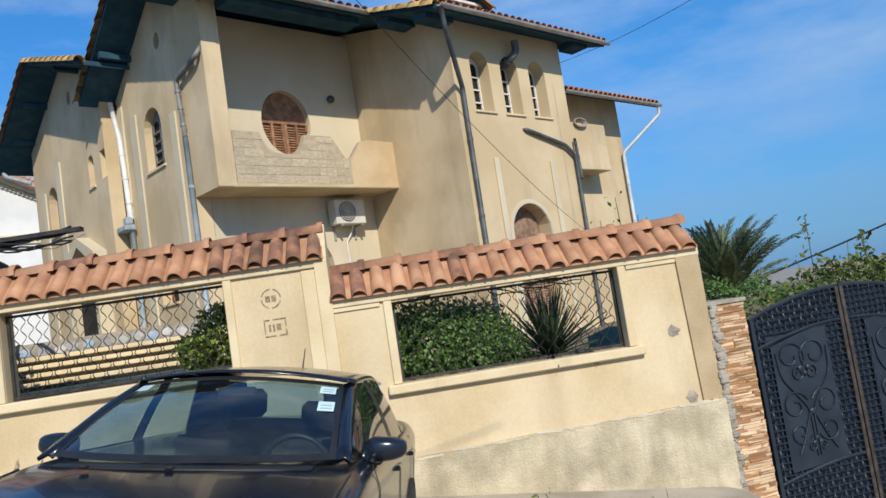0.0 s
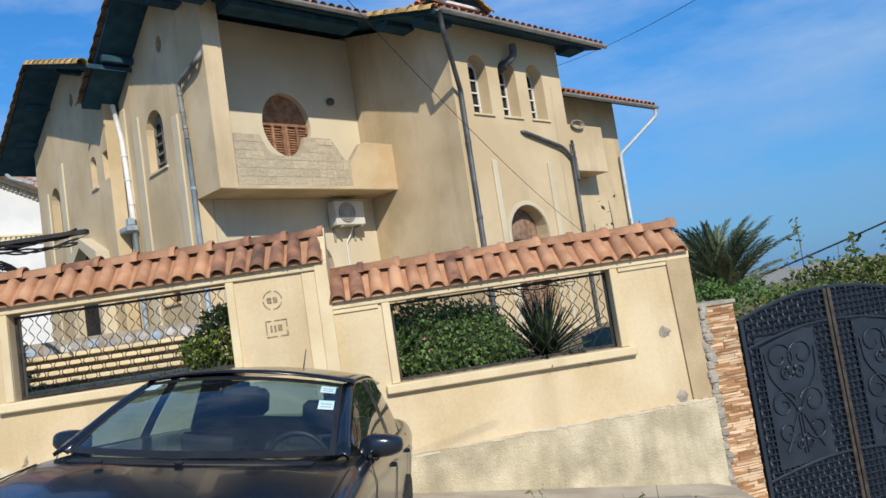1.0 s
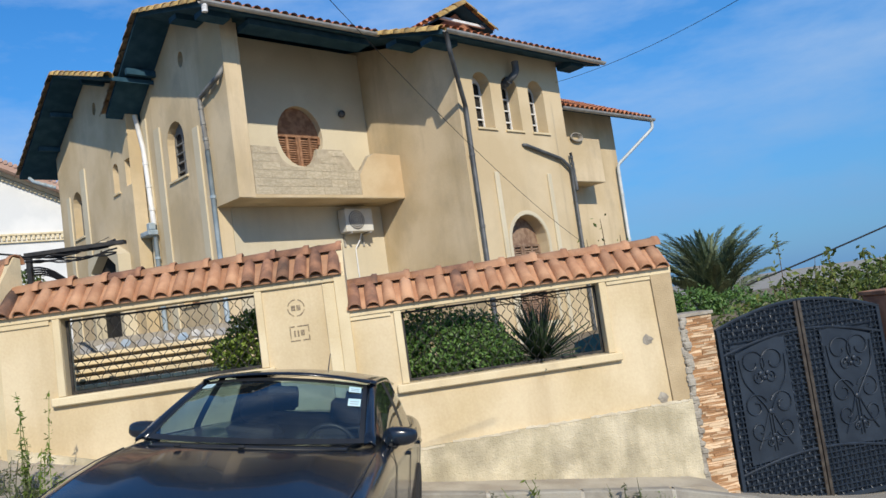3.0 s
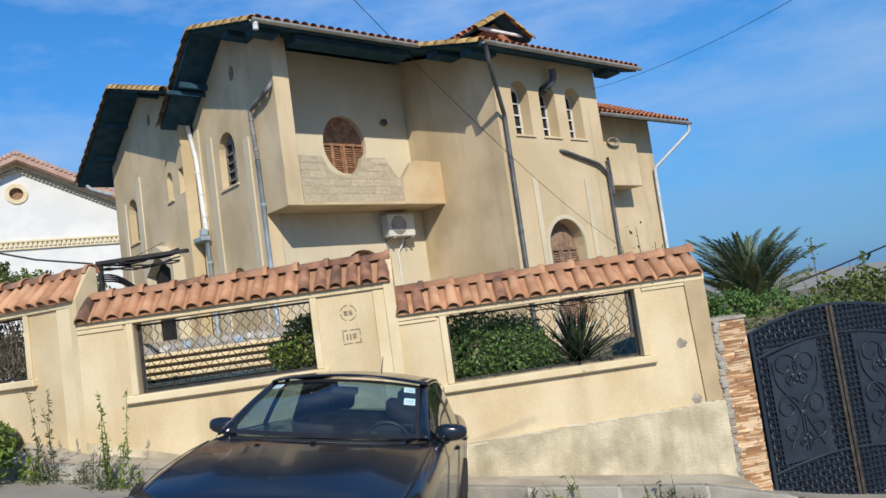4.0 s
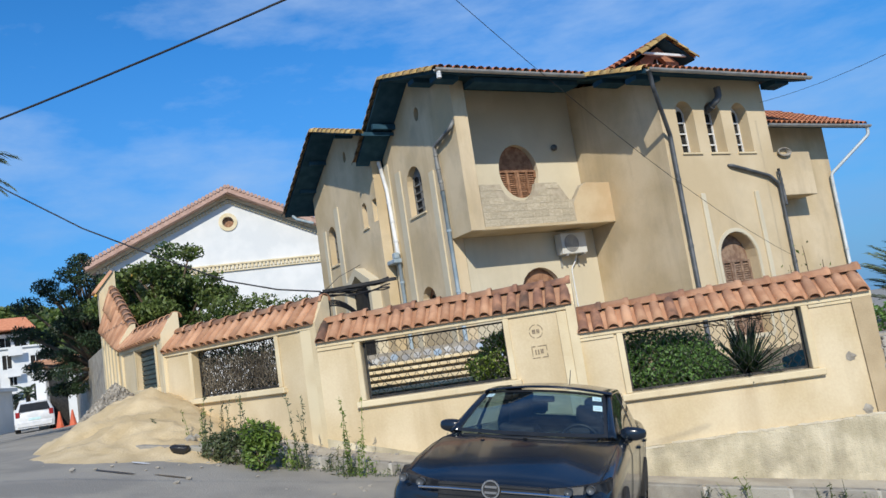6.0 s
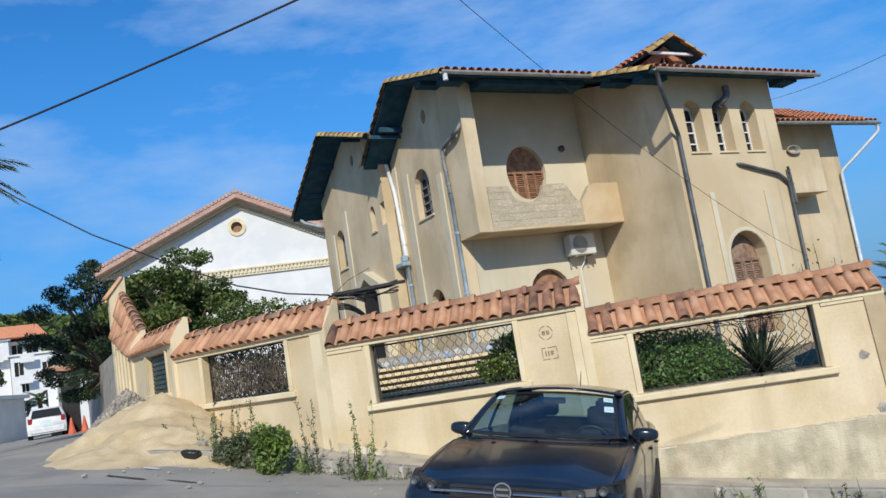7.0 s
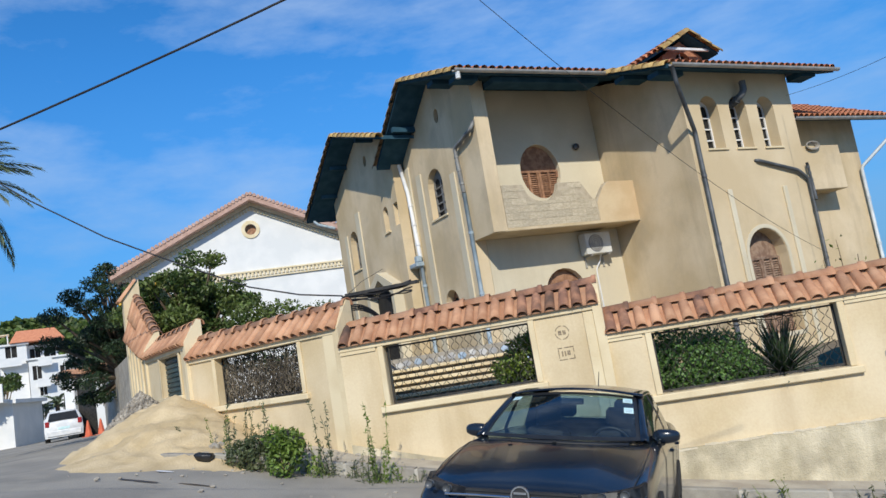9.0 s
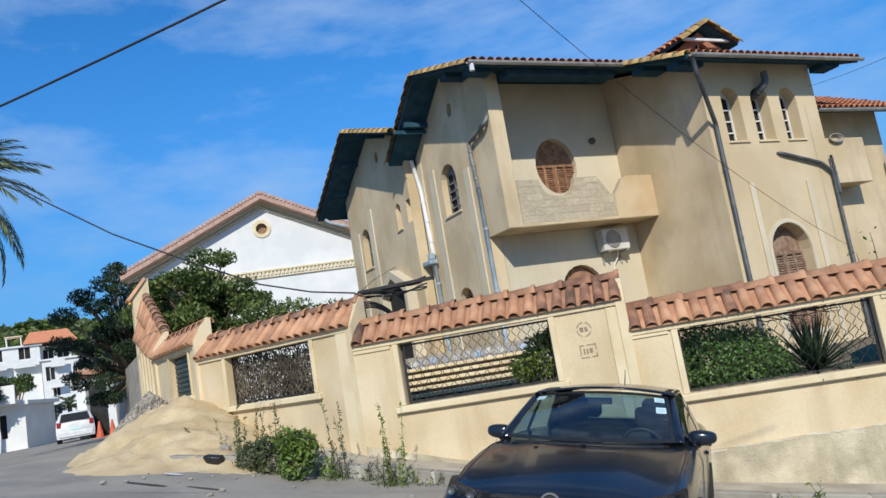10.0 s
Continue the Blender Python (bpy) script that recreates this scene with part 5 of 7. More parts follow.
# black printed band round the glass
sheet("screen_border", [screen_row(t, lift=0.003) for t in (0.93, 0.97, 1.0)], M_trimblack, "black printed edge of the glass", ws)
sheet("screen_border", [screen_row(t, lift=0.003) for t in (0.0, 0.03, 0.06)], M_trimblack, "", ws)
for q in (-1, 1):
    sheet("screen_border", [[screen(t, q * 0.955, 0, 0.003), screen(t, q * 0.98, 0, 0.003), screen(t, q, 0, 0.003)] for t in STEPS], M_trimblack, "", ws)


def roof_edge(t):
    """Half-width, y and height of the roof's edge from the screen to the rear window."""
    return 0.60 + 0.022 * math.sin(math.pi * min(1, t * 1.2)) - 0.045 * t * t, 2.11 + 1.40 * t, 1.352 + 0.055 * math.sin(math.pi * (0.05 + 0.72 * t)) - 0.035 * t * t


rows = []
for t in [k / 10 for k in range(11)]:
    w, y, z = roof_edge(t)
    rows.append([(w * q, y - (0.135 * (1 - t) ** 2 - 0.06 * t * t) * (1 - q * q), z + 0.052 * (1 - q * q) - 0.0) for q in [-1 + k / 7 for k in range(15)]])
sheet("roof_panel", rows, M_paint, "glossy black roof panel", thick=0.012)
rg = sheet("rear_window", [[((0.41 + 0.05 * t) * q, 3.56 + 0.50 * t - 0.05 * q * q, 1.365 - 0.30 * t - 0.03 * q * q) for q in [-1 + k / 4 for k in range(9)]] for t in [k / 4 for k in range(5)]], M_glass_car, "clear rear window")
rg.visible_shadow = False


def belt(y):
    return 0.815 - 0.03 * max(0.0, (y - 2.6) / 1.4), 0.978 + 0.02 * (y - 1.4) / 2.6


def head(y):
    """Upper edge of the side windows: x and z at a place along the car."""
    if y < 2.2:
        t = (y - 1.34) / 0.86
        return 0.735 - 0.105 * t, 0.99 + 0.36 * t ** 0.9
    if y < 3.45:
        t = (y - 2.2) / 1.25
        return 0.63 + 0.01 * math.sin(math.pi * t) - 0.02 * t, 1.35 + 0.03 * math.sin(math.pi * t) - 0.01 * t
    t = (y - 3.45) / 0.5
    return 0.61 + 0.10 * t, 1.34 - 0.30 * t


for s in (-1, 1):
    # pillars as bent strips between the glass edges
    sheet("front_pillar", [[screen(t, s * 1.0, 0.0, -0.004), screen(t, s * 1.0, 0.035, 0.008) + Vector((0, 0.02, 0)), Vector((s * (0.755 - 0.115 * t), 1.36 + 0.83 * t, 0.985 + 0.362 * t ** 0.92))] for t in STEPS], M_paint, "", thick=0.02)
    rows = []
    for t in [k / 10 for k in range(11)]:
        w, y, z = roof_edge(t)
        hx, hz = head(min(y + 0.08, 3.45))
        rows.append([(s * (w - 0.01), y, z + 0.006), (s * (w + 0.022), y + 0.02, z - 0.004), (s * (hx + 0.008), y + 0.05, hz - 0.002)])
    sheet("roof_rail", rows, M_paint, "", thick=0.015)
    sheet("rear_pillar", [[(s * (0.41 + 0.05 * t), 3.51 + 0.50 * t, 1.335 - 0.30 * t), (s * (0.59 + 0.11 * t), 3.47 + 0.47 * t, 1.35 - 0.31 * t), (s * (0.628 + 0.165 * t), 3.10 + 0.25 * t, 1.35 - 0.36 * t)] for t in [k / 6 for k in range(7)]], M_paint, "", thick=0.02)
    for nm, y0, y1, mtl in (("front_side_window", 1.50, 2.495, M_glass_car), ("middle_pillar", 2.50, 2.655, M_trimblack), ("rear_side_window", 2.66, 3.34, M_glass_car)):
        rows = []
        for k in range(9):
            y = y0 + (y1 - y0) * k / 8
            bx, bz = belt(y)
            hx, hz = head(y)
            rows.append([(s * (bx + (hx - bx) * q + 0.012 * math.sin(math.pi * q)), y, bz + (hz - bz) * q) for q in (0, 0.25, 0.5, 0.75, 1)])
        g = sheet(nm, rows, mtl, "clear side window" if mtl is M_glass_car else "")
        g.visible_shadow = mtl is not M_glass_car
    bm = bmesh.new()
    tube(bm, [(s * (belt(y)[0] + 0.002), y, belt(y)[1] - 0.010) for y in (1.66, 2.0, 2.6, 3.2, 3.5)], 0.010, 6)
    part("belt_moulding", bm, M_trimblack, car)
    # mirror: rounded housing on a short foot
    bm = bmesh.new()
    bmesh.ops.create_icosphere(bm, subdivisions=3, radius=1)
    for v in bm.verts:
        x, y, z = v.co
        box_y, box_z = math.copysign(abs(y) ** 0.7, y), math.copysign(abs(z) ** 0.62, z)
        t = 0.5 + 0.5 * x
        v.co = Vector((s * (0.875 + 0.112 * math.copysign(abs(x) ** 0.8, x)), 1.76 + (0.085 * box_y if y < 0 else 0.04 * box_y) + 0.03 * t, 1.015 + 0.074 * box_z * (1.0 - 0.30 * t) + 0.01 * t))
    mir = part("wing_mirror", bm, M_paint, car, "black wing mirror", True)
    bm = bmesh.new()
    box(bm, min(s * 0.74, s * 0.86), max(s * 0.74, s * 0.86), 1.72, 1.79, 0.94, 0.972, 0.012)
    part("mirror_foot", bm, M_trimblack, mir)
    # bonnet shut line and door gaps
    bm = bmesh.new()
    tube(bm, [(s * 0.735, 0.16, 0.757), (s * 0.765, 0.5, 0.838), (s * 0.775, 0.9, 0.908), (s * 0.775, 1.25, 0.952)], 0.004, 4)
    part("shut_line", bm, M_trimblack, car)
    for y in (1.55, 2.56, 3.5):
        bm = bmesh.new()
        tube(bm, [(s * 0.868, y, 0.34), (s * 0.879, y, 0.60), (s * 0.876, y, 0.85), (s * 0.835, y, 0.965)], 0.003, 4)
        part("shut_line", bm, M_trimblack, car)
    # head lamp: dark cluster following the corner of the nose
    bm = bmesh.new()
    pts_lo = [(0.40, 0.0, 0.672), (0.54, 0.01, 0.672), (0.66, 0.03, 0.68), (0.76, 0.08, 0.695), (0.825, 0.17, 0.72), (0.855, 0.30, 0.745)]
    pts_hi = [(0.42, 0.035, 0.752), (0.56, 0.05, 0.765), (0.67, 0.07, 0.778), (0.755, 0.12, 0.79), (0.81, 0.21, 0.80), (0.85, 0.36, 0.815)]
    lo = [bm.verts.new((s * x, y - 0.03, z)) for x, y, z in pts_lo]
    hi = [bm.verts.new((s * x, y - 0.03, z)) for x, y, z in pts_hi]
    lob = [bm.verts.new((s * x * 0.95, y + 0.10, z)) for x, y, z in pts_lo]
    hib = [bm.verts.new((s * x * 0.95, y + 0.10, z)) for x, y, z in pts_hi]
    for i in range(5):
        bm.faces.new((lo[i], lo[i + 1], hi[i + 1], hi[i]))
        bm.faces.new((hi[i], hi[i + 1], hib[i + 1], hib[i]))
        bm.faces.new((lob[i], lob[i + 1], lo[i + 1], lo[i]))
    bm.faces.new((lo[0], hi[0], hib[0], lob[0]))
    bm.faces.new((lo[5], lob[5], hib[5], hi[5]))
    bmesh.ops.recalc_face_normals(bm, faces=bm.faces)
    for v in bm.verts:
        v.co = Vector((v.co.x * 0.965, v.co.y + 0.03, v.co.z - 0.03))
    hl = part("headlamp", bm, M_lamp, car, "smoked clear headlamp")
    for x, y, z in ((0.55, -0.012, 0.715), (0.70, 0.02, 0.735)):
        bm = bmesh.new()
        tube(bm, [(s * x, y - 0.012, z), (s * x, y + 0.03, z)], 0.03, 12)
        part("projector", bm, M_lens_rim, hl, "", True)
    # seats
    bm = bmesh.new()
    box(bm, s * 0.36 - 0.23, s * 0.36 + 0.23, 2.50, 2.64, 0.50, 1.02, 0.05)
    box(bm, s * 0.36 - 0.24, s * 0.36 + 0.24, 2.0, 2.49, 0.40, 0.55, 0.05)
    part("front_seat", bm, M_seat, car, "dark cloth front seat")
    bm = bmesh.new()
    box(bm, s * 0.36 - 0.13, s * 0.36 + 0.13, 2.57, 2.66, 1.05, 1.235, 0.035)
    part("headrest", bm, M_seat, car)
    # wheels
    for y in (0.86, 3.41):
        bm = bmesh.new()
        prof = [(0.20, 0.0), (0.29, 0.0), (0.312, 0.03), (0.315, 0.10), (0.312, 0.16), (0.29, 0.19), (0.20, 0.19)]
        n = 28
        rg_ = [[bm.verts.new((s * (0.885 - d), y + r * math.cos(2 * math.pi * k / n), 0.315 + r * math.sin(2 * math.pi * k / n))) for r, d in prof] for k in range(n)]
        for k in range(n):
            for i in range(len(prof) - 1):
                bm.faces.new((rg_[k][i], rg_[k][i + 1], rg_[(k + 1) % n][i + 1], rg_[(k + 1) % n][i]))
        bmesh.ops.recalc_face_normals(bm, faces=bm.faces)
        wh = part("wheel", bm, M_rubber, car, "black rubber tyre", True)
        bm = bmesh.new()
        for k in range(10):
            m = Matrix.Translation((s * 0.86, y, 0.315)) @ Matrix.Rotation(2 * math.pi * k / 10, 4, "X")
            box(bm, -0.012, 0.012, 0.0, 0.205, -0.02, 0.02, m=m)
        tube(bm, [(s * 0.85, y, 0.315), (s * 0.878, y, 0.315)], 0.05, 10)
        part("rim", bm, M_alloy, wh, "spoked alloy rim")
        # flat near-black disc paints the shaded wheel housing on the side
        bm = bmesh.new()
        ring = [bm.verts.new((s * 0.84, y + 0.36 * math.cos(math.pi * k / 14), 0.30 + 0.37 * math.sin(math.pi * k / 14))) for k in range(15)]
        ring2 = [bm.verts.new((s * 0.884, y + 0.36 * math.cos(math.pi * k / 14), 0.30 + 0.37 * math.sin(math.pi * k / 14))) for k in range(15)]
        for k in range(14):
            bm.faces.new((ring[k], ring[k + 1], ring2[k + 1], ring2[k]))
        c = bm.verts.new((s * 0.883, y, 0.30))
        for k in range(14):
            bm.faces.new((c, ring2[k], ring2[k + 1]))
        part("wheel_arch", bm, M_dark, car)
    for y in (2.30, 3.22):
        bm = bmesh.new()
        box(bm, min(s * 0.862, s * 0.90), max(s * 0.862, s * 0.90), y, y + 0.2, 0.845, 0.875, 0.008)
        part("door_handle", bm, M_paint, car)
# grille, chrome line, badge
bm = bmesh.new()
box(bm, -0.41, 0.41, -0.03, 0.1, 0.60, 0.725, 0.012)
grille_ob = part("grille", bm, M_trimblack, car, "black slatted grille")
for z in (0.615, 0.645, 0.715):
    bm = bmesh.new()
    box(bm, -0.40, 0.40, -0.042, -0.031, z, z + 0.014)
    part("grille_bar", bm, M_trimblack, grille_ob)
for s in (-1, 1):
    bm = bmesh.new()
    tube(bm, [(s * 0.075, -0.045, 0.688), (s * 0.3, -0.042, 0.688), (s * 0.42, -0.034, 0.686), (s * 0.56, -0.026, 0.682)], 0.008, 6)
    part("chrome_strip", bm, M_chrome, car)
bm = bmesh.new()
slab(bm, oval(0, 0, 0.135, 0.135, 28), [oval(0, 0, 0.112, 0.112, 28)], lambda a, z, d: (a, -0.062 + d, 0.70 + z), 0.012)
badge = part("badge", bm, M_chrome, car, "round chrome badge")
bm = bmesh.new()
slab(bm, oval(0, 0, 0.13, 0.13, 28), [], lambda a, z, d: (a, -0.05 + d, 0.70 + z), 0.03)
part("badge_disc", bm, M_trimblack, badge)
bm = bmesh.new()
for z in (-0.022, 0.018):
    box(bm, -0.045, 0.045, -0.060, -0.051, 0.70 + z - 0.008, 0.70 + z + 0.008)
part("badge_bar", bm, M_chrome, badge)
bm = bmesh.new()
box(bm, -0.6, 0.6, -0.03, 0.2, 0.25, 0.46, 0.03)
part("bumper_intake", bm, M_trimblack, car, "black lower air intake")
bm = bmesh.new()
box(bm, -0.26, 0.26, -0.045, -0.031, 0.46, 0.57, 0.004)
part("number_plate", bm, M_pipe_white, car, "pale number plate")
for x in (-0.36, 0.02):
    bm = bmesh.new()
    box(bm, x - 0.02, x + 0.02, 1.02, 1.05, 0.985, 1.002, 0.006)
    part("washer_nozzle", bm, M_trimblack, car)
sheet("cowl", [[(0.60 * q, 1.10 + 0.17 * q * q + d, 0.983 - 0.012 * q * q + 0.01 * (d > 0)) for q in [-1 + k / 5 for k in range(11)]] for d in (-0.07, 0.05)], M_trimblack, "", thick=0.01)
bm = bmesh.new()
box(bm, -0.70, 0.70, 1.45, 1.85, 0.78, 0.955, 0.05)
part("dashboard", bm, M_trimblack, car, "dark dashboard")
bm = bmesh.new()
tube(bm, [(0.36 + 0.18 * math.cos(k * math.pi / 12), 1.98 - 0.06 * math.sin(k * math.pi / 12), 0.90 + 0.17 * math.sin(k * math.pi / 12)) for k in range(25)], 0.016, 6, caps=False)
part("steering_wheel", bm, M_trimblack, car, "", True)
bm = bmesh.new()
box(bm, -0.64, 0.64, 3.2, 3.4, 0.4, 1.09, 0.05)
part("rear_seat", bm, M_seat, car, "dark cloth rear bench")
bm = bmesh.new()
box(bm, -0.64, 0.64, 3.41, 4.0, 1.0, 1.06)
part("parcel_shelf", bm, M_seat, car)
for x in (-0.38, 0.40):
    bm = bmesh.new()
    box(bm, x - 0.18, x + 0.18, 3.30, 3.4, 1.095, 1.30, 0.04)
    part("headrest", bm, M_seat, car)
bm = bmesh.new()
box(bm, -0.11, 0.11, 1.98, 2.01, 1.27, 1.33, 0.012)
part("rear_view_mirror", bm, M_trimblack, car)
bm = bmesh.new()
box(bm, -0.72, 0.72, 1.4, 3.6, 0.34, 0.40)
part("cabin_floor", bm, M_seat, car)
for q, t, w, h in ((0.87, 0.84, 0.045, 0.032), (0.88, 0.58, 0.045, 0.036), (-0.90, 0.86, 0.045, 0.026)):
    c = screen(t, q, 0, 0.004)
    ax = (screen(t, q + 0.02) - screen(t, q - 0.02)).normalized()
    ay = (screen(t + 0.02, q) - screen(t - 0.02, q)).normalized()
    nz = ax.cross(ay).normalized()
    m = Matrix((ax, ay, nz)).transposed().to_4x4()
    m.translation = c
    bm = bmesh.new()
    box(bm, -w, w, -h * 1.6, h * 1.6, 0.0, 0.001, m=m)
    stk = part("windscreen_sticker", bm, M_sticker, ws, "pale blue-green paper sticker")
    bm = bmesh.new()
    for k in range(2):
        box(bm, -w * 0.7, w * 0.7, -h * 0.9 + k * h, -h * 0.9 + k * h + h * 0.35, 0.0012, 0.0018, m=m)
    part("print_bar", bm, M_pipe_blue, ws, "faint printed lines")
bm = bmesh.new()
tube(bm, [(0.043, 3.40, 1.425), (0.043, 3.47, 1.60)], 0.007, 5, 0.004)
tube(bm, [(0.043, 3.38, 1.40), (0.043, 3.41, 1.432)], 0.02, 6)
part("aerial", bm, M_trimblack, car, "short black roof aerial")


# ---- yard behind the wall ----
bm = bmesh.new()
vs = [bm.verts.new((x, y, 0.9)) for x, y in ((2.62, 8.27), (-1.2, 7.83), (-5.05, 7.56), (-8.6, 8.97), (-10.95, 10.9), (-13.2, 13.2), (-14, 34), (16, 34), (9, 15), (3.2, 9.2))]
bm.faces.new(vs[::-1])
g = bmesh.ops.extrude_face_region(bm, geom=bm.faces[:])
for v in g["geom"]:
    if isinstance(v, bmesh.types.BMVert):
        v.co.z -= 3
bmesh.ops.recalc_face_normals(bm, faces=bm.faces)
tagged(part("ground", bm, M_soil), "bare brown garden soil behind the wall", "ground", kind="structure")
stairs = thing("garden_stairs", pose(-5.75, 8.85, 0, 0, 0, 8), "cream painted garden stairs with dark shadow gaps", "stairs", kind="structure")
for k in range(6):
    bm = bmesh.new()
    box(bm, 0, 3.0, 0.17 * k, 0.17 * k + 0.24, 1.345 + 0.105 * k, 1.40 + 0.105 * k, 0.008)
    part("tread", bm, M_trim, stairs)
    bm = bmesh.new()
    box(bm, 0.02, 2.98, 0.17 * k + 0.13, 0.17 * k + 0.23, 0.9, 1.344 + 0.105 * k)
    part("riser", bm, M_cement, stairs)
rw = thing("retaining_wall", pose(-6.2, 10.1, 0, 0, 0, 8), "low garden wall faced with grey and blue crazy paving", "wall", kind="structure")
bm = bmesh.new()
box(bm, 0, 4.4, 0, 0.2, 0.9, 2.12)
part("core", bm, M_cement, rw)
rng = random.Random(5)
for i in range(22):
    for j in range(3):
        bm = bmesh.new()
        cx, cz = 0.1 + 0.2 * i + rng.uniform(-0.03, 0.03), 1.75 + 0.13 * j + rng.uniform(-0.02, 0.02)
        n = rng.randint(5, 7)
        f = [bm.verts.new((cx + 0.085 * rng.uniform(0.8, 1.2) * math.cos(2 * math.pi * k / n), -0.012, cz + 0.062 * rng.uniform(0.8, 1.15) * math.sin(2 * math.pi * k / n))) for k in range(n)]
        b = [bm.verts.new((v.co.x, -0.001, v.co.z)) for v in f]
        bm.faces.new(f)
        for k in range(n):
            bm.faces.new((f[k], f[(k + 1) % n], b[(k + 1) % n], b[k]))
        bmesh.ops.recalc_face_normals(bm, faces=bm.faces)
        part("paving_stone", bm, M_mosaic_one if (i * 7 + j) % 4 else M_mosaic_blue, rw)


def stems(name, parent, base, tips, r, material, seed=1):
    rng = random.Random(seed)
    bm = bmesh.new()
    for t in tips:
        b, t = Vector(base), Vector(t)
        mid = b.lerp(t, 0.5) + Vector((rng.uniform(-1, 1), rng.uniform(-1, 1), 0.3)) * (t - b).length * 0.12
        tube(bm, [b.lerp(mid, q).lerp(mid.lerp(t, q), q) for q in (0, 0.25, 0.5, 0.75, 1)], r, 5, r * 0.3)
    return part(name, bm, material, parent)


def bush(label, base, blobs, count, size, material, seed, name="bush", slim=0.5, category="bush", face=None):
    b = thing(name, pose(*base), label, category)
    stems("branch", b, (0, 0, -0.05), [(x * 0.9, y * 0.9, z) for x, y, z, *_ in blobs], 0.02 * max(0.5, size / 0.05), M_bark, seed)
    mesh_ob("foliage", leaves(blob_points(count, blobs, seed), size, 0.5, seed, slim, face), material, b)
    return b


bush("dense dark green clipped hedge filling the grille opening", (0.0, 8.2, 0.9), [(-0.3, 0, 0.4, 0.55, 0.38, 0.6), (0.2, 0.05, 0.38, 0.45, 0.38, 0.52), (-0.75, 0.0, 0.35, 0.35, 0.3, 0.55), (0.5, 0.1, 0.2, 0.3, 0.3, 0.36), (-0.1, 0.3, 0.35, 0.8, 0.3, 0.5)], 19000, 0.026, M_hedge, 3, "hedge", 0.6, "hedge", (0, -0.5, 0.6))
bush("bright leafy bush behind the wire grille", (-2.5, 8.25, 0.9), [(0.05, 0, 0.9, 0.36, 0.3, 0.36), (0.22, 0.05, 1.1, 0.22, 0.22, 0.26), (-0.3, 0, 0.78, 0.22, 0.25, 0.2)], 3000, 0.035, M_bush, 4)
bush("shaded garden bush behind the creeper grille", (-7.0, 9.3, 0.9), [(-0.9, 0.3, 1.1, 0.9, 0.5, 0.75), (0.3, 0, 1.1, 0.9, 0.45, 0.72), (1.2, -0.3, 1.0, 0.6, 0.4, 0.6)], 5000, 0.045, M_tree, 5)
# dry creeper woven into the grille
cr = thing("dry_creeper", pose(L_O[0], L_O[1], 0, 0, 0, -20), "dry brown creeper woven through the wire grille", "creeper")
bm = bmesh.new()
rng = random.Random(8)
for k in range(240):
    x, z = 0.82 + 2.05 * rng.random() ** 1.15, 1.8 + 0.3 * rng.random()
    pts = [(x, 0.16, z)]
    for q in range(6):
        x += rng.uniform(-0.12, 0.12)
        z += rng.uniform(0.02, 0.14)
        pts.append((min(max(x, 0.82), 2.92), 0.15 + rng.uniform(-0.04, 0.05), min(z, 2.6)))
    tube(bm, pts, 0.007, 4, 0.003)
tagged(part("stem", bm, M_dry, cr), kind="stuff")
pts = [(0.84 + 2.05 * rng.random() ** 1.2, 0.15 + rng.uniform(-0.05, 0.08), 1.85 + 0.75 * rng.random() ** 0.6) for k in range(1500)]
mesh_ob("foliage", leaves(pts, 0.02, 0.5, 9, 0.5), M_dry, cr)
rng = random.Random(18)
cr2 = thing("dry_creeper", pose(R_O[0], R_O[1], 0, 0, 0, 6.5), "bare climbing stem along the top of the grille", "creeper")
bm = bmesh.new()
for k in range(9):
    x, z = rng.uniform(1.5, 2.3), 1.87
    pts = [(x, 0.2, z)]
    for q in range(6):
        x += rng.uniform(0.02, 0.13)
        z += rng.uniform(-0.05, 0.025)
        pts.append((min(x, 2.9), 0.2 + rng.uniform(-0.04, 0.04), min(max(z, 1.55), 1.88)))
    tube(bm, pts, 0.009, 4, 0.004)
tagged(part("stem", bm, M_bark, cr2), kind="stuff")

yu = thing("yucca", pose(1.0, 8.42, 0.9) @ Matrix.Scale(0.86, 4), "spiky dark yucca with radiating stiff blades", "plant")
rng = random.Random(6)
bm = bmesh.new()
box(bm, -0.08, 0.08, -0.08, 0.08, -0.02, 0.25, 0.03)
part("stem", bm, M_bark, yu)
blade = bmesh.new()
pts = [(0, 0.020, 0), (0.35, 0.028, 0.012), (0.7, 0.018, 0.0), (0.92, 0.002, -0.02)]
l_, m_, r_ = [[blade.verts.new((sx * w, z - (0.012 if sx else 0), x)) for x, w, z in pts] for sx in (-1, 0, 1)]
for a, b in ((l_, m_), (m_, r_)):
    for i in range(3):
        blade.faces.new((a[i], b[i], b[i + 1], a[i + 1]))
BLADE_ME = mesh_of(blade, M_yucca)
for k in range(130):
    az, el = rng.uniform(0, 360), rng.uniform(8, 95)
    s = rng.uniform(0.75, 1.05)
    share("blade", BLADE_ME, yu, pose(0, 0, 0.12 + rng.uniform(0, 0.1), el, 0, az) @ Matrix.Scale(s, 4))
bm = bmesh.new()
slab(bm, [(0.2, 0), (0.9, 0), (0.88, 0.3), (0.5, 0.34), (0.22, 0.26)], [], lambda a, z, d: (a, d, z), 0.03)
tagged(part("teal_panel", bm, M_teal), "faded teal sheet leaning behind the yucca", "sheet").matrix_basis = pose(1.35, 9.15, 0.9, -8, 0, 6)


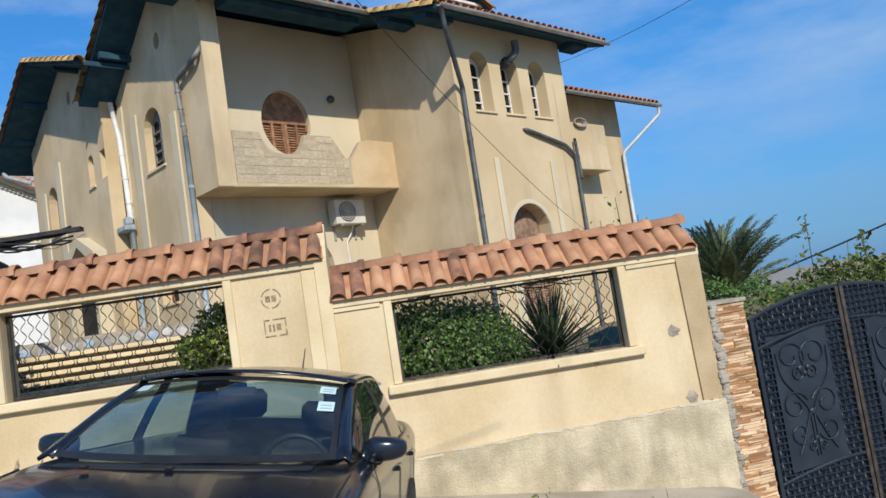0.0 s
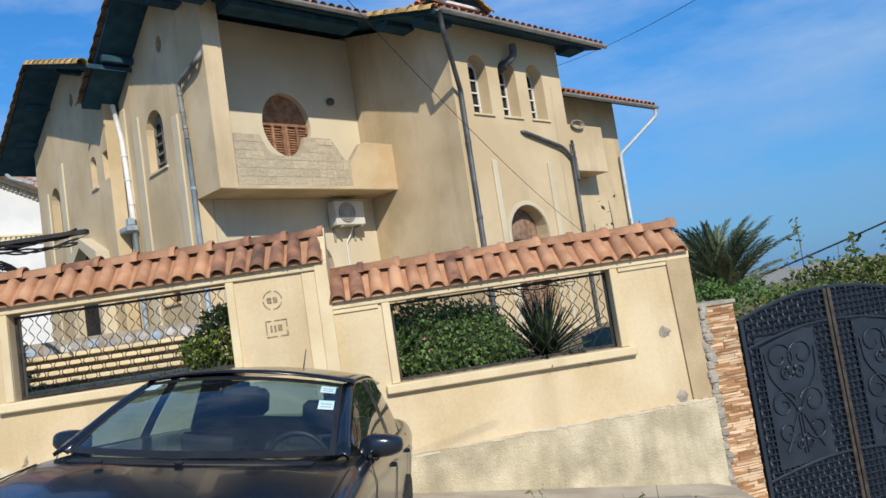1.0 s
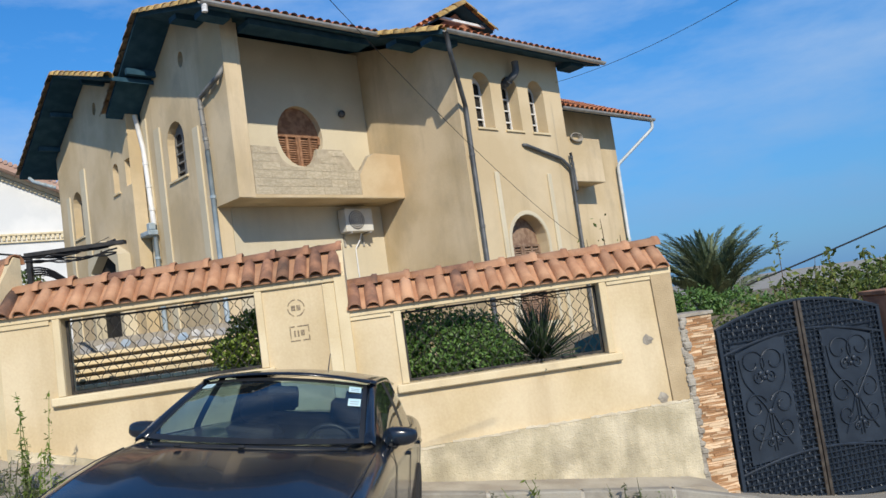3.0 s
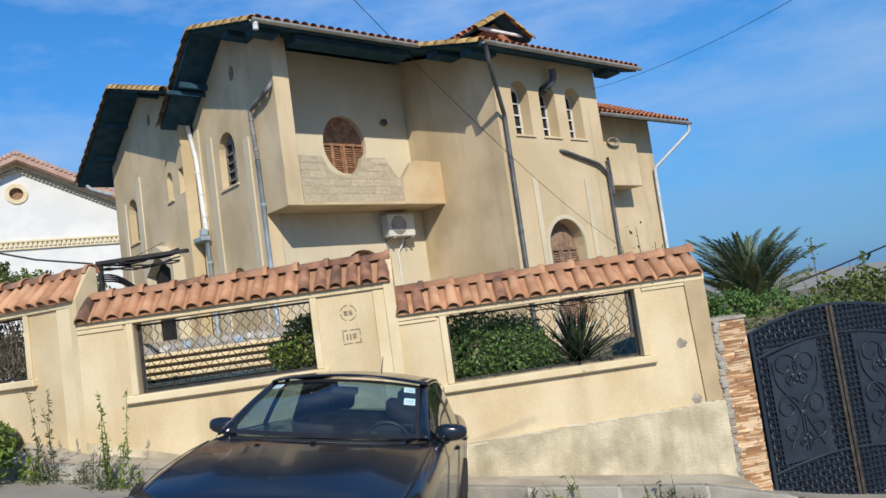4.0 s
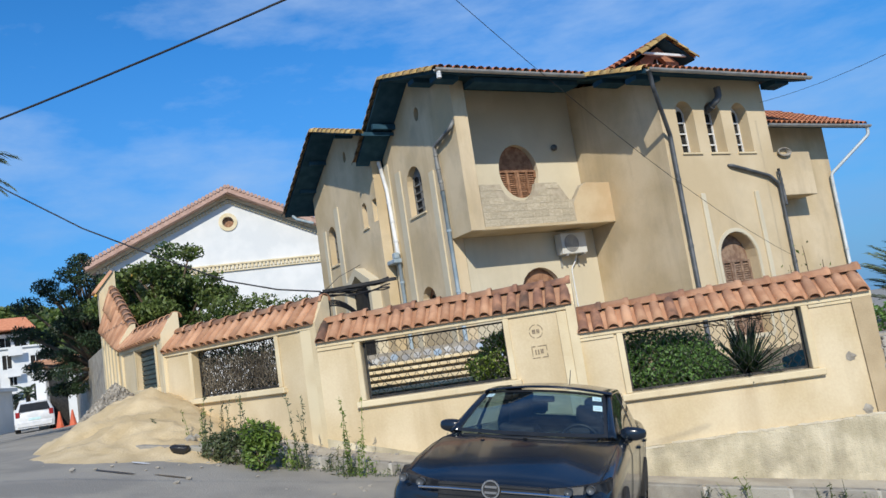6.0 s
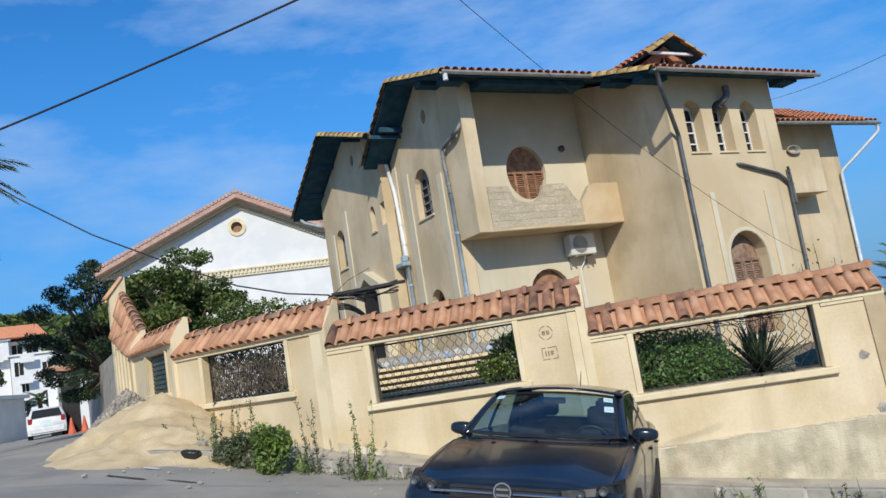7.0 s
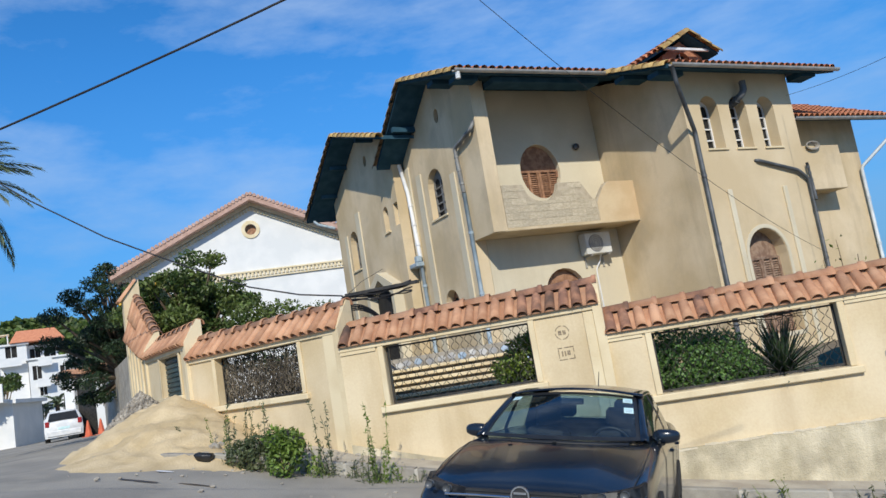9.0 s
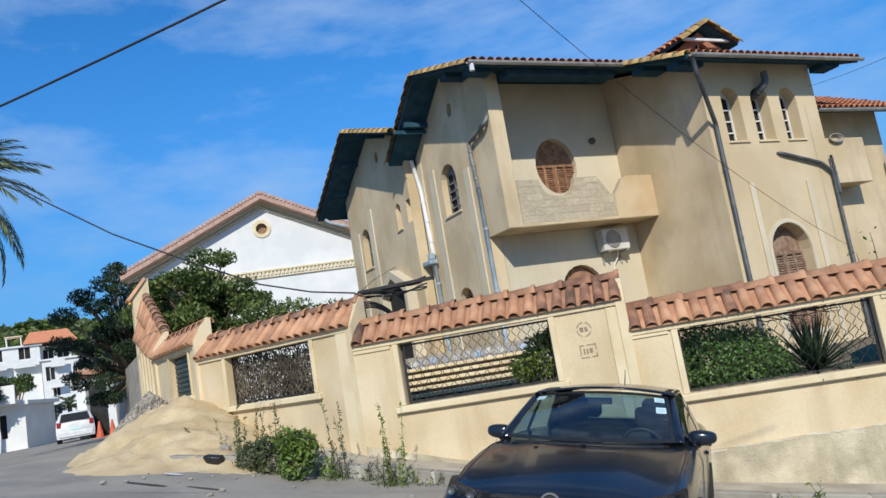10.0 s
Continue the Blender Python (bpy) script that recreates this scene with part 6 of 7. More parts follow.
# ---- palms, trees and shrubs ----
def frond_mesh(length, leaf, droop, material, seed, pairs=34, lift=0.5):
    """One arching frond with leaflets, along +x."""
    rng = random.Random(seed)
    bm = bmesh.new()
    pts = []
    for k in range(13):
        t = k / 12
        pts.append(Vector((length * (t - 0.18 * droop * t * t), 0, length * (lift * t - droop * 0.62 * t * t))))
    tube(bm, pts, 0.03, 4, 0.006)
    for k in range(pairs):
        t = 0.1 + 0.9 * k / pairs
        i = min(int(t * 12), 11)
        p = pts[i].lerp(pts[i + 1], t * 12 - i)
        d = (pts[i + 1] - pts[i]).normalized()
        ln = leaf * (0.45 + 0.55 * math.sin(math.pi * min(1, t * 0.95 + 0.1)))
        for s in (-1, 1):
            out = (Vector((0, s, 0)) * 0.5 + d * 0.95 + Vector((0, 0, rng.uniform(0.0, 0.35)))).normalized()
            tip = p + out * ln - Vector((0, 0, 0.18 * ln * (1 + droop)))
            mid = p + out * ln * 0.5 + Vector((0, 0, 0.03))
            w = Vector((0, 0, 1)).cross(out).normalized() * 0.019
            a, b, c, e = bm.verts.new(p - w * 0.5), bm.verts.new(p + w * 0.5), bm.verts.new(mid + w), bm.verts.new(mid - w)
            f = bm.verts.new(tip)
            bm.faces.new((a, b, c, e))
            bm.faces.new((e, c, f))
    return mesh_of(bm, material)


def palm(base, trunk_h, r, fronds, meshes, label, lean=0.0, low=-35, high=80, seed=1):
    p = thing("palm_tree", pose(*base), label, "palm tree")
    rng = random.Random(seed)
    bm = bmesh.new()
    n = 14
    tube(bm, [(lean * (k / n) ** 2, 0, trunk_h * k / n) for k in range(n + 1)], r * 1.15, 10, r * 0.85)
    part("trunk", bm, M_bark, p)
    for k in range(fronds):
        el = low + (high - low) * ((k * 0.755) % 1.0)
        share("frond", meshes[k % len(meshes)], p, Matrix.Translation((lean, 0, trunk_h - 0.1)) @ Matrix.Rotation(math.radians(k * 137.5 + rng.uniform(-12, 12)), 4, "Z") @ Matrix.Rotation(math.radians(-el), 4, "Y") @ Matrix.Rotation(rng.uniform(-0.3, 0.3), 4, "X") @ Matrix.Scale(rng.uniform(0.85, 1.1), 4))
    return p


FR = [frond_mesh(3.0, 0.46, 0.66, M_palm, k, 52, 0.22) for k in range(3)]
palm((7.35, 20.6, road_z(8.3, 20.6) - 0.1), 2.25, 0.28, 60, FR, "short feathery date palm behind the gate", 0.0, 40, 88, 2)
FL = [frond_mesh(3.0, 0.55, 1.0, M_palm, 10 + k, 40, 0.3) for k in range(2)]
palm((-19.15, 12.5, 1.2), 7.6, 0.22, 72, FL, "tall fan-crowned street palm with drooping fronds", 0.0, -55, 60, 3)


def tree(name, base, height, blobs, count, size, material, label, seed, trunk=0.16, slim=0.45):
    t = thing(name, pose(*base), label, "tree")
    bm = bmesh.new()
    tube(bm, [(0, 0, -0.2), (0.06, 0.03, height * 0.3), (-0.04, 0.05, height * 0.6)], trunk, 8, trunk * 0.6)
    part("trunk", bm, M_bark, t)
    stems("limb", t, (-0.03, 0.05, height * 0.5), [b[:3] for b in blobs], trunk * 0.45, M_bark, seed)
    mesh_ob("crown", leaves(blob_points(count, blobs, seed, 0.35), size, 0.5, seed, slim), material, t)
    return t


rng = random.Random(21)
def scatter(n, cx, cy, cz, rx, ry, rz, r):
    out = []
    for k in range(n):
        a, b, q = rng.uniform(0, 2 * math.pi), rng.uniform(-1, 1), rng.random() ** 0.5
        s = math.sqrt(1 - b * b)
        rr = r * rng.uniform(0.6, 1.25)
        out.append((cx + rx * q * s * math.cos(a), cy + ry * q * s * math.sin(a), cz + rz * q * b, rr, rr, rr * 0.6))
    return out


tree("dark_tree", (-18.3, 18.3, 1.3), 3.6, scatter(90, -0.2, 0, 3.2, 2.6, 2.1, 2.5, 0.42), 34000, 0.062, M_tree, "dark spreading street tree with feathery foliage", 31, 0.2, 0.3)
tree("dark_tree", (-16.9, 19.6, 0.9), 4.8, scatter(60, -0.5, 0, 4.15, 2.6, 1.6, 1.5, 0.42), 20000, 0.062, M_tree, "dark feathery tree behind the wall", 32, 0.2, 0.3)
tree("dark_tree", (-16.4, 17.6, 0.9), 4.0, scatter(40, 0, 0, 3.0, 1.4, 1.3, 2.1, 0.42), 16000, 0.062, M_tree, "dark feathery tree leaning over the wall", 35, 0.16, 0.3)
cit = tree("citrus_tree", (-12.75, 14.7, 0.9), 4.2, scatter(60, -0.1, 0, 3.45, 2.1, 1.4, 1.6, 0.42), 21000, 0.06, M_citrus, "citrus tree with ripe orange fruit over the wall", 33, 0.14, 0.5)
for k in range(8):
    bm = bmesh.new()
    bmesh.ops.create_icosphere(bm, subdivisions=1, radius=0.045, matrix=pose(0.1 + rng.uniform(-1.7, 0.9), -1.15 + rng.uniform(-0.15, 0.2), 3.6 + rng.uniform(-0.9, 0.9)))
    part("fruit", bm, M_orange, cit, "", True)
bush("low dark shrub rising behind the tile coping", (-9.6, 13.6, 0.9), [(0, 0, 2.7, 0.8, 0.5, 0.45), (1.0, 0.3, 2.6, 0.6, 0.5, 0.35), (-0.8, 0, 2.8, 0.7, 0.5, 0.5)], 3500, 0.05, M_citrus, 36)

# shrubs behind the gate
def sprays(label, base, tips, count, size, material, seed):
    s = thing("shrub", pose(*base), label, "shrub")
    rngs = random.Random(seed)
    bm = bmesh.new()
    pts = []
    for tx, ty, tz in tips:
        b, t = Vector((rngs.uniform(-0.15, 0.15), 0, 0)), Vector((tx, ty, tz))
        mid = b.lerp(t, 0.55) + Vector((rngs.uniform(-0.15, 0.15), 0, 0.15))
        line = [b.lerp(mid, q).lerp(mid.lerp(t, q), q) for q in [k / 8 for k in range(9)]]
        tube(bm, line, 0.016, 4, 0.004)
        for k in range(count):
            q = rngs.uniform(0.45, 1.0)
            i = min(int(q * 8), 7)
            pts.append(line[i].lerp(line[i + 1], q * 8 - i) + Vector((rngs.gauss(0, 0.07), rngs.gauss(0, 0.07), rngs.gauss(0, 0.06))))
    part("branch", bm, M_bark, s)
    mesh_ob("foliage", leaves(pts, size, 0.5, seed, 0.5), material, s)
    return s


rngv = random.Random(3)
sprays("open yellow-green shrub with upright leafy sprays", (5.5, 11.3, -0.9), [(-0.1, 0, 3.25), (-0.35, 0, 2.6), (0.2, 0.1, 2.55), (0.45, 0, 2.75), (-0.6, 0, 2.3), (0.7, 0, 2.5), (0.05, 0.2, 2.3), (-0.85, 0, 2.15), (1.0, 0.1, 2.45)], 60, 0.05, M_shrub, 41)
sprays("leafy yellow-green shrub above the gate", (6.6, 11.2, -1.0), [(-0.5, 0, 2.95), (-0.2, 0, 2.6), (0.1, 0, 2.9), (0.4, 0.1, 2.7), (0.7, 0, 2.85), (-0.7, 0, 2.4), (1.0, 0, 2.6), (0.2, 0.2, 2.4), (1.3, 0, 2.7)], 130, 0.055, M_shrub, 42)
bush("dense green shrub at the foot of the palm", (6.3, 16.6, -1.0), [(-0.7, 0, 2.1, 0.7, 0.6, 0.5), (0.2, 0, 1.9, 0.8, 0.6, 0.55), (1.0, 0, 1.7, 0.8, 0.6, 0.5), (-1.4, 0.2, 2.0, 0.6, 0.5, 0.6), (2.0, 0, 1.5, 0.9, 0.6, 0.5)], 6000, 0.055, M_hedge, 43)
bush("dense green hedge behind the gate pillar", (9.5, 18.0, -1.4), [(0, 0, 2.3, 1.6, 0.8, 0.7), (2.2, 0, 2.4, 1.6, 0.8, 0.8), (4.2, 0, 2.6, 1.5, 0.8, 1.0)], 5000, 0.08, M_citrus, 44)

bush("low green hedge inside the gate", (4.6, 12.6, -1.0), [(-0.6, 0, 1.5, 0.9, 0.5, 0.6), (0.6, 0, 1.6, 0.9, 0.5, 0.6), (1.8, 0, 1.7, 0.9, 0.5, 0.7), (3.0, 0, 1.8, 0.9, 0.5, 0.8), (0.6, 0, 0.8, 1.8, 0.5, 0.6), (2.6, 0, 0.9, 1.2, 0.5, 0.7)], 9000, 0.05, M_citrus, 46)
sprays("thin leafy sprig rising behind the coping", (2.0, 9.0, 0.9), [(-0.1, 0, 1.6), (0.12, 0, 1.85), (0.35, 0, 1.6)], 16, 0.03, M_bush, 47)

# ---- sand heap, gravel, weeds and rubbish along the kerb ----
def heap(name, cx, cy, peaks, reach, material, label, step=0.12, rough=0.03):
    bm = bmesh.new()
    n = int(2 * reach / step)
    grid = []
    for j in range(n + 1):
        row = []
        for i in range(n + 1):
            x, y = cx - reach + step * i, cy - reach + step * j
            h = 0.0
            for px, py, ph, pr in peaks:
                d = math.hypot((x - px), (y - py)) / pr
                h = max(h, ph * max(0.0, 1 - d) ** 0.9 if d < 1 else 0.0)
            h += rough * noise.noise((x * 2.2, y * 2.2, 3)) * min(1, h * 4) + rough * 0.8 * noise.noise((x * 7, y * 7, 1)) * min(1, h * 4)
            row.append(bm.verts.new((x, y, road_z(x, y) - 0.06 + h)))
        grid.append(row)
    for a, b in zip(grid, grid[1:]):
        for i in range(n):
            bm.faces.new((a[i], a[i + 1], b[i + 1], b[i]))
    return tagged(part(name, bm, material, smooth=True), label, "heap")


heap("sand_mound", -8.4, 7.6, [(-8.7, 8.2, 0.92, 1.95), (-8.2, 7.7, 0.66, 1.9), (-7.5, 7.3, 0.40, 1.5), (-9.4, 8.7, 0.8, 1.7), (-7.0, 6.9, 0.22, 1.2), (-8.3, 6.8, 0.32, 1.5)], 3.0, M_sand, "heap of pale yellow building sand spilling over the kerb", 0.08, 0.09)
rng = random.Random(12)
gr = bmesh.new()
for k in range(2200):
    a, q = rng.uniform(0, 2 * math.pi), rng.random() ** 0.6
    x, y = -10.35 + 1.0 * q * math.cos(a), 9.35 + 0.85 * q * math.sin(a)
    s = rng.uniform(0.03, 0.07)
    z = road_z(x, y) + 0.95 * (1 - q) ** 0.9
    m = Matrix.LocRotScale((x, y, z), Euler((rng.random() * 6, rng.random() * 6, 0)), (s, s * 0.8, s * 0.7))
    vs = [gr.verts.new(m @ Vector(c)) for c in ((1, 0, 0), (-1, 0, 0), (0, 1, 0), (0, -1, 0), (0, 0, 1), (0, 0, -1))]
    for f in ((0, 2, 4), (2, 1, 4), (1, 3, 4), (3, 0, 4), (2, 0, 5), (1, 2, 5), (3, 1, 5), (0, 3, 5)):
        gr.faces.new([vs[i] for i in f])
tagged(part("gravel_heap", gr, M_gravel), "heap of loose grey gravel beside the sand", "gravel", kind="stuff")
heap("gravel_bed", -10.35, 9.35, [(-10.35, 9.35, 0.97, 0.95)], 1.2, M_cement, "packed grey gravel under the loose stones", 0.12)


def weed(base, h, stalks, seed, material=M_weed, leafsize=0.03, label="tall dusty roadside weed with thin stalks"):
    h *= 1.2
    w = thing("weed", pose(*base), label, "weed", "roadside weeds")
    rngw = random.Random(seed)
    bm = bmesh.new()
    pts = []
    for k in range(stalks):
        x, y = rngw.uniform(-0.16, 0.16), rngw.uniform(-0.1, 0.1)
        hh = h * (rngw.uniform(0.8, 1.05) if k < 3 else rngw.uniform(0.3, 0.6))
        dx, dy = rngw.uniform(-0.12, 0.12), rngw.uniform(-0.08, 0.08)
        line = [Vector((x + dx * q * q, y + dy * q * q, hh * q)) for q in [i / 6 for i in range(7)]]
        tube(bm, line, 0.006, 4, 0.002)
        for i in range(int(40 * hh / 0.6)):
            q = rngw.random() ** 1.5
            p = line[min(int(q * 6), 5)]
            p = Vector((x + dx * q * q, y + dy * q * q, hh * q))
            sp = 0.06 if q < 0.3 else 0.016
            pts.append(p + Vector((rngw.gauss(0, sp), rngw.gauss(0, sp), rngw.gauss(0, 0.02))))
    tagged(part("stalk", bm, material, w), kind="stuff")
    mesh_ob("foliage", leaves(pts, leafsize, 0.6, seed, 0.28), material, w)
    return w


for k, (x, y, h, n) in enumerate(((-4.30, 6.42, 0.95, 8), (-4.42, 6.36, 0.45, 9), (-5.12, 6.5, 0.85, 7), (-5.25, 6.42, 0.45, 8), (-6.1, 6.55, 0.85, 8), (-6.5, 6.6, 0.75, 8), (-7.0, 6.9, 0.6, 6), (-6.75, 7.4, 0.7, 5), (-4.75, 6.55, 0.22, 7), (-4.0, 6.55, 0.2, 6), (-3.75, 6.6, 0.16, 5), (-7.9, 7.2, 0.4, 4), (0.5, 7.0, 0.28, 6), (1.55, 7.15, 0.25, 6), (0.1, 6.98, 0.16, 5), (2.0, 7.2, 0.14, 4), (3.05, 7.75, 0.12, 6), (-1.9, 7.0, 0.3, 4), (-2.6, 7.38, 0.5, 2))):
    weed((x, y, road_z(x, y) - 0.02), h, n, 50 + k, M_weed if k % 3 else M_bush)
bush("bright green leafy bush growing at the kerb", (-5.55, 6.22, road_z(-5.55, 6.2)), [(0, 0, 0.24, 0.27, 0.22, 0.27), (0.12, 0, 0.42, 0.2, 0.17, 0.22), (-0.1, 0, 0.5, 0.17, 0.15, 0.2)], 1150, 0.034, M_bush, 61, face=(0, -0.3, 0.5))
bush("dusty grey-green bush growing at the kerb", (-6.1, 6.5, road_z(-6.1, 6.5)), [(0, 0, 0.22, 0.35, 0.25, 0.28), (-0.3, 0, 0.2, 0.25, 0.2, 0.24)], 1500, 0.03, M_weed, 62)
bm = bmesh.new()
bmesh.ops.create_icosphere(bm, subdivisions=3, radius=0.2, matrix=pose(-5.95, 6.88, walk_z(-5.95) + 0.12) @ Matrix.Diagonal((1.8, 1.0, 1.0, 1)))
for v in bm.verts:
    v.co += 0.07 * noise.noise_vector(v.co * 6) + 0.04 * noise.noise_vector(v.co * 17)
tagged(part("rubbish_bag", bm, M_trash, smooth=True), "crumpled black rubbish bag behind the weeds", "bag")
bm = bmesh.new()
box(bm, -0.12, 0.12, -0.06, 0.06, 0.0, 0.12, 0.02)
for v in bm.verts:
    v.co += 0.06 * noise.noise_vector(v.co * 9 + Vector((4, 2, 0)))
    v.co = pose(-6.95, 6.42, road_z(-6.95, 6.42) + 0.06, 8, 14, 12) @ v.co
tagged(part("rubbish_scrap", bm, M_trash, smooth=True), "torn black plastic scrap at the foot of the sand", "rubbish")
rng = random.Random(14)
for k in range(60):
    if k < 10:
        x, y = rng.uniform(-7.4, -4.6), rng.uniform(6.75, 7.2)
        z, s = walk_z(x), rng.uniform(0.03, 0.10)
    elif k < 32:
        x, y = rng.uniform(-5.0, -1.8), rng.uniform(7.0, 7.3)
        z, s = walk_z(x), rng.uniform(0.012, 0.04)
    else:
        x, y = rng.uniform(-8.5, -3.6), rng.uniform(4.6, 6.3)
        z, s = road_z(x, y), rng.uniform(0.012, 0.035)
    bm = bmesh.new()
    bmesh.ops.create_icosphere(bm, subdivisions=1, radius=s, matrix=pose(x, y, z + s * 0.3) @ Matrix.Diagonal((1.3, 1, 0.7, 1)))
    for v in bm.verts:
        v.co += s * 0.35 * noise.noise_vector(v.co * 9 + Vector((k, 0, 0)))
    tagged(part("stone", bm, M_cement), "loose grey rubble stone by the kerb", "stone", "loose stones")
for k, (x, y, w, h, mtl, lab) in enumerate(((-7.1, 5.75, 0.16, 0.05, M_pipe_white, "scrap of white plastic on the road"), (-6.9, 5.0, 0.32, 0.06, M_trash, "flat dark tar patch on the road"), (-6.2, 5.15, 0.25, 0.05, M_trash, "flat dark tar patch on the road"))):
    bm = bmesh.new()
    n = 12
    ring = [bm.verts.new((x + w * (0.8 + 0.4 * rng.random()) * math.cos(2 * math.pi * q / n), y + h * (0.8 + 0.4 * rng.random()) * math.sin(2 * math.pi * q / n), 0)) for q in range(n)]
    for v in ring:
        v.co.z = road_top(v.co.x, v.co.y) + 0.006
    c = bm.verts.new((x, y, road_top(x, y) + 0.009))
    for q in range(n):
        bm.faces.new((c, ring[q], ring[(q + 1) % n]))
    tagged(part("litter", bm, mtl), lab, "litter")

# ---- white house with the dentilled gable ----
WH = pose(-20.75, 31.65, 0, 0, 0, 33)
white = thing("white_house", WH, "white rendered house with a tiled gable and cream dentil mouldings", "house")
bm = bmesh.new()
slab(bm, [(-6.3, 0), (6.3, 0), (6.3, 8.55), (0, 11.55), (-6.3, 8.55)], [oval(-0.1, 10.22, 0.6, 0.6, 16)], lambda a, z, d: (a, d, z), 0.4)
part("gable_wall", bm, M_white, white)
bm = bmesh.new()
for s in (-1, 1):
    box(bm, s * 6.15 - 0.15, s * 6.15 + 0.15, 0.402, 14, 0, 8.5)
part("side_wall", bm, M_white, white)
bm = bmesh.new()
slab(bm, oval(-0.1, 10.22, 0.95, 0.95, 20), [oval(-0.1, 10.22, 0.58, 0.58, 20)], lambda a, z, d: (a, -0.06 + d, z), 0.058)
ro = part("round_vent", bm, M_cream_mould, white, "cream framed round attic vent")
bm = bmesh.new()
slab(bm, oval(-0.1, 10.22, 0.64, 0.64, 16), [], lambda a, z, d: (a, 0.2 + d, z), 0.05)
part("vent_disc", bm, M_wood, ro)
for s in (-1, 1):
    bm = bmesh.new()
    vs = [bm.verts.new(p) for p in ((0, -0.8, 11.95), (s * 7.1, -0.8, 8.57), (s * 7.1, 14.5, 8.57), (0, 14.5, 11.95), (0, -0.8, 11.65), (s * 7.1, -0.8, 8.27), (s * 7.1, 14.5, 8.27), (0, 14.5, 11.65))]
    for f in ((0, 1, 2, 3), (7, 6, 5, 4), (0, 4, 5, 1), (1, 5, 6, 2), (2, 6, 7, 3)):
        bm.faces.new([vs[i] for i in f])
    bmesh.ops.recalc_face_normals(bm, faces=bm.faces)
    rf = part("roof", bm, M_tile_far, white, "pinkish terracotta roof slope")
    bm = bmesh.new()
    for k in range(38):
        t0, t1 = k / 38, (k + 0.9) / 38
        for q in (t0,):
            p = Vector((s * 7.1 * (t0 + t1) / 2, -0.85, 11.99 - 3.38 * (t0 + t1) / 2))
            tube(bm, [p, p + Vector((0, 0.5, 0))], 0.1, 6)
    tagged(part("verge_tiles", bm, M_tile_far, rf, "row of verge tiles"), kind="stuff")
    bm = bmesh.new()
    for k in range(42):
        t = (k + 0.5) / 42
        p = Vector((s * 6.6 * t, -0.14, 11.45 - 3.14 * t))
        box(bm, p.x - 0.06, p.x + 0.06, -0.14, -0.001, p.z - 0.2, p.z - 0.03)
    tagged(part("dentil_band", bm, M_cream_mould, white, "cream dentil blocks under the verge"), kind="stuff")
    bm = bmesh.new()
    slab(bm, [(0, 11.66), (s * 7.0, 8.33), (s * 7.0, 8.13), (0, 11.46)], [], lambda a, z, d: (a, -0.16 + d, z), 0.158)
    part("verge_moulding", bm, M_cream_mould, white)
bm = bmesh.new()
box(bm, -6.4, 6.4, -0.12, -0.001, 7.95, 8.03)
box(bm, -6.4, 6.4, -0.10, -0.001, 7.62, 7.68)
part("cornice", bm, M_cream_mould, white, "cream cornice band")
bm = bmesh.new()
for k in range(64):
    x = -6.3 + 12.6 * (k + 0.5) / 64
    box(bm, x - 0.06, x + 0.06, -0.11, -0.001, 7.74, 7.93)
tagged(part("dentil_band", bm, M_cream_mould, white, "cream dentil row under the cornice"), kind="stuff")


# ---- street in the distance ----
def far_house(m, w, d, h, label, roof=None, wins=(), balconies=()):
    f = thing("apartment_house", m, label, "house", "far white houses")
    bm = bmesh.new()
    slab(bm, rect(-w / 2, w / 2, -0.5, h), [rect(x, x + ww, z, z + hh) for x, ww, z, hh in wins], lambda a, z, dd: (a, dd, z), 0.3)
    box(bm, -w / 2, -w / 2 + 0.3, 0.301, d, -0.5, h)
    box(bm, w / 2 - 0.3, w / 2, 0.301, d, -0.5, h)
    part("wall", bm, M_white, f)
    bm = bmesh.new()
    box(bm, -w / 2 - 0.25, w / 2 + 0.25, -0.25, d + 0.2, h + 0.002, h + 0.2)
    part("roof_slab", bm, M_white, f)
    for x, ww, z, hh in wins:
        bm = bmesh.new()
        box(bm, x, x + ww, 0.18, 0.24, z, z + hh)
        wn_ = part("window", bm, M_dark, f, "dark window")
        bm = bmesh.new()
        box(bm, x + ww / 2 - 0.03, x + ww / 2 + 0.03, 0.12, 0.179, z, z + hh)
        part("frame", bm, M_pipe_white, wn_)
    for x, ww, z in balconies:
        bm = bmesh.new()
        box(bm, x, x + ww, -1.0, -0.001, z, z + 0.15)
        b = part("balcony", bm, M_white, f)
        bm = bmesh.new()
        box(bm, x, x + ww, -1.0, -0.9, z + 0.151, z + 0.95)
        part("balustrade", bm, M_white, b)
    if roof:
        a, b, z0, z1 = roof
        bm = bmesh.new()
        vs = [bm.verts.new(p) for p in ((a, -0.5, z0), (b, -0.5, z0), (b - 0.8, d / 2, z1), (a + 0.8, d / 2, z1), (b, d, z0), (a, d, z0))]
        for q in ((0, 1, 2, 3), (4, 5, 3, 2), (1, 4, 2), (5, 0, 3), (0, 5, 4, 1)):
            bm.faces.new([vs[i] for i in q])
        bmesh.ops.recalc_face_normals(bm, faces=bm.faces)
        part("tiled_roof", bm, M_tile_bright, f, "bright orange-red tiled roof")
    return f


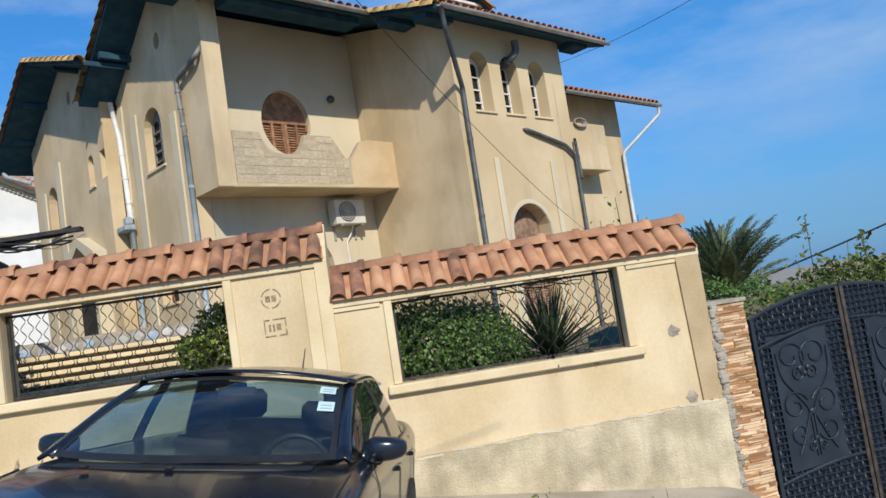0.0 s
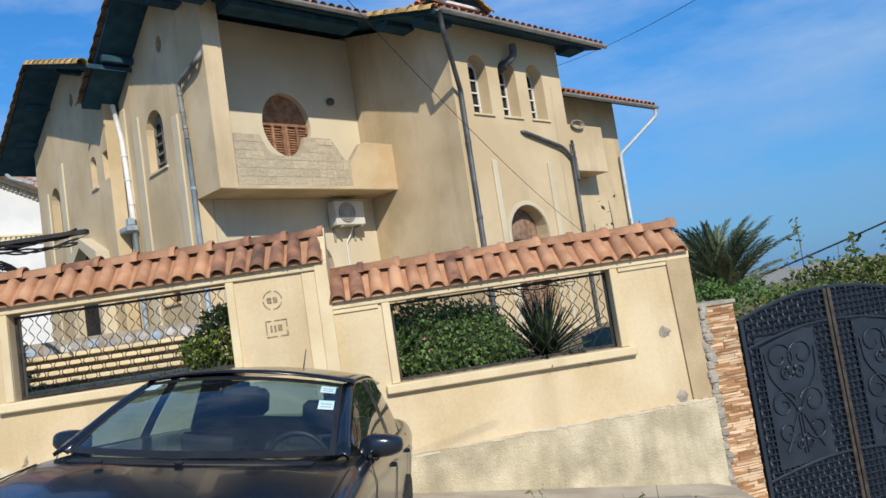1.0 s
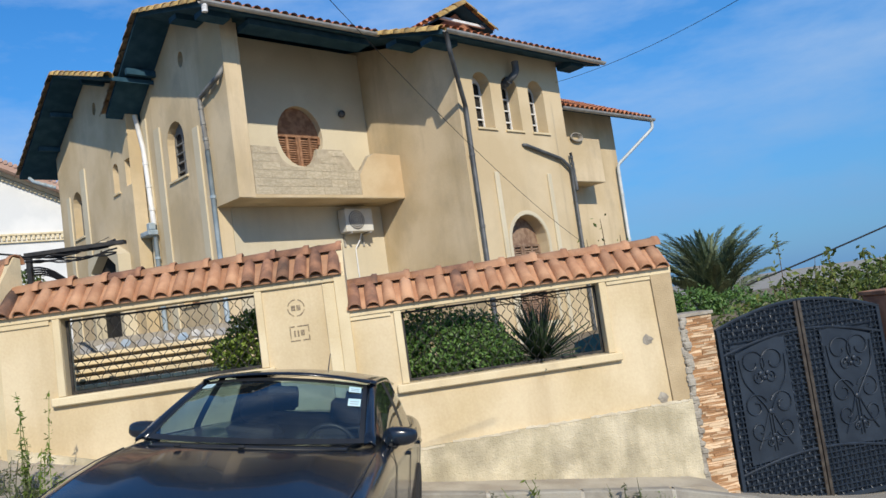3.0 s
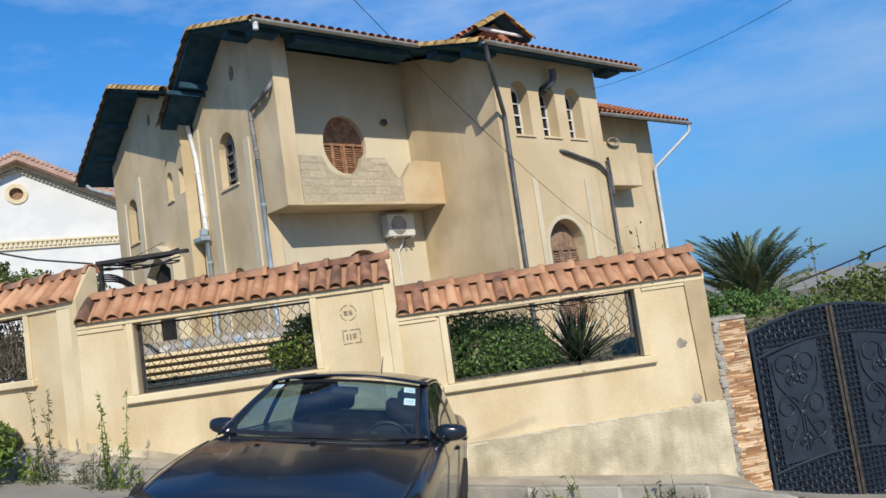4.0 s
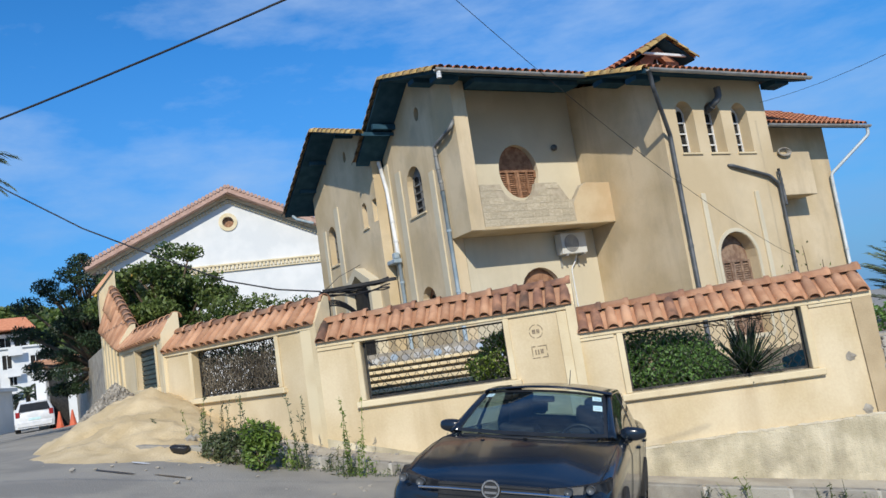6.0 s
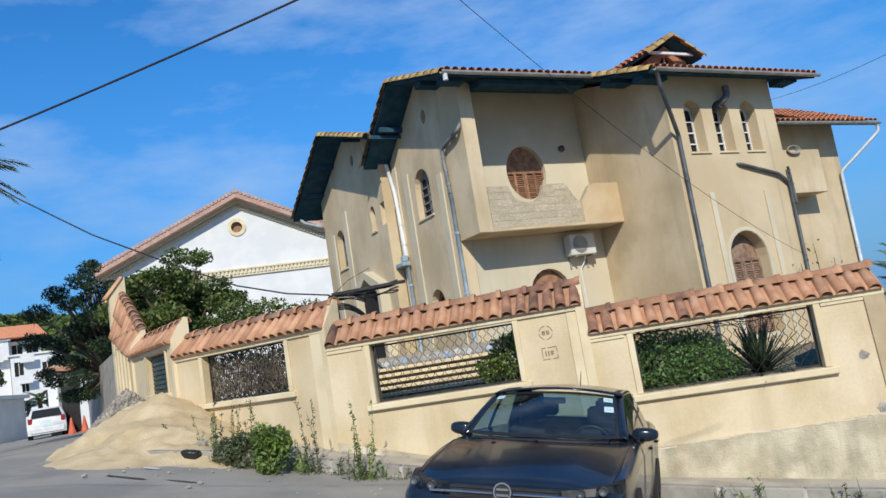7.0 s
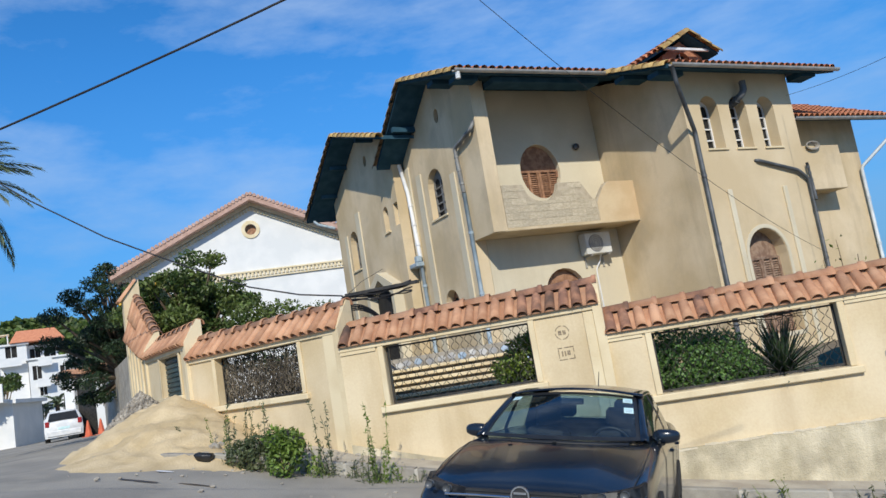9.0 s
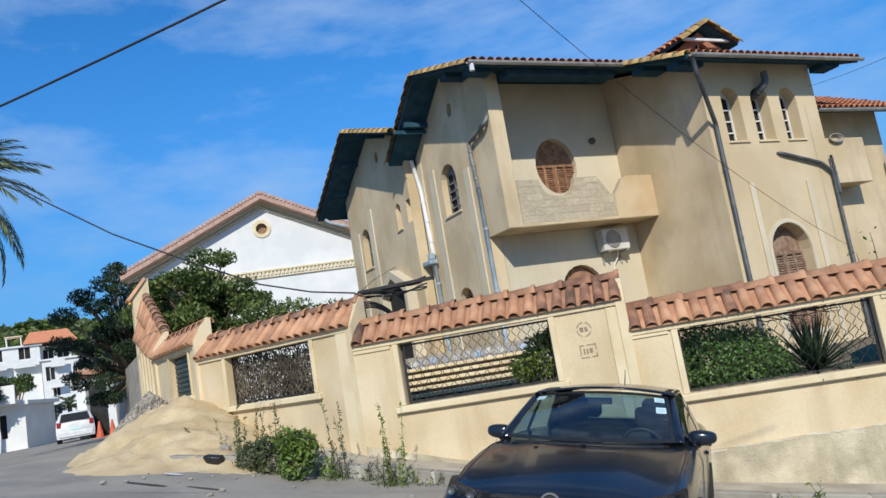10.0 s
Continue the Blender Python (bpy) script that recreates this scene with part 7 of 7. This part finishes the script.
FAR = pose(-73.35, 65.5, 0, 0, 0, 47)
far_house(FAR @ pose(-4.4, 0, 0), 10.8, 9, 11.3, "white apartment house with deep shaded balconies under an orange roof", (3.7, 9.4, 11.55, 13.4), [(3.25, 1.15, 9.75, 1.5), (-0.6, 2.2, 9.5, 1.7), (-3.0, 1.6, 9.6, 1.5), (0.4, 1.6, 6.0, 1.8), (2.6, 1.4, 6.2, 1.6), (-2.6, 1.6, 6.2, 1.6), (2.4, 1.6, 2.8, 1.8)], [(2.6, 2.2, 8.9), (-1.2, 3.2, 8.9), (-1.0, 3.4, 5.2)])
far_house(FAR @ pose(3.7, -1.2, 0), 5.3, 8, 9.3, "white stepped apartment house with a rounded balcony and grey shutters", None, [(0.5, 1.0, 6.7, 1.6), (-2.3, 0.9, 7.0, 1.6), (-1.7, 0.7, 5.1, 1.1), (0.6, 1.0, 3.2, 1.6), (-2.0, 1.0, 2.4, 1.8)], [(-1.7, 1.4, 8.45), (-1.9, 1.3, 6.1), (-2.3, 1.5, 4.2)])
far_house(FAR @ pose(2.6, 1.5, 0), 3.4, 5, 11.0, "white upper storey set back with a pink shaded terrace", None, [(-1.3, 1.1, 9.4, 1.4), (0.2, 1.2, 9.4, 1.4)], [])
pent = thing("roof_pergola", FAR @ pose(-2.4, 1.5, 11.52), "pale roof pergola on a white apartment house", "pergola")
for x in (0.0, 1.5):
    for y in (0.0, 1.6):
        bm = bmesh.new()
        box(bm, x, x + 0.12, y, y + 0.12, 0, 1.2)
        part("post", bm, M_pipe_white, pent)
bm = bmesh.new()
box(bm, -0.1, 1.75, -0.1, 1.85, 1.201, 1.3)
part("top", bm, M_cream_mould, pent)
far_house(pose(-36.5, 26.95, 0.8, 0, 0, 30), 5.4, 5, 2.5, "small white roadside house with a roof terrace and shaded side", None, [(1.0, 0.8, 0.9, 1.2), (-1.2, 1.0, 0.6, 1.5)], [(-2.6, 5.2, 2.6)])
palm((-37.0, 34.1, 0.9), 2.1, 0.14, 26, [frond_mesh(1.5, 0.3, 1.0, M_palm, 30, 26, 0.3)], "small drooping palm beside the white houses", 0.0, -20, 70, 9)
# white gateway, and side wall along the far street with its shade as grey colour
gw = thing("gateway", pose(-28.6, 26.6, 1.1, 0, 0, 0), "white rendered gateway with a small tiled hood", "gateway", kind="structure")
bm = bmesh.new()
box(bm, -0.3, 0.3, -0.2, 0.2, -0.3, 2.6, 0.03)
box(bm, 1.5, 2.1, -0.2, 0.2, -0.3, 2.6, 0.03)
box(bm, -0.4, 2.2, -0.3, 0.3, 2.601, 2.85, 0.03)
part("posts", bm, M_white, gw)
bm = bmesh.new()
for k in range(12):
    tube(bm, [(-0.4 + 0.22 * k, -0.5, 2.9), (-0.4 + 0.22 * k, 0.1, 3.2)], 0.1, 6)
tagged(part("hood_tiles", bm, M_tile, gw), kind="stuff")
bm = bmesh.new()
box(bm, 0.301, 1.499, 0, 0.06, 0, 2.4)
part("gate_sheet", bm, M_iron, gw)
# dark cement colour stands in for the tree shade on this wall
bm = bmesh.new()
box(bm, -16, 0, -0.12, 0.12, -1.0, 1.9)
tagged(part("wall_far", bm, M_cement), "garden wall along the far street, greyed for tree shade", "wall", kind="structure").matrix_basis = pose(-13.7, 13.3, 1.5, 0, 0, -45.5)
# hill
bm = bmesh.new()
cols = []
for k in range(40):
    a = radians(88 + 90 * k / 39)
    h = 24 + 7 * noise.noise((k * 0.35, 0, 0)) - 14 * max(0, 1 - k / 14)
    cols.append([bm.verts.new((r * math.cos(a), r * math.sin(a), z)) for r, z in ((150, -2), (175, h * 0.6), (200, h), (260, h * 0.8))])
for a, b in zip(cols, cols[1:]):
    for i in range(3):
        bm.faces.new((a[i], b[i], b[i + 1], a[i + 1]))
bmesh.ops.recalc_face_normals(bm, faces=bm.faces)
tagged(part("backdrop", bm, M_hill, smooth=True), "low wooded hill on the skyline", "hill", kind="structure")
pts = []
rngh = np.random.default_rng(5)
for k in range(9000):
    a = radians(116 + 34 * rngh.random())
    kk = (math.degrees(a) - 88) / 90 * 39
    h = 24 + 7 * noise.noise((kk * 0.35, 0, 0)) - 14 * max(0, 1 - kk / 14)
    r = 175 + 30 * rngh.random()
    pts.append((r * math.cos(a), r * math.sin(a), h * (0.6 + 0.4 * min(1, (r - 175) / 25)) + 1.6 * rngh.random()))
fw = mesh_ob("far_wood", leaves(pts, 1.1, 0.5, 7, 0.7), M_citrus)
tagged(fw, "scrub and small trees on the far hill", "wood", kind="stuff")
tree("street_tree", (-35.0, 27.0, 1.2), 3.4, scatter(14, 0, 0, 2.9, 1.5, 1.5, 1.0, 0.6), 3500, 0.12, M_tree, "small dark street tree beside a white house", 71, 0.14)
tree("street_tree", (-37.6, 30.9, 1.0), 3.8, scatter(10, 0, 0, 3.5, 0.9, 0.9, 0.6, 0.45), 2200, 0.11, M_citrus, "small yellow-green tree behind a terrace", 72, 0.1)

# white hatchback seen from behind
c2 = thing("car", pose(-27.6, 24.9, road_z(-27.6, 24.9), 0, 0, 44) @ Matrix.Scale(0.95, 4), "white hatchback parked on the street, rear towards us", "car")
bm, rg2 = loft([(y, [(w, 0.2), (w * 1.03, 0.5), (w, zs), (w * 0.78, zt - 0.04), (0, zt)]) for y, w, zs, zt in ((0.0, 0.78, 0.82, 0.88), (0.05, 0.82, 0.90, 0.95), (0.55, 0.82, 0.98, 1.40), (1.2, 0.82, 1.0, 1.45), (2.2, 0.82, 0.98, 1.42), (2.9, 0.82, 0.92, 1.0), (3.8, 0.74, 0.75, 0.8))])
for r in (rg2[0], rg2[-1]):
    bm.faces.new(r)
bmesh.ops.recalc_face_normals(bm, faces=bm.faces)
part("body", bm, M_pipe_white, c2, "white bodywork", True)
bm = bmesh.new()
slab(bm, [(-0.66, 0.0), (0.66, 0.0), (0.56, 0.36), (-0.56, 0.36)], [], lambda a, z, d: (a, 0.035 + z * 1.12 + d, 0.985 + z), 0.012)
part("rear_window", bm, M_trimblack, c2, "dark rear window")
for s in (-1, 1):
    bm = bmesh.new()
    box(bm, s * 0.70 - 0.09, s * 0.70 + 0.09, -0.03, 0.08, 0.72, 0.98, 0.02)
    part("tail_lamp", bm, M_red, c2, "red tail lamp")
    bm = bmesh.new()
    tube(bm, [(s * 0.62, 0.6, 0.3), (s * 0.84, 0.6, 0.3)], 0.3, 16)
    part("wheel", bm, M_rubber, c2)
bm = bmesh.new()
box(bm, -0.26, 0.26, -0.02, 0.05, 0.55, 0.66)
part("number_plate", bm, M_sticker, c2, "plain number plate")
bm = bmesh.new()
box(bm, -0.74, 0.74, -0.05, 0.1, 0.25, 0.5, 0.03)
part("bumper", bm, M_pipe_white, c2)
for x, y in ((-25.6, 24.2), (-26.0, 25.4)):
    cone = thing("traffic_cone", pose(x, y, road_z(x, y)), "small orange traffic cone on the street", "cone", "traffic cones")
    bm = bmesh.new()
    tube(bm, [(0, 0, 0.03), (0, 0, 0.7)], 0.16, 10, 0.03)
    part("body", bm, M_orange_cone, cone)
    bm = bmesh.new()
    box(bm, -0.2, 0.2, -0.2, 0.2, 0, 0.03)
    part("base", bm, M_orange_cone, cone)


# ---- cables ----
def cable(pts, r, label, sag=0.0, n=24, parent=None):
    bm = bmesh.new()
    p = [Vector(q) for q in pts]
    if len(p) == 2:
        p = [p[0].lerp(p[1], k / n) - Vector((0, 0, sag * 4 * (k / n) * (1 - k / n))) for k in range(n + 1)]
    tube(bm, p, r, 5)
    return tagged(part("cable", bm, M_cable, smooth=True), label, "cable", "overhead cables")


cable([(-10.93, 0.40, 3.51), (2.06, 1.27, 5.19)], 0.008, "black overhead cable crossing the street", 0.36)
cable([(-7.99, -10.0, 13.43), (3.29, 16.77, 2.96)], 0.0045, "thin black service cable running down to the tower wall", 1.565, 60)
cable([(5.16, 9.02, 5.76), (3.18, 16.65, 6.87)], 0.005, "thin black cable from the roof corner", 0.157)
cable([(-14.5, 7.7, 8.6), (-11.32, 8.07, 6.17), (-9.91, 8.32, 5.2), (-8.39, 8.44, 4.38), (-7.08, 8.4, 3.74), (-6.2, 8.5, 3.45), (-5.6, 8.9, 3.33)], 0.014, "slack black cable running to the junction bundle")
cable([(5.04, 11.98, 1.55), (7.6, 10.7, 2.4)], 0.015, "black cable above the gate", 0.02)
HM = HOUSE
cable([HM @ Vector(q) for q in ((-0.36, 6.1, 4.85), (-0.9, 6.6, 4.6))] + [Vector((-5.6, 8.95, 3.3))], 0.008, "thin stay wire to the porch")
bun = thing("cable_bundle", pose(-5.62, 8.9, 3.28, 0, 0, 0), "sagging bundle of black telephone cables on an iron bracket", "cables")
rng = random.Random(17)
for k in range(9):
    bm = bmesh.new()
    oy, oz = rng.uniform(-0.06, 0.06), rng.uniform(-0.06, 0.07)
    tube(bm, [(1.3 * q / 10, oy + rng.uniform(-0.02, 0.02), oz * (0.4 + q / 10) + 0.02 * math.sin(q * 1.3 + k) - 0.05 * math.sin(math.pi * q / 10)) for q in range(11)], 0.012, 5)
    part("cable", bm, M_cable, bun)
bm = bmesh.new()
box(bm, 0.08, 1.42, -0.05, 0.05, 0.02, 0.07)
box(bm, 0.09, 0.15, -0.03, 0.03, -2.4, 0.02)
part("iron_bracket", bm, M_iron, bun, "rusty iron bracket and post")
for k in range(4):
    bm = bmesh.new()
    tube(bm, [(0.05 + 0.1 * q, 0.02 * k, -0.1 - 0.03 * k - 0.012 * (q - 2) ** 2 - 0.02 * q) for q in range(9)], 0.014, 5)
    part("cable", bm, M_cable, bun)
